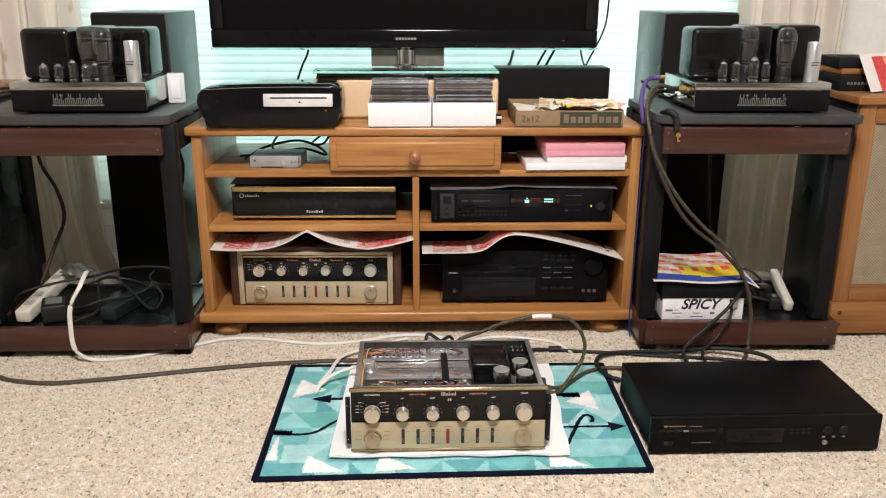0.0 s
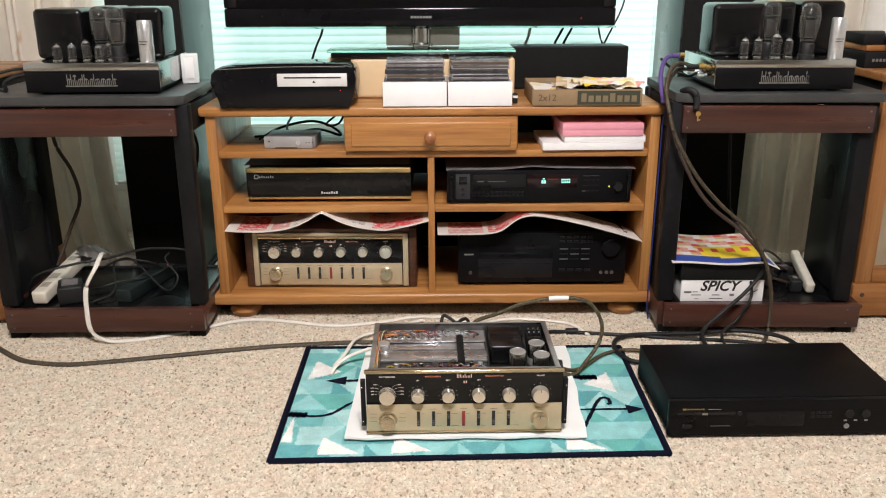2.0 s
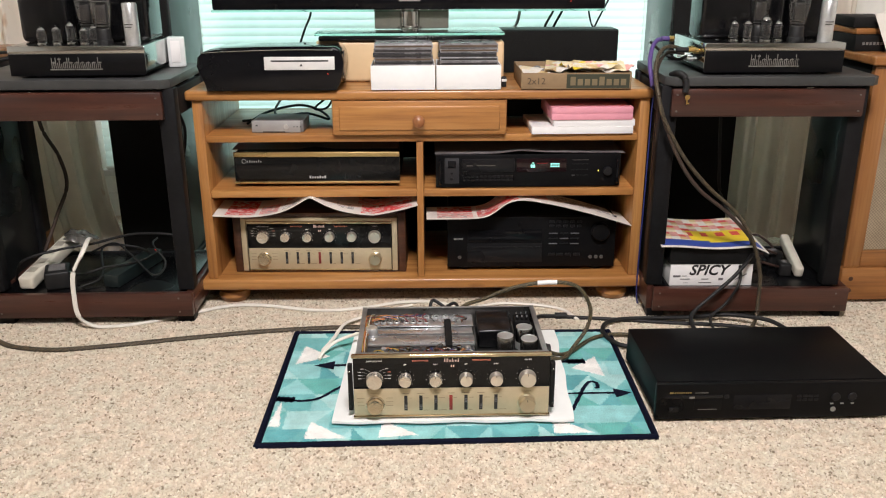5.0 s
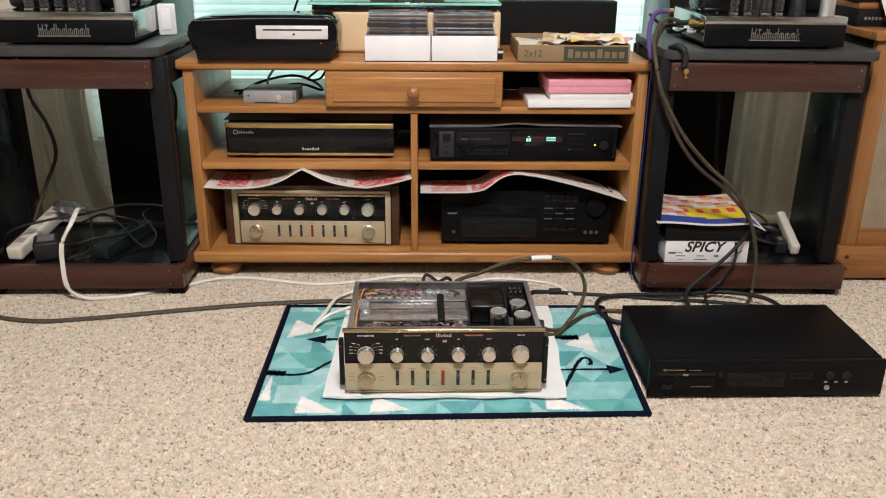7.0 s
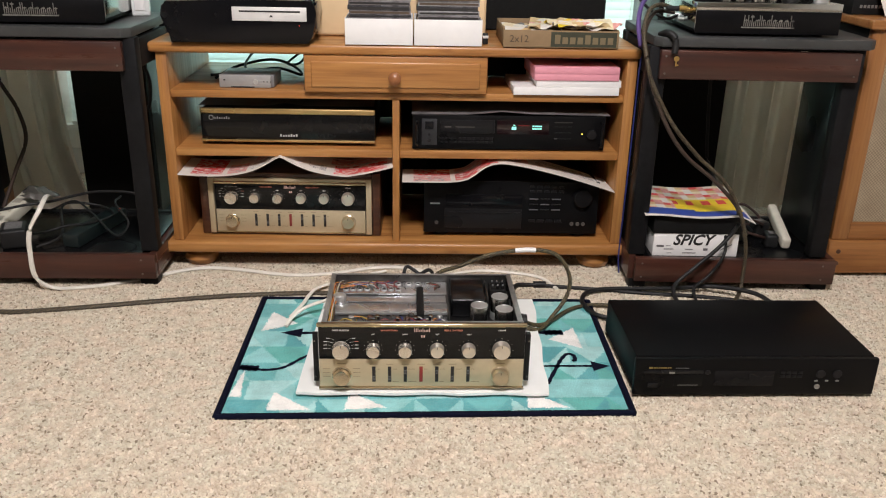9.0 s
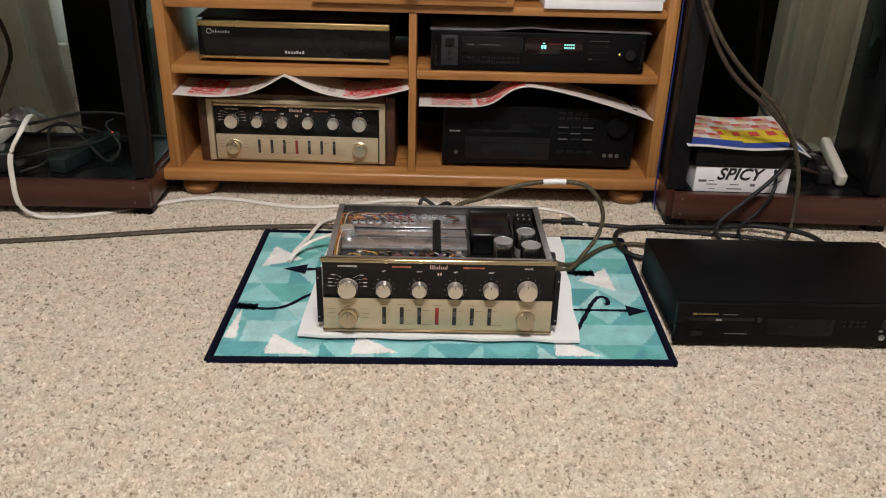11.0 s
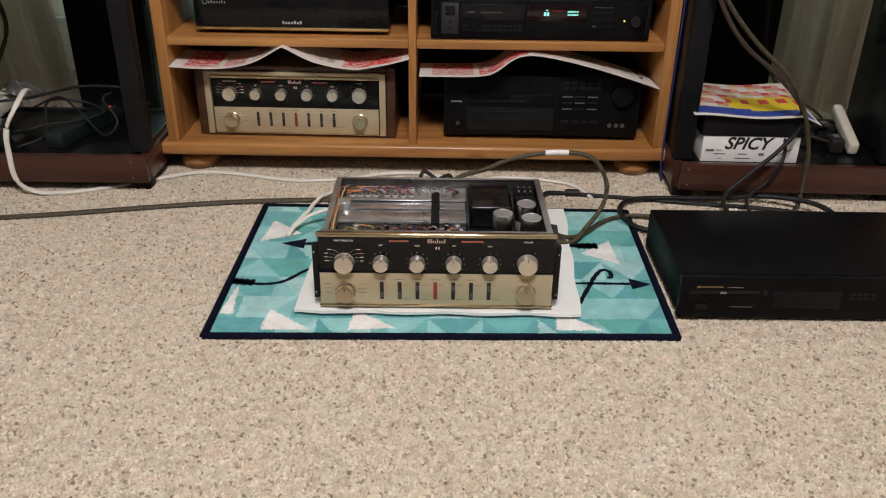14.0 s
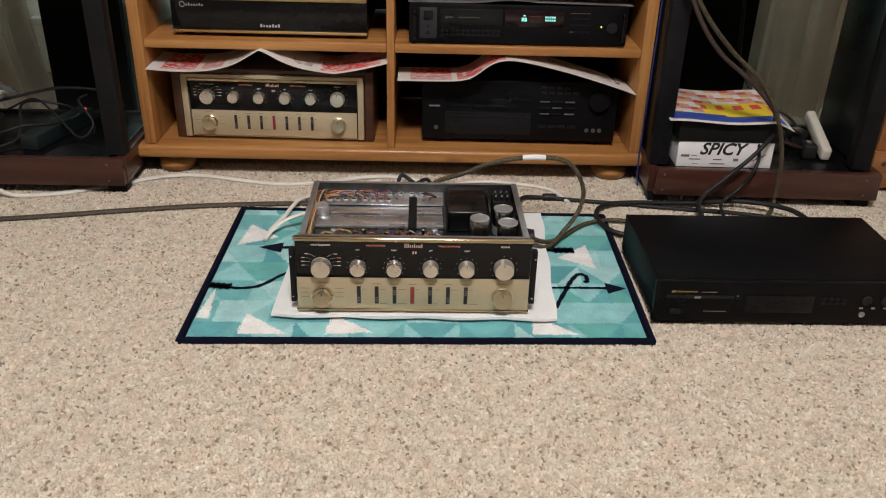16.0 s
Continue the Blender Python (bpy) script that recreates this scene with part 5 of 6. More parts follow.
part("tray_lower", box(DX0 + 0.075, DX0 + 0.128, DYF - 0.0014, DYF - 0.0001, 0.030, 0.0545, 0.0008), PLAYERFRONT, body)
part("display_window", box(DX0 + 0.150, DX0 + 0.262, DYF - 0.0014, DYF - 0.0001, 0.030, 0.062, 0.0008), GLOSS, body, "dark display window")
part("open_button", rod((DX0 + 0.136, DYF, 0.059), 0.0045, 0.003, "y", 16), BUTTON, body)
part("power_button", box(DX0 + 0.026, DX0 + 0.045, DYF - 0.003, DYF, 0.027, 0.037, 0.001), BUTTON, body)
for i in range(4):
    for j in range(2):
        part("button", box(DX0 + 0.274 + 0.011 * i, DX0 + 0.282 + 0.011 * i, DYF - 0.002, DYF, 0.047 + 0.008 * j, 0.052 + 0.008 * j, 0.0006), BUTTON, body)
for bx in (DX0 + 0.349, DX0 + 0.381):
    part("round_button", rod((bx, DYF, 0.055), 0.0085, 0.0028, "y", 20), BUTTON, body)
for i in range(3):
    part("button", box(DX0 + 0.340 + 0.020 * i, DX0 + 0.346 + 0.020 * i, DYF - 0.002, DYF, 0.039, 0.042, 0.0006), DULLSTEEL, body)
part("headphone_socket", lathe([(0.0052, 0), (0.0052, 0.0016), (0.0034, 0.0018), (0.0030, 0.0004), (0.0004, 0.0004)], (DX0 + 0.347, DYF, 0.028), "y", 18), DULLSTEEL, body, "metal-ringed headphone socket")
part("maker_mark", merge(box(DX0 + 0.026, DX0 + 0.033, DYF - 0.0006, DYF, 0.066, 0.0695, 0), *[box(DX0 + 0.035 + 0.0042 * i, DX0 + 0.038 + 0.0042 * i, DYF - 0.0006, DYF, 0.0665, 0.069, 0) for i in range(8)]), plain("dull gold print", (0.24, 0.17, 0.05), 0.4), body, "small gold maker's mark bars")
part("print_bars", merge(box(DX0 + 0.075, DX0 + 0.100, DYF - 0.0005, DYF, 0.0668, 0.0676, 0), box(DX0 + 0.082, DX0 + 0.120, DYF - 0.0019, DYF - 0.0013, 0.0318, 0.0326, 0)), DULLSTEEL, body)
for fx in (DX0 + 0.05, DX1 - 0.05):
    for fy in (DYF + 0.04, DYB - 0.04):
        part("foot", rod((fx, fy, 0), 0.018, 0.0145), RUBBER, cdp)


# ---- on top of the television stand ----
ps = thing("games_console", "glossy black games console with a silver disc slot strip", "games console", (-0.305, 2.12, 0.5585))
OUT = [(-0.455, 0.5592), (-0.150, 0.5592), (-0.141, 0.575), (-0.134, 0.60), (-0.131, 0.622), (-0.134, 0.640), (-0.141, 0.652), (-0.156, 0.6575), (-0.24, 0.6585), (-0.34, 0.6580),
       (-0.43, 0.6555), (-0.458, 0.6500), (-0.471, 0.638), (-0.4745, 0.618), (-0.468, 0.598), (-0.459, 0.578)]
part("shell", prism(OUT, 2.056, 2.196, 0.003), GLOSS, ps, "glossy curved black shell")
slot = part("slot_strip", box(-0.316, -0.152, 2.0525, 2.0565, 0.6085, 0.6385, 0.001), SILVER, ps, "silver strip")
part("trim_line", tube([(-0.462, 2.0548, 0.6478), (-0.40, 2.0548, 0.6512), (-0.32, 2.0548, 0.6535), (-0.24, 2.0548, 0.6545), (-0.155, 2.0548, 0.6535)], 0.0009, 5, 6), CHROME, ps, "thin chrome line")
part("disc_slot", box(-0.300, -0.166, 2.0518, 2.0526, 0.6275, 0.631, 0), PRINTBLACK, slot)
part("eject_mark", flat_poly([(-0.234, 2.0520, 0.617), (-0.226, 2.0520, 0.617), (-0.230, 2.0520, 0.623)]), PRINTBLACK, slot)
part("status_light", box(-0.170, -0.168, 2.0553, 2.0562, 0.598, 0.600, 0), LEDRED, ps)
part("end_cap", lathe([(0.036, 0), (0.036, 0.002), (0.030, 0.003), (0.004, 0.003)], (-0.1345, 2.11, 0.612), "x", 28), plain("grey cap", (0.05, 0.05, 0.05), 0.2), ps)

jewel = (plain("dark case edge", (0.05, 0.05, 0.055), 0.25, vary=0.4, scale=200), plain("grey case edge", (0.16, 0.15, 0.155), 0.25, vary=0.3, scale=200), plain("clear case edge", (0.30, 0.30, 0.31), 0.2, vary=0.3, scale=200))
rnd = random.Random(4)
for bx0, bx1 in ((-0.069, 0.0835), (0.0865, 0.240)):
    t = thing("disc_box", "open white cardboard box full of stacked disc cases", "storage box", ((bx0 + bx1) / 2, 2.12, 0.5585), 0, "disc boxes")
    part("front_wall", box(bx0, bx1, 2.064, 2.0665, 0.5588, 0.616, 0.0006), WHITE, t)
    part("back_wall", box(bx0, bx1, 2.1935, 2.196, 0.5588, 0.616, 0.0006), WHITE, t)
    part("side_wall", box(bx0, bx0 + 0.0024, 2.0667, 2.1933, 0.5588, 0.616, 0.0006), WHITE, t)
    part("side_wall", box(bx1 - 0.0024, bx1, 2.0667, 2.1933, 0.5588, 0.616, 0.0006), WHITE, t)
    part("bottom", box(bx0 + 0.0025, bx1 - 0.0025, 2.0667, 2.1933, 0.5588, 0.5605, 0), WHITE, t)
    z = 0.562
    n = 0
    while z < (0.657 if bx0 < 0 else 0.664):
        h = 0.0098 if rnd.random() < 0.8 else 0.0055
        dx, dy = rnd.uniform(-0.003, 0.003), rnd.uniform(0, 0.003)
        if z > 0.655 and bx0 < 0:
            dx += 0.012
        case = thing("disc_case", "clear plastic disc case lying in a stack", "disc case", ((bx0 + bx1) / 2, 2.13, z), rnd.uniform(-1.6, 1.6), "disc cases")
        c = (bx0 + bx1) / 2
        part("shell", box(c - 0.069 + dx, c + 0.069 + dx, 2.069 + dy, 2.188 + dy, z + 0.0003, z + h, 0.0008), jewel[rnd.randrange(3)], case)
        part("spine_card", box(c - 0.066 + dx, c + 0.066 + dx, 2.0683 + dy, 2.0692 + dy, z + h * 0.3, z + h * 0.72, 0), rnd.choice((PRINTBLACK, SILVER, PRINTBLACK, PRINTBROWN, jewel[2])), case)
        z += h + 0.0003
stick = thing("small_gadget", "small black and silver gadget standing behind the boxes", "gadget", (0.252, 2.11, 0.5585))
part("body", box(0.245, 0.257, 2.10, 2.115, 0.5588, 0.583, 0.002), RUBBER, stick)
part("cap", box(0.245, 0.258, 2.099, 2.116, 0.572, 0.578, 0.001), SILVER, stick)

tray = thing("beer_tray", "open brown cardboard bottle tray with wrappers inside", "cardboard tray", (0.42, 2.16, 0.5585), -1.0)
TX0, TX1, TY0, TY1 = 0.290, 0.553, 2.060, 2.262
front = part("front_wall", box(TX0, TX1, TY0, TY0 + 0.003, 0.5587, 0.597, 0.0008), KRAFT, tray)
part("back_wall", box(TX0, TX1, TY1 - 0.003, TY1, 0.5587, 0.601, 0.0008), KRAFT, tray)
part("side_wall", box(TX0, TX0 + 0.003, TY0 + 0.0032, TY1 - 0.0032, 0.5587, 0.600, 0.0008), KRAFT, tray)
part("side_wall", box(TX1 - 0.003, TX1, TY0 + 0.0032, TY1 - 0.0032, 0.5587, 0.599, 0.0008), KRAFT, tray)
part("bottom", box(TX0 + 0.003, TX1 - 0.003, TY0 + 0.003, TY1 - 0.003, 0.5587, 0.561, 0), KRAFT, tray)
part("green_band", box(0.398, 0.548, TY0 - 0.0006, TY0 + 0.0001, 0.561, 0.594, 0), plain("dark olive print", (0.035, 0.037, 0.02), 0.65, vary=0.15), front, "dark olive printed band")
TANPRINT = plain("faded tan print", (0.17, 0.13, 0.07), 0.7)
for i in range(8):
    part("brand_bar", box(0.407 + 0.0172 * i, 0.4195 + 0.0172 * i, TY0 - 0.0011, TY0 - 0.0005, 0.5675, 0.588 if i in (0, 4) else 0.5825, 0), TANPRINT, front)
part("lettering", letters("2x12", 0.022, (0.326, TY0 - 0.0003, 0.577)), PRINTBROWN, front, "brown lettering 2x12")


def printed(f, nu, nv, pick, mats, thick=0.0005):
    """A thin printed sheet; pick(u, v) chooses the ink of each patch."""
    bm = bmesh.new()
    g = [[bm.verts.new(f(i / nu, j / nv)) for j in range(nv + 1)] for i in range(nu + 1)]
    for i in range(nu):
        for j in range(nv):
            q = bm.faces.new((g[i][j], g[i + 1][j], g[i + 1][j + 1], g[i][j + 1]))
            q.material_index = pick((i + 0.5) / nu, (j + 0.5) / nv)
    bmesh.ops.recalc_face_normals(bm, faces=bm.faces[:])
    bmesh.ops.solidify(bm, geom=bm.faces[:], thickness=thick)
    return bm


PAPER = plain("newsprint", (0.70, 0.66, 0.60), 0.7, vary=0.05, scale=30)
FLYRED = plain("flyer red", (0.60, 0.06, 0.06), 0.55, vary=0.25, scale=120)
FLYPINK = plain("flyer pink", (0.66, 0.30, 0.27), 0.55, vary=0.3, scale=160)
GREYINK = plain("grey ink", (0.16, 0.15, 0.15), 0.6, vary=0.4, scale=200)
TAN = plain("tan wrapper", (0.60, 0.42, 0.20), 0.5, vary=0.2)
CREAM = plain("cream wrapper", (0.72, 0.62, 0.42), 0.45, vary=0.15)
INKS = [PAPER, FLYRED, FLYPINK, GREYINK, PRINTYELLOW, PRINTBLUE, TAN, CREAM]


def crumple(seed, amp):
    rnd = random.Random(seed)
    k = [(rnd.uniform(4, 17), rnd.uniform(4, 17), rnd.uniform(0, 6.28), rnd.uniform(0.3, 1)) for _ in range(6)]
    return lambda u, v: amp * sum(abs(math.sin(a * u + b * v + c)) * w for a, b, c, w in k) / 4


for name, label, x0, x1, y0, y1, z0, amp, seed, inks in (
        ("food_wrapper", "crumpled cream food wrapper lying in the tray", 0.36, 0.552, 2.075, 2.25, 0.588, 0.024, 2, (7, 7, 6, 0, 6, 2)),
        ("food_wrapper", "yellow and red crumpled wrapper lying in the tray", 0.40, 0.556, 2.068, 2.17, 0.594, 0.022, 9, (7, 4, 7, 6, 2, 0)),
        ("paper_sheet", "loose white paper sheet lying in the tray", 0.30, 0.43, 2.09, 2.24, 0.578, 0.020, 5, (0, 0, 7, 0, 3, 6))):
    cr = crumple(seed, amp)
    r2 = random.Random(seed + 50)
    cells = {(i, j): r2.choice(inks) for i in range(7) for j in range(6)}
    solo(name, printed(lambda u, v: (x0 + (x1 - x0) * u, y0 + (y1 - y0) * v, z0 + cr(u, v)), 21, 18, lambda u, v: cells[int(u * 7), int(v * 6)], INKS), INKS, label, "wrapper" if "wrap" in name else "paper", ((x0 + x1) / 2, (y0 + y1) / 2, z0), 3 * seed - 15)

# ---- in the shelves ----
GREYBOX = plain("grey silver plastic", (0.34, 0.34, 0.33), 0.42, 0.2, vary=0.1)
sb = thing("set_top_box", "small silver set-top box on the upper shelf", "set-top box", (-0.30, 2.16, 0.4485), -2.0)
part("case", box(-0.366, -0.240, 2.118, 2.215, 0.4495, 0.478, 0.002), plain("grey case", (0.20, 0.20, 0.20), 0.45, 0.3), sb)
fp = part("front", box(-0.367, -0.247, 2.112, 2.118, 0.449, 0.4785, 0.0015), GREYBOX, sb, "silver front")
part("logo_disc", rod((-0.282, 2.1122, 0.463), 0.006, 0.001, "y", 18), STEEL, fp)
part("key_marks", merge(*[box(-0.264 + 0.008 * i, -0.261 + 0.008 * i, 2.1115, 2.1122, 0.4625, 0.4645, 0) for i in range(3)], box(-0.357, -0.352, 2.1115, 2.1122, 0.465, 0.468, 0)), PRINTBLACK, fp)
part("foot_slot", box(-0.340, -0.285, 2.1117, 2.1123, 0.4495, 0.452, 0), PRINTBLACK, fp)

for nm, x0, x1, y0, z0, z1, m, lab in (("paper_ream", 0.318, 0.566, 2.070, 0.4485, 0.4665, WHITE, "wide stack of white paper on the upper shelf"),
                                       ("paper_ream", 0.369, 0.568, 2.072, 0.4668, 0.4825, WHITE, "narrow stack of white paper on another stack"),
                                       ("paper_ream", 0.363, 0.561, 2.069, 0.4828, 0.5140, PINK, "thick pink paper stack on top of white ones")):
    t = thing(nm, lab, "paper stack", ((x0 + x1) / 2, 2.2, z0), random.Random(int(x0 * 1000)).uniform(-1, 1), "paper stacks")
    n = 2 if m is PINK else 1
    for i in range(n):
        a, b = z0 + (z1 - z0) * i / n, z0 + (z1 - z0) * (i + 1) / n - 0.0001
        dx = 0.0012 * math.sin(7 * i + x0 * 90)
        part("sheet_block", box(x0 + dx, x1 + dx, y0 + 0.0008 * math.sin(5 * i), 2.25, a, b, 0.0006), m, t)

ka = thing("karaoke_player", "black set-top player with gold edge strips", "media player", (-0.21, 2.2, 0.3095), -1.0)
part("case", box(-0.418, -0.006, 2.122, 2.40, 0.318, 0.396, 0.002), BLACK, ka)
kf = part("front_panel", box(-0.419, -0.005, 2.116, 2.1215, 0.3245, 0.3857, 0.001), PANELGLASS, ka, "black front panel")
part("gold_strip", box(-0.4195, -0.0045, 2.112, 2.1213, 0.386, 0.3995, 0.003), GOLD, ka, "gold top strip")
part("gold_strip", box(-0.4195, -0.0045, 2.113, 2.1213, 0.318, 0.324, 0.0015), GOLD, ka, "gold bottom strip")
part("maker_mark", merge(lathe([(0.0058, 0), (0.0058, 0.0006), (0.0046, 0.0006), (0.0046, 0)], (-0.394, 2.1162, 0.376), "y", 20), *[box(-0.386 + 0.0055 * i, -0.3838 + 0.0055 * i, 2.1154, 2.1161, 0.3728, 0.379 if i in (1, 5) else 0.3768, 0) for i in range(7)]), plain("silver grey print", (0.34, 0.34, 0.33), 0.4), kf, "silver maker's mark shapes")
part("model_mark", merge(*[box(-0.232 + 0.0062 * i, -0.2280 + 0.0062 * i, 2.1154, 2.1161, 0.3315, 0.338 if i in (0, 4, 6) else 0.336, 0) for i in range(7)]), plain("light grey print", (0.42, 0.42, 0.41), 0.4), kf, "white model mark shapes")
for fx in (-0.39, -0.04):
    for fy in (2.15, 2.37):
        part("foot", rod((fx, fy, 0.3095), 0.012, 0.009), RUBBER, ka)

dk = thing("disc_recorder", "black disc deck with rack handles and a lit display", "disc deck", (0.315, 2.2, 0.3095), 0.0)
part("case", box(0.092, 0.540, 2.097, 2.40, 0.314, 0.392, 0.002), BLACK, dk)
df = part("front_panel", box(0.084, 0.546, 2.088, 2.0968, 0.312, 0.394, 0.002), DEVICE, dk)
for hx in (0.095, 0.535):
    part("rack_handle", tube([(hx, 2.088, 0.325), (hx, 2.072, 0.328), (hx, 2.071, 0.353), (hx, 2.072, 0.378), (hx, 2.088, 0.381)], 0.0035, 8, 5), GLOSS, dk, "black rack handle")
part("power_panel", box(0.106, 0.142, 2.0868, 2.0881, 0.322, 0.386, 0.001), plain("dark grey panel", (0.022, 0.022, 0.025), 0.5), df)
part("power_button", box(0.114, 0.134, 2.083, 2.0868, 0.362, 0.380, 0.001), BUTTON, df)
part("headphone_socket", rod((0.124, 2.0868, 0.334), 0.0045, 0.002, "y", 16), RUBBER, df)
part("headphone_socket", rod((0.124, 2.0868, 0.348), 0.0035, 0.002, "y", 16), RUBBER, df)
part("disc_drawer", box(0.150, 0.280, 2.0858, 2.0881, 0.352, 0.384, 0.001), BUTTON, df)
disp = part("display_window", box(0.285, 0.410, 2.0862, 2.0881, 0.350, 0.384, 0.001), plain("smoked window", (0.012, 0.005, 0.006), 0.1), df, "smoked display window")
for i in range(2):
    part("digit", box(0.3205 + 0.006 * i, 0.3252 + 0.006 * i, 2.0856, 2.0862, 0.3615, 0.369, 0), LEDCYAN, disp)
part("digit", box(0.3235, 0.3285, 2.0856, 2.0862, 0.372, 0.374, 0), LEDCYAN, disp)
for i in range(5):
    for j in range(2):
        part("track_lamp", box(0.370 + 0.0047 * i, 0.3732 + 0.0047 * i, 2.0856, 2.0862, 0.3625 + 0.0062 * j, 0.3660 + 0.0062 * j, 0), LEDCYAN, disp)
part("red_bar", box(0.336, 0.362, 2.0858, 2.0862, 0.371, 0.373, 0), plain("dim red display", (0.16, 0.01, 0.01), 0.3), disp)
part("running_light", box(0.4895, 0.492, 2.0870, 2.0881, 0.351, 0.3535, 0), LEDAMBER, df)
for i in range(12):
    for j in range(2):
        part("button", box(0.150 + 0.0108 * i, 0.158 + 0.0108 * i, 2.0866, 2.0881, 0.327 + 0.009 * j, 0.3325 + 0.009 * j, 0.0004), BUTTON, df)
for i in range(4):
    for j in range(3):
        part("button", box(0.424 + 0.0108 * i, 0.432 + 0.0108 * i, 2.0866, 2.0881, 0.339 + 0.014 * j, 0.342 + 0.014 * j, 0.0004), plain("grey key", (0.06, 0.06, 0.06), 0.5) if i == j == 0 else BLACK, df)
part("volume_knob", rod((0.513, 2.0881, 0.352), 0.011, 0.010, "y", 24), BUTTON, df)
for bx0, bx1, by, bz0, bz1 in ((0.160, 0.176, 2.0853, 0.366, 0.3685), (0.186, 0.232, 2.0853, 0.3665, 0.368), (0.424, 0.466, 2.0876, 0.379, 0.380)):
    part("caption_bar", box(bx0, bx1, by, by + 0.0005, bz0, bz1, 0), SCREW, df)
for fx in (0.12, 0.51):
    part("foot", rod((fx, 2.13, 0.3095), 0.014, 0.005), RUBBER, dk)
    part("foot", rod((fx, 2.36, 0.3095), 0.014, 0.005), RUBBER, dk)
solo("paper_sheet", printed(lambda u, v: (0.082 + 0.475 * u, 2.094 + 0.27 * v, 0.3955 + 0.006 * max(0, 1 - abs(u - 0.45) * 7) + 0.003 * max(0, 1 - abs(u - 0.62) * 2.4)), 24, 4, lambda u, v: 3, INKS), INKS, "dark printed sheet lying on the disc deck", "paper", (0.32, 2.22, 0.3955))
solo("paper_sheet", printed(lambda u, v: (-0.43 + 0.42 * u, 2.15 + 0.22 * v, 0.3995 + 0.007 * max(0, 1 - abs(u - 0.5) * 9)), 24, 4, lambda u, v: 3, INKS), INKS, "dark printed sheet lying on the media player", "paper", (-0.2, 2.22, 0.3995))

cp = thing("cased_preamplifier", "vintage preamplifier with champagne front in a walnut case", "preamplifier", (-0.215, 2.25, 0.0765), -1.5)
part("wooden_case", merge(box(-0.437, -0.4165, 2.122, 2.40, 0.0775, 0.238, 0.003), box(-0.0115, 0.009, 2.122, 2.40, 0.0775, 0.238, 0.003), box(-0.4163, -0.0117, 2.122, 2.40, 0.226, 0.238, 0.003), box(-0.4163, -0.0117, 2.122, 2.40, 0.0775, 0.082, 0.002)), WALNUT, cp, "walnut veneered case")
part("panel_frame", merge(box(-0.4155, -0.402, 2.116, 2.130, 0.0825, 0.2255, 0.0015), box(-0.0265, -0.0125, 2.116, 2.130, 0.0825, 0.2255, 0.0015), box(-0.4018, -0.0267, 2.117, 2.130, 0.2175, 0.2255, 0.001)), CHAMPAGNE, cp, "champagne panel frame")
part("inner", box(-0.4, -0.03, 2.131, 2.39, 0.084, 0.22, 0), MATT, cp)
face_plate(cp, -0.4015, -0.027, 2.120, 0.083, 0.2175, 0.176, 0.115)

rc = thing("receiver", "large black audio receiver on the bottom shelf", "receiver", (0.335, 2.24, 0.0765), -1.0)
part("case", box(0.120, 0.550, 2.128, 2.42, 0.088, 0.222, 0.002), BLACK, rc)
rf = part("front_panel", box(0.116, 0.554, 2.116, 2.1275, 0.087, 0.224, 0.003), DEVICE, rc)
part("display_window", box(0.170, 0.362, 2.1145, 2.116, 0.158, 0.190, 0.001), GLOSS, rf, "glossy dark display window")
part("power_button", box(0.132, 0.156, 2.113, 2.116, 0.163, 0.1665, 0.0006), DULLSTEEL, rf)
part("door", box(0.168, 0.362, 2.1148, 2.116, 0.100, 0.152, 0.001), BUTTON, rf)
for i in range(9):
    part("button", box(0.180 + 0.0202 * i, 0.196 + 0.0202 * i, 2.1128, 2.1148, 0.140, 0.1435, 0.0005), BUTTON, rf)
for i in range(3):
    for j in range(3):
        part("button", box(0.380 + 0.028 * i, 0.402 + 0.028 * i, 2.1125, 2.116, 0.150 + 0.014 * j, 0.1525 + 0.014 * j, 0.0006), plain("dim key", (0.11, 0.11, 0.115), 0.4) if (i + j) % 2 == 0 else BUTTON, rf)
for i in range(5):
    for j in range(2):
        part("button", box(0.380 + 0.018 * i, 0.392 + 0.018 * i, 2.1133, 2.116, 0.196 + 0.012 * j, 0.202 + 0.012 * j, 0.0006), BUTTON, rf)
for i in range(4):
    part("button", box(0.380 + 0.022 * i, 0.396 + 0.022 * i, 2.1133, 2.116, 0.118, 0.125, 0.0006), BUTTON, rf)
part("volume_knob", lathe([(0.024, 0), (0.024, 0.012), (0.021, 0.015), (0.001, 0.0152)], (0.512, 2.116, 0.185), "y", 32), DEVICE, rf)
for sx in (0.148, 0.490, 0.505, 0.519):
    part("socket", lathe([(0.0048, 0), (0.0048, 0.0018), (0.0032, 0.002), (0.0028, 0.0004), (0.0004, 0.0004)], (sx, 2.116, 0.114), "y", 16), SCREW, rf, "metal-ringed socket")
for fx in (0.16, 0.51):
    for fy in (2.15, 2.38):
        part("foot", rod((fx, fy, 0.0765), 0.020, 0.0115), RUBBER, rc)


def news_left(u, v):
    x = -0.474 + 0.512 * u
    hump = math.exp(-(abs(u - 0.475) / 0.105) ** 1.35)
    z = 0.250 + 0.041 * hump + 0.024 * max(0, u - 0.78) / 0.22 - 0.004 * math.sin(u * 9)
    return (x, 2.066 + 0.14 * v, z + 0.002 * v * (1 - hump))


def news_right(u, v):
    x = 0.060 + 0.518 * u
    s = 1 / (1 + math.exp(-(u - 0.35) * 34))
    z = 0.237 + s * 0.049 - 0.16 * max(0, u - 0.45) ** 1.35
    return (x, 2.062 + 0.13 * v, z - 0.006 * v)


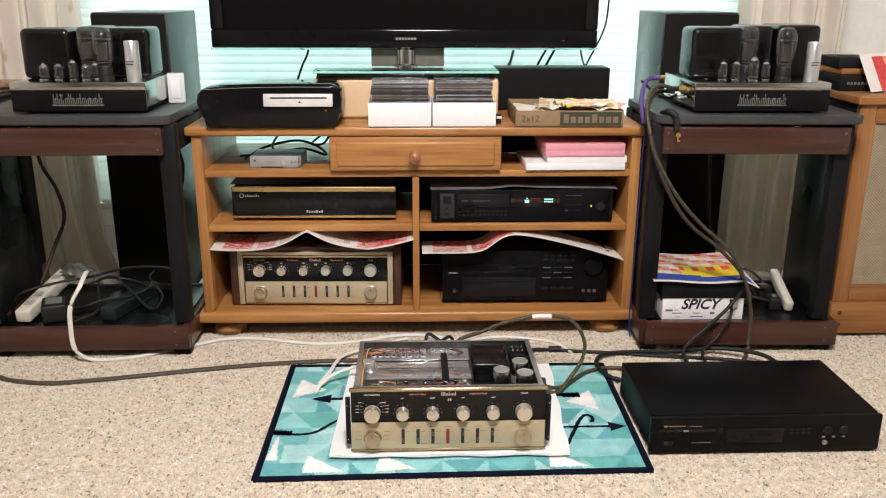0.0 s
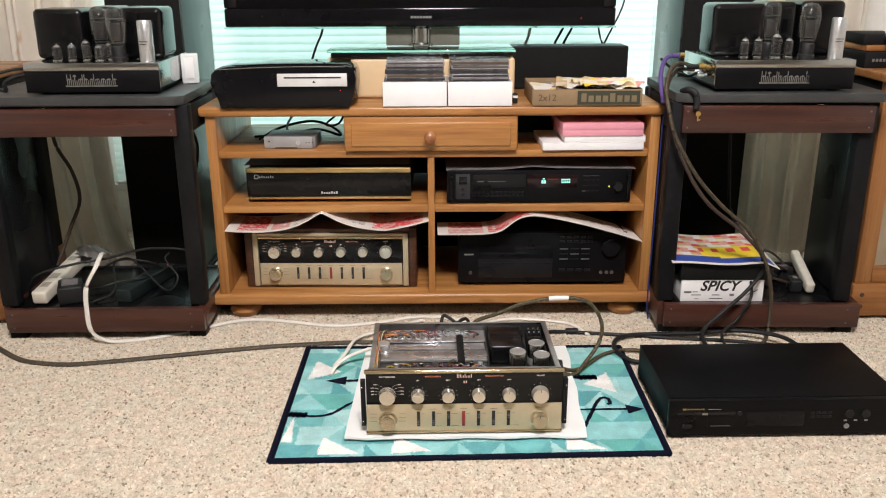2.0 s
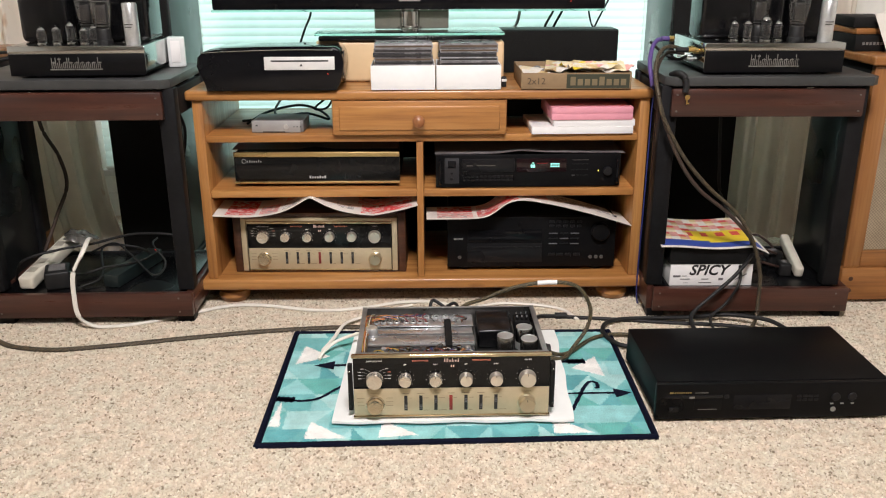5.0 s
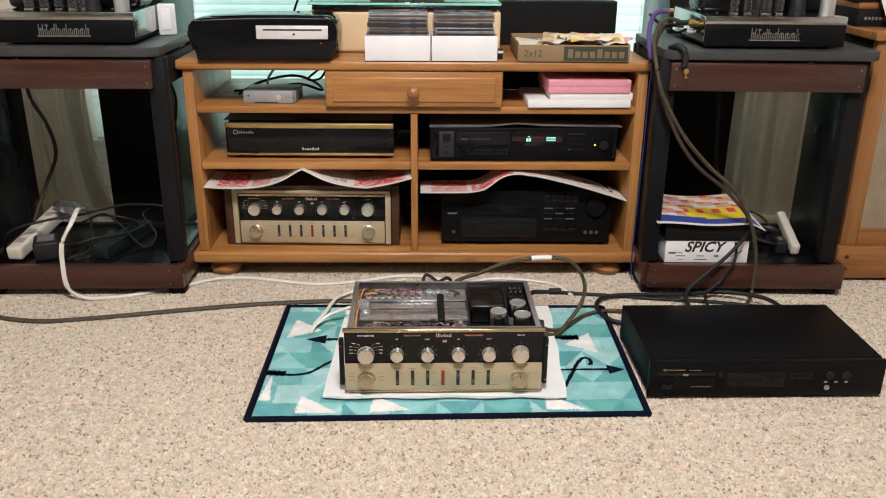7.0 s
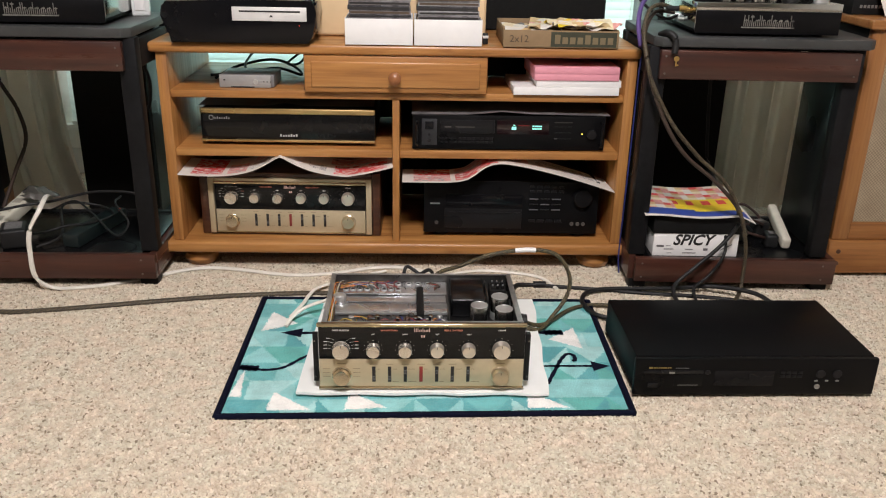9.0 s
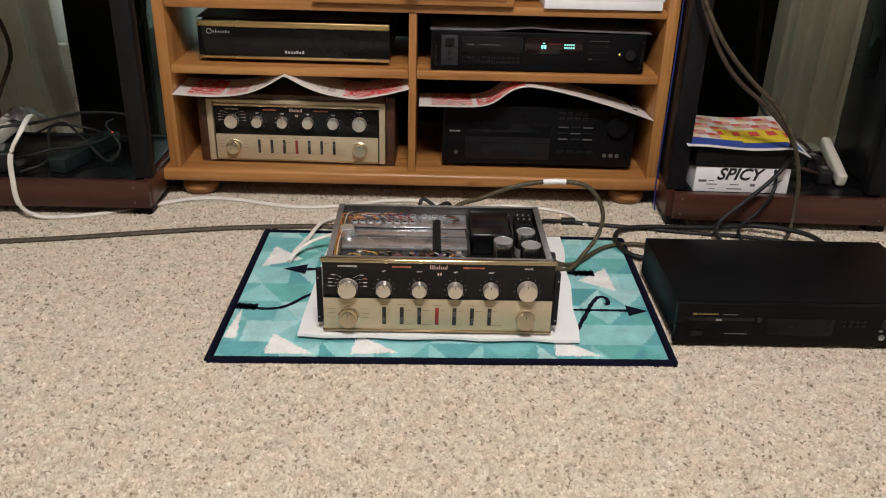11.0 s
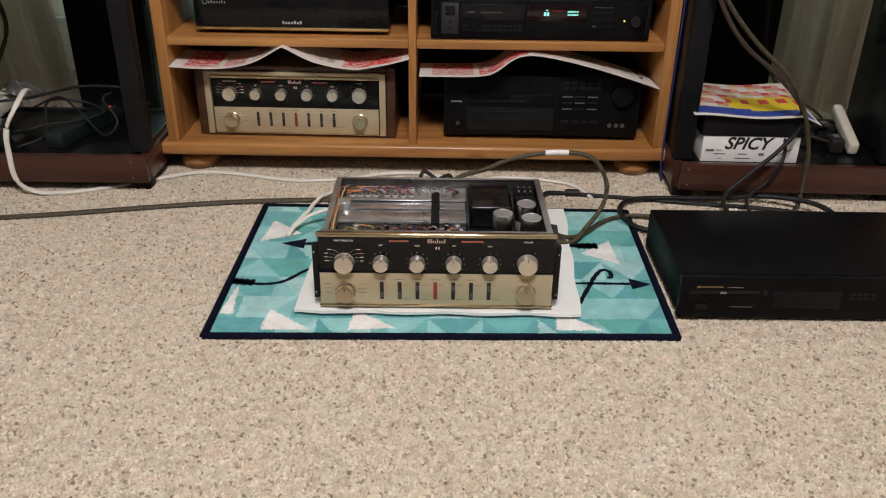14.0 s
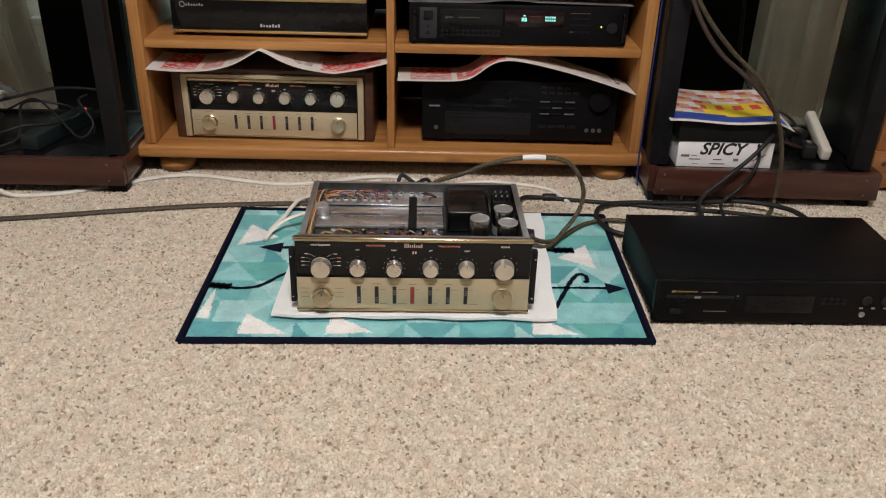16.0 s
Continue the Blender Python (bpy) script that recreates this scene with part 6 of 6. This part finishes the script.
def news_ink(blocks):
    """Big coloured blocks broken by white lines of type."""
    def pick(u, v):
        if v < 0.06 or u < 0.02 or u > 0.985:
            return 0
        for a, b, c, d, ink in blocks:
            if a < u < b and c < v < d:
                row, word = int(v * 60), random.Random(int(v * 20) * 97 + int(u * 66)).random()
                if ink in (1, 2) and ((row % 3 == 1 and word < 0.42) or word > 0.93):
                    return 0
                if ink == 3 and (row % 2 or word < 0.3):
                    return 0
                return (2 if word < 0.25 else 1) if ink == 1 else (3 if word < 0.08 else ink)
        return 0
    return pick


LEFT_BLOCKS = [(0.05, 0.20, 0.1, 0.95, 1), (0.22, 0.31, 0.1, 0.6, 2), (0.33, 0.43, 0.12, 0.5, 3), (0.33, 0.47, 0.6, 0.9, 2), (0.60, 0.68, 0.2, 0.5, 3), (0.72, 0.97, 0.08, 0.55, 1), (0.70, 0.97, 0.6, 0.95, 2)]
RIGHT_BLOCKS = [(0.05, 0.23, 0.08, 0.45, 2), (0.05, 0.23, 0.5, 0.95, 1), (0.25, 0.45, 0.08, 0.6, 1), (0.25, 0.45, 0.65, 0.95, 2), (0.48, 0.60, 0.3, 0.9, 2), (0.64, 0.92, 0.4, 0.9, 3)]
solo("newspaper", printed(news_left, 132, 60, news_ink(LEFT_BLOCKS), INKS, 0.0012), INKS, "red and white flyer sheet draped over the cased preamplifier", "newspaper", (-0.22, 2.19, 0.245), group="newspapers")
solo("newspaper", printed(news_right, 132, 60, news_ink(RIGHT_BLOCKS), INKS, 0.0012), INKS, "red and white flyer sheet draped over the receiver", "newspaper", (0.32, 2.19, 0.235), group="newspapers")

# ---- on the right-hand stand's shelf ----
sx = thing("carton", "white and black carton with the word spicy on its front", "carton", (0.765, 2.09, 0.083), -1.5)
cf = part("body", box(0.664, 0.868, 1.976, 2.20, 0.0832, 0.1405, 0.0012), WHITE, sx, "white lower half")
part("lid", box(0.660, 0.872, 1.9735, 2.203, 0.1407, 0.186, 0.0015), BLACK, sx, "black lid")
part("lettering", letters("SPICY", 0.037, (0.757, 1.9756, 0.1235), 0.3, bold=0.0009), PRINTBLACK, cf, "black italic lettering SPICY")
for bx0, bx1, bz0, bz1 in ((0.672, 0.690, 0.106, 0.111), (0.694, 0.706, 0.1085, 0.110), (0.69, 0.714, 0.100, 0.102), (0.742, 0.760, 0.100, 0.102), (0.785, 0.796, 0.098, 0.104), (0.736, 0.768, 0.0905, 0.0925), (0.698, 0.710, 0.0905, 0.0915)):
    part("print_bar", box(bx0, bx1, 1.9753, 1.976, bz0, bz1, 0), GREYINK, cf, "small grey printed bar")
part("drawing_bars", merge(*[prism([(0.826 + 0.008 * i, 0.098 + 0.004 * i), (0.838 + 0.008 * i, 0.106 + 0.004 * i), (0.837 + 0.008 * i, 0.108 + 0.004 * i), (0.825 + 0.008 * i, 0.100 + 0.004 * i)], 1.9753, 1.976) for i in range(3)]), GREYINK, cf)


def flyer(u, v):
    droop = -0.018 * max(0, u - 0.86) / 0.14 * (1 - v)
    return (0.632 + 0.262 * u + 0.012 * v - 0.02 * v * u, 1.957 + 0.225 * v, 0.1885 + 0.003 * math.sin(7 * u + 1) + 0.004 * v + droop)


def flyer_ink(u, v):
    if v < 0.05 or u > 0.97 or u < 0.02:
        return 0
    if v < 0.26:
        return 4 if (0.5 < u < 0.93 and v > 0.2) else 5
    if v < 0.58 and u > 0.34:
        return (1 if int(u * 26) % 4 < 2 and 0.40 < v < 0.53 else 4)
    return (2, 0, 1, 7, 2, 0, 6)[(int(u * 13) * 5 + int(v * 14) * 3) % 7]


solo("flyer", printed(flyer, 60, 40, flyer_ink, INKS, 0.0014), INKS, "colourful folded grocery flyer lying on the carton", "flyer", (0.76, 2.07, 0.187), -1.5)


def power_strip(a, b, w, h, label, sockets):
    """A bar from a to b with sockets on its top."""
    a, b = Vector(a), Vector(b)
    d = b - a
    s = thing("power_strip", label, "power strip", tuple(a), 0, "power strips")
    m = Matrix.Translation(a) @ d.to_track_quat("X", "Z").to_matrix().to_4x4()
    bm = box(0, d.length, -w / 2, w / 2, 0, h, 0.007, 4)
    bmesh.ops.transform(bm, matrix=m, verts=bm.verts[:])
    body = part("body", bm, IVORY, s)
    for i in range(sockets):
        bm = box(0.03 + 0.05 * i, 0.055 + 0.05 * i, -0.011, 0.011, h - 0.0005, h + 0.0006, 0.0003)
        bmesh.ops.transform(bm, matrix=m, verts=bm.verts[:])
        part("outlet", bm, plain("shaded outlet", (0.35, 0.32, 0.26), 0.5), body)
    return s


power_strip((1.004, 2.02, 0.084), (1.026, 2.185, 0.122), 0.022, 0.030, "white power strip leaning on the shelf", 0)
power_strip((-0.925, 1.995, 0.086), (-0.905, 2.255, 0.118), 0.038, 0.034, "ivory power strip on the dark shelf", 4)


def adapter(x0, x1, y0, y1, z0, z1, turn, label):
    s = thing("power_adapter", label, "power adapter", ((x0 + x1) / 2, (y0 + y1) / 2, z0), turn, "power adapters")
    part("body", box(x0, x1, y0, y1, z0, z1, 0.006, 3), RUBBER, s)
    part("rating_label", box(x0 + 0.010, x1 - 0.010, y0 + 0.016, y1 - 0.010, z1 - 0.0002, z1 + 0.0004, 0), GREYINK, s)


adapter(-0.893, -0.835, 2.00, 2.075, 0.0825, 0.128, 20, "black wall-plug adapter on the dark shelf")
adapter(0.962, 0.992, 2.03, 2.075, 0.0825, 0.116, -8, "black plug on the dark shelf")
adapter(0.955, 0.993, 2.10, 2.14, 0.0825, 0.124, 10, "black square plug beside the power strip")
tb = thing("network_box", "dark teal plastic box with a red light on the shelf", "network box", (-0.70, 2.11, 0.0825), -14)
part("body", box(-0.722, -0.680, 2.01, 2.22, 0.0828, 0.116, 0.004), TEAL, tb)
part("status_light", rod((-0.690, 2.205, 0.1162), 0.0022, 0.002, "z", 10), LEDRED, tb)
solo("plastic_bag", sheet(lambda u, v: (-0.900 + 0.065 * u + 0.008 * math.sin(9 * v), 2.17 + 0.07 * v, 0.150 + 0.022 * math.sin(3.1 * u) * math.sin(3.1 * v) + crumple(8, 0.014)(u, v) - 0.02 * u), 18, 14, 0.001), plain("grey film", (0.085, 0.08, 0.07), 0.25, vary=0.4), "crumpled clear plastic film over the power strip", "plastic film", (-0.86, 2.2, 0.15))
solo("plastic_bag", sheet(lambda u, v: (1.13 + 0.20 * u, 2.60 + 0.05 * v, 0.01 + 0.05 * v + crumple(6, 0.02)(u, v)), 20, 10, 0.001), plain("tan film", (0.42, 0.37, 0.30), 0.3, vary=0.3), "crumpled plastic film at the curtain's foot", "plastic film", (1.23, 2.63, 0.01))

# ---- on the consoles ----
bx = thing("black_case", "black case lying on the oak console", "case", (1.19, 2.22, 0.634))
part("body", box(1.118, 1.236, 2.14, 2.30, 0.6345, 0.674, 0.003), MATT, bx)
part("caption_bars", merge(*[box(1.136 + 0.009 * i, 1.142 + 0.009 * i, 2.1394, 2.1401, 0.650, 0.657, 0) for i in range(8)]), DULLSTEEL, bx)
solo("wooden_block", box(1.120, 1.235, 2.15, 2.28, 0.6745, 0.6895, 0.003), OAK_X, "thin wooden block lying on a black case", "block", (1.18, 2.21, 0.6745), 2)
solo("black_case", box(1.118, 1.215, 2.152, 2.27, 0.690, 0.7165, 0.004), MATT, "small black case on a wooden block", "case", (1.17, 2.21, 0.690), -3)
mg = printed(lambda u, v: (1.172 + 0.20 * u - 0.022 * v, 2.092 + 0.040 * v + 0.006 * math.sin(3.1 * u), 0.637 + 0.088 * v + 0.004 * math.sin(5 * u)), 20, 24, lambda u, v: 0 if (u < 0.16 or v > 0.93) else (1 if (u < 0.30 or 0.55 < v < 0.7) else (2, 0, 6)[int(u * 9 + v * 7) % 3]), INKS)
solo("magazine", mg, INKS, "red and white magazine leaning on the black case", "magazine", (1.29, 2.10, 0.637), 2)

# ---- cables ----
CABLES = [
    ("white flat mains cord trailing across the carpet", CABLEWHITE, 0.0042, 1.4, [(-0.80, 2.12, 0.165), (-0.771, 2.03, 0.205), (-0.762, 1.962, 0.195), (-0.783, 1.942, 0.150), (-0.788, 1.938, 0.095), (-0.783, 1.935, 0.04), (-0.755, 1.945, 0.010), (-0.710, 1.948, 0.006), (-0.638, 1.968, 0.006), (-0.540, 2.02, 0.006), (-0.452, 2.065, 0.007),
                                                                                    (-0.364, 2.068, 0.006), (-0.212, 2.030, 0.006), (-0.098, 2.046, 0.006), (-0.010, 2.076, 0.007), (0.079, 2.075, 0.006), (0.179, 2.015, 0.006)]),
    ("olive cord lying across the carpet", OLIVECORD, 0.0055, 1.2, [(-1.02, 1.93, 0.006), (-0.929, 1.855, 0.006), (-0.866, 1.830, 0.006), (-0.786, 1.821, 0.006), (-0.664, 1.841, 0.006), (-0.478, 1.881, 0.006), (-0.309, 1.911, 0.006), (-0.118, 1.925, 0.006), (-0.02, 1.90, 0.006)]),
    ("white signal cable running to the preamplifier", CABLEWHITE, 0.0034, 1.3, [(0.02, 2.05, 0.010), (-0.066, 1.997, 0.012), (-0.133, 1.940, 0.014), (-0.150, 1.891, 0.018), (-0.160, 1.840, 0.018), (-0.180, 1.782, 0.014)]),
    ("white signal cable bent over the rug", CABLEWHITE, 0.0036, 1.3, [(-0.060, 1.722, 0.075), (-0.075, 1.76, 0.065), (-0.105, 1.80, 0.045), (-0.150, 1.795, 0.030), (-0.176, 1.765, 0.020), (-0.184, 1.74, 0.013)]),
    ("white signal cable behind the preamplifier", CABLEWHITE, 0.0036, 1.3, [(0.165, 2.03, 0.006), (0.24, 2.06, 0.006), (0.315, 2.055, 0.006), (0.399, 2.022, 0.006), (0.432, 1.955, 0.006)]),
    ("olive braided cable arching from the preamplifier", OLIVE, 0.0045, 1.0, [(0.118, 1.712, 0.095), (0.135, 1.76, 0.125), (0.190, 1.80, 0.130), (0.252, 1.80, 0.155), (0.330, 1.80, 0.167), (0.394, 1.80, 0.157), (0.427, 1.80, 0.110), (0.424, 1.79, 0.065), (0.392, 1.765, 0.028), (0.352, 1.715, 0.018), (0.300, 1.708, 0.040)]),
    ("olive braided cable running to the disc player", OLIVE, 0.0045, 1.0, [(0.300, 1.708, 0.055), (0.340, 1.725, 0.026), (0.378, 1.752, 0.016), (0.447, 1.829, 0.014), (0.521, 1.856, 0.010), (0.60, 1.80, 0.02), (0.64, 1.728, 0.04)]),
    ("thick black mains cable lying on the carpet", RUBBER, 0.0050, 1.0, [(0.290, 1.85, 0.03), (0.330, 1.955, 0.012), (0.360, 1.972, 0.008), (0.419, 1.968, 0.006), (0.556, 1.945, 0.006), (0.664, 1.925, 0.006), (0.760, 1.912, 0.006), (0.861, 1.885, 0.006), (0.93, 1.82, 0.02)]),
    ("black cable looped behind the disc player", RUBBER, 0.0052, 1.0, [(0.57, 1.728, 0.04), (0.555, 1.765, 0.020), (0.529, 1.782, 0.012), (0.492, 1.802, 0.014), (0.477, 1.873, 0.014), (0.526, 1.936, 0.012), (0.699, 1.940, 0.014), (0.800, 1.935, 0.022), (0.880, 1.88, 0.030), (0.905, 1.80, 0.03), (0.90, 1.728, 0.04)]),
    ("black cable hanging down to the disc player", RUBBER, 0.0048, 1.0, [(0.92, 2.10, 0.120), (0.875, 2.00, 0.165), (0.835, 1.945, 0.155), (0.800, 1.932, 0.120), (0.750, 1.925, 0.075), (0.700, 1.905, 0.035), (0.69, 1.83, 0.025), (0.70, 1.728, 0.04)]),
    ("thin black cable behind the disc player", RUBBER, 0.0036, 1.0, [(0.84, 2.02, 0.16), (0.822, 1.94, 0.11), (0.79, 1.93, 0.055), (0.745, 1.90, 0.030), (0.73, 1.80, 0.03), (0.735, 1.728, 0.045)]),
    ("braided speaker cable hanging from the amplifier", OLIVECORD, 0.0046, 1.0, [(0.675, 2.05, 0.648), (0.630, 2.035, 0.660), (0.600, 2.01, 0.648), (0.585, 1.98, 0.610), (0.587, 1.945, 0.56), (0.603, 1.935, 0.505), (0.655, 1.93, 0.418), (0.720, 1.928, 0.346), (0.790, 1.928, 0.285), (0.838, 1.928, 0.212), (0.864, 1.928, 0.130), (0.868, 1.926, 0.050), (0.852, 1.90, 0.012), (0.80, 1.83, 0.015), (0.79, 1.728, 0.04)]),
    ("brown speaker cable hanging beside the first", plain("brown sheath", (0.05, 0.033, 0.024), 0.5, vary=0.2), 0.0046, 1.0, [(0.675, 2.075, 0.640), (0.625, 2.05, 0.642), (0.592, 2.00, 0.60), (0.590, 1.948, 0.55), (0.612, 1.937, 0.48), (0.652, 1.934, 0.400), (0.700, 1.934, 0.340), (0.770, 1.934, 0.285), (0.830, 1.936, 0.225), (0.86, 1.99, 0.18), (0.89, 2.08, 0.13)]),
    ("blue network cable hanging behind the stand", BLUECABLE, 0.0019, 1.0, [(0.625, 2.20, 0.60), (0.614, 2.09, 0.565), (0.606, 2.063, 0.50), (0.605, 2.060, 0.42), (0.604, 2.060, 0.27), (0.602, 2.060, 0.06), (0.606, 2.055, 0.005)]),
    ("black cable on the dark shelf", RUBBER, 0.0032, 1.0, [(-0.98, 2.06, 0.09), (-0.94, 2.03, 0.150), (-0.86, 2.06, 0.168), (-0.79, 2.09, 0.172), (-0.730, 2.10, 0.185), (-0.672, 2.10, 0.195), (-0.587, 2.10, 0.190), (-0.545, 2.12, 0.15)]),
    ("black cable tangled on the dark shelf", RUBBER, 0.0030, 1.0, [(-0.83, 2.06, 0.10), (-0.78, 2.02, 0.120), (-0.74, 2.04, 0.128), (-0.70, 2.08, 0.120), (-0.67, 2.16, 0.115), (-0.72, 2.2, 0.125), (-0.79, 2.16, 0.14), (-0.76, 2.05, 0.10), (-0.80, 2.0, 0.088)]),
    ("thin black cable tangled on the dark shelf", RUBBER, 0.0024, 1.0, [(-0.66, 2.2, 0.15), (-0.64, 2.10, 0.165), (-0.60, 2.06, 0.13), (-0.63, 2.05, 0.10), (-0.70, 2.1, 0.14), (-0.75, 2.13, 0.16), (-0.82, 2.14, 0.13)]),
    ("dark brown cord coiled beside the power strip", plain("dark brown cord", (0.035, 0.018, 0.014), 0.35), 0.0034, 1.0, [(0.975, 2.05, 0.10), (0.93, 2.04, 0.115), (0.89, 2.06, 0.125), (0.90, 2.12, 0.12), (0.95, 2.13, 0.11), (0.985, 2.15, 0.12), (0.96, 2.20, 0.14), (0.91, 2.18, 0.135), (0.885, 2.12, 0.14), (0.92, 2.08, 0.145), (0.97, 2.09, 0.125)]),
    ("brown cord hanging behind the dark stand", plain("brown cord", (0.05, 0.03, 0.02), 0.5), 0.0050, 1.0, [(-0.985, 2.32, 0.60), (-0.98, 2.32, 0.50), (-0.972, 2.32, 0.42), (-0.935, 2.31, 0.35), (-0.925, 2.31, 0.27), (-0.955, 2.29, 0.19), (-0.985, 2.25, 0.10)]),
    ("black cord hanging behind the dark stand", RUBBER, 0.0045, 1.0, [(-0.60, 2.24, 0.585), (-0.60, 2.298, 0.57), (-0.60, 2.30, 0.50), (-0.62, 2.30, 0.42), (-0.60, 2.30, 0.35), (-0.585, 2.30, 0.42), (-0.60, 2.298, 0.48)]),
    ("black mains cord coiled behind the preamplifier", RUBBER, 0.0042, 1.0, [(0.08, 1.712, 0.06), (0.072, 1.80, 0.03), (0.064, 1.90, 0.040), (0.070, 1.93, 0.070), (0.088, 1.93, 0.064), (0.104, 1.92, 0.050), (0.084, 1.91, 0.046), (0.098, 1.90, 0.062), (0.124, 1.92, 0.068), (0.136, 1.93, 0.045), (0.142, 1.94, 0.008), (0.22, 1.96, 0.006), (0.33, 1.965, 0.006)]),
    ("black cable hanging behind the television", RUBBER, 0.0032, 1.0, [(-0.25, 2.50, 0.80), (-0.257, 2.50, 0.712), (-0.275, 2.50, 0.669), (-0.293, 2.50, 0.621), (-0.32, 2.49, 0.52), (-0.34, 2.30, 0.475), (-0.31, 2.23, 0.46)]),
    ("black cable looped behind the set-top box", RUBBER, 0.0034, 1.0, [(-0.40, 2.22, 0.452), (-0.36, 2.30, 0.468), (-0.28, 2.32, 0.482), (-0.22, 2.28, 0.475), (-0.19, 2.22, 0.462), (-0.25, 2.235, 0.475), (-0.33, 2.235, 0.462), (-0.42, 2.26, 0.452)]),
    ("black cable crossing behind the set-top box", RUBBER, 0.0030, 1.0, [(-0.17, 2.46, 0.53), (-0.20, 2.40, 0.50), (-0.24, 2.34, 0.47), (-0.20, 2.30, 0.48), (-0.18, 2.36, 0.52)]),
    ("black cable hanging from the television", RUBBER, 0.0026, 1.0, [(0.605, 2.50, 0.95), (0.600, 2.50, 0.850), (0.591, 2.50, 0.773), (0.555, 2.50, 0.693), (0.540, 2.50, 0.669), (0.526, 2.50, 0.709), (0.515, 2.45, 0.76)]),
    ("short black cable under the television", RUBBER, 0.0034, 1.0, [(0.435, 2.48, 0.74), (0.423, 2.50, 0.709), (0.400, 2.50, 0.665), (0.38, 2.50, 0.60)]),
    ("short black cable under the television", RUBBER, 0.0034, 1.0, [(0.458, 2.48, 0.74), (0.448, 2.50, 0.709), (0.425, 2.50, 0.665), (0.40, 2.50, 0.60)]),
    ("grey cable hanging behind the riser", plain("pale grey sheath", (0.62, 0.63, 0.62), 0.5), 0.0042, 1.0, [(0.335, 2.40, 0.78), (0.325, 2.45, 0.716), (0.318, 2.455, 0.685), (0.30, 2.45, 0.65), (0.284, 2.44, 0.60)]),
    ("purple-sleeved signal cable behind the amplifier", PURPLE, 0.0052, 1.0, [(0.640, 2.10, 0.672), (0.616, 2.10, 0.667), (0.600, 2.08, 0.648), (0.590, 2.05, 0.615), (0.592, 2.02, 0.57)]),
    ("black speaker cable behind the valve amplifier", RUBBER, 0.0045, 1.0, [(-0.880, 2.06, 0.640), (-0.92, 2.05, 0.636), (-0.945, 2.04, 0.622), (-0.95, 2.05, 0.603), (-1.0, 2.1, 0.604)]),
    ("black signal cable behind the valve amplifier", RUBBER, 0.0036, 1.0, [(-0.880, 2.10, 0.648), (-0.94, 2.09, 0.648), (-1.0, 2.07, 0.636), (-1.06, 2.10, 0.64)]),
    ("black speaker cable behind the amplifier", RUBBER, 0.0036, 1.0, [(0.690, 2.10, 0.63), (0.66, 2.08, 0.625), (0.63, 2.10, 0.64), (0.612, 2.14, 0.66)]),
    ("black speaker cable hanging behind the stand", RUBBER, 0.0045, 1.0, [(0.86, 2.31, 0.60), (0.865, 2.31, 0.45), (0.875, 2.31, 0.32), (0.885, 2.29, 0.22), (0.93, 2.2, 0.13), (0.95, 2.1, 0.10)]),
]
for label, m, r, flat, pts in CABLES:
    solo("cable", tube(pts, r, 10, 9, flat), m, label, "cable", pts[len(pts) // 2], group="cables")
solo("cable_sleeve", tube([(0.306, 1.80, 0.1655), (0.330, 1.80, 0.167), (0.350, 1.80, 0.1665)], 0.0054, 10, 6), WHITE, "white sleeve round the braided cable", "cable sleeve", (0.33, 1.80, 0.16))


def plug(at, length, m, label):
    x, y, z = at
    s = thing("plug", label, "plug", at, 0, "signal plugs")
    part("barrel", rod((x - length, y, z), 0.0058, length * 0.62, "x", 16), m, s)
    part("collar", rod((x - length * 0.38, y, z), 0.0066, length * 0.38, "x", 16), BRASS, s, "brass collar")


plug((0.690, 2.035, 0.652), 0.045, RUBBER, "black and brass signal plug in the amplifier")
plug((0.655, 2.095, 0.672), 0.030, PURPLE, "purple and brass signal plug behind the amplifier")
mp = thing("mains_plug", "black mains plug and strain relief behind the preamplifier", "plug", (0.305, 1.66, 0.03))
part("body", merge(rod((0.289, 1.665, 0.062), 0.016, 0.030, "x", 18), box(0.290, 0.315, 1.655, 1.675, 0.045, 0.078, 0.004)), RUBBER, mp)
part("ferrite", rod((0.378, 1.972, 0.0085), 0.0085, 0.03, "x", 16), RUBBER, mp, "black ferrite sleeve")
cl = thing("cable_clip", "black clip with a brass key at the stand's corner", "clip", (0.645, 1.96, 0.575))
part("strap", tube([(0.626, 1.99, 0.601), (0.633, 1.965, 0.608), (0.646, 1.955, 0.600), (0.650, 1.951, 0.580), (0.648, 1.950, 0.566)], 0.0075, 10, 6), RUBBER, cl)
part("key", merge(rod((0.652, 1.942, 0.556), 0.006, 0.0015, "y", 14), box(0.650, 0.653, 1.9405, 1.942, 0.540, 0.551, 0.0003), box(0.653, 0.657, 1.9405, 1.942, 0.541, 0.544, 0.0003)), BRASS, cl, "brass key")
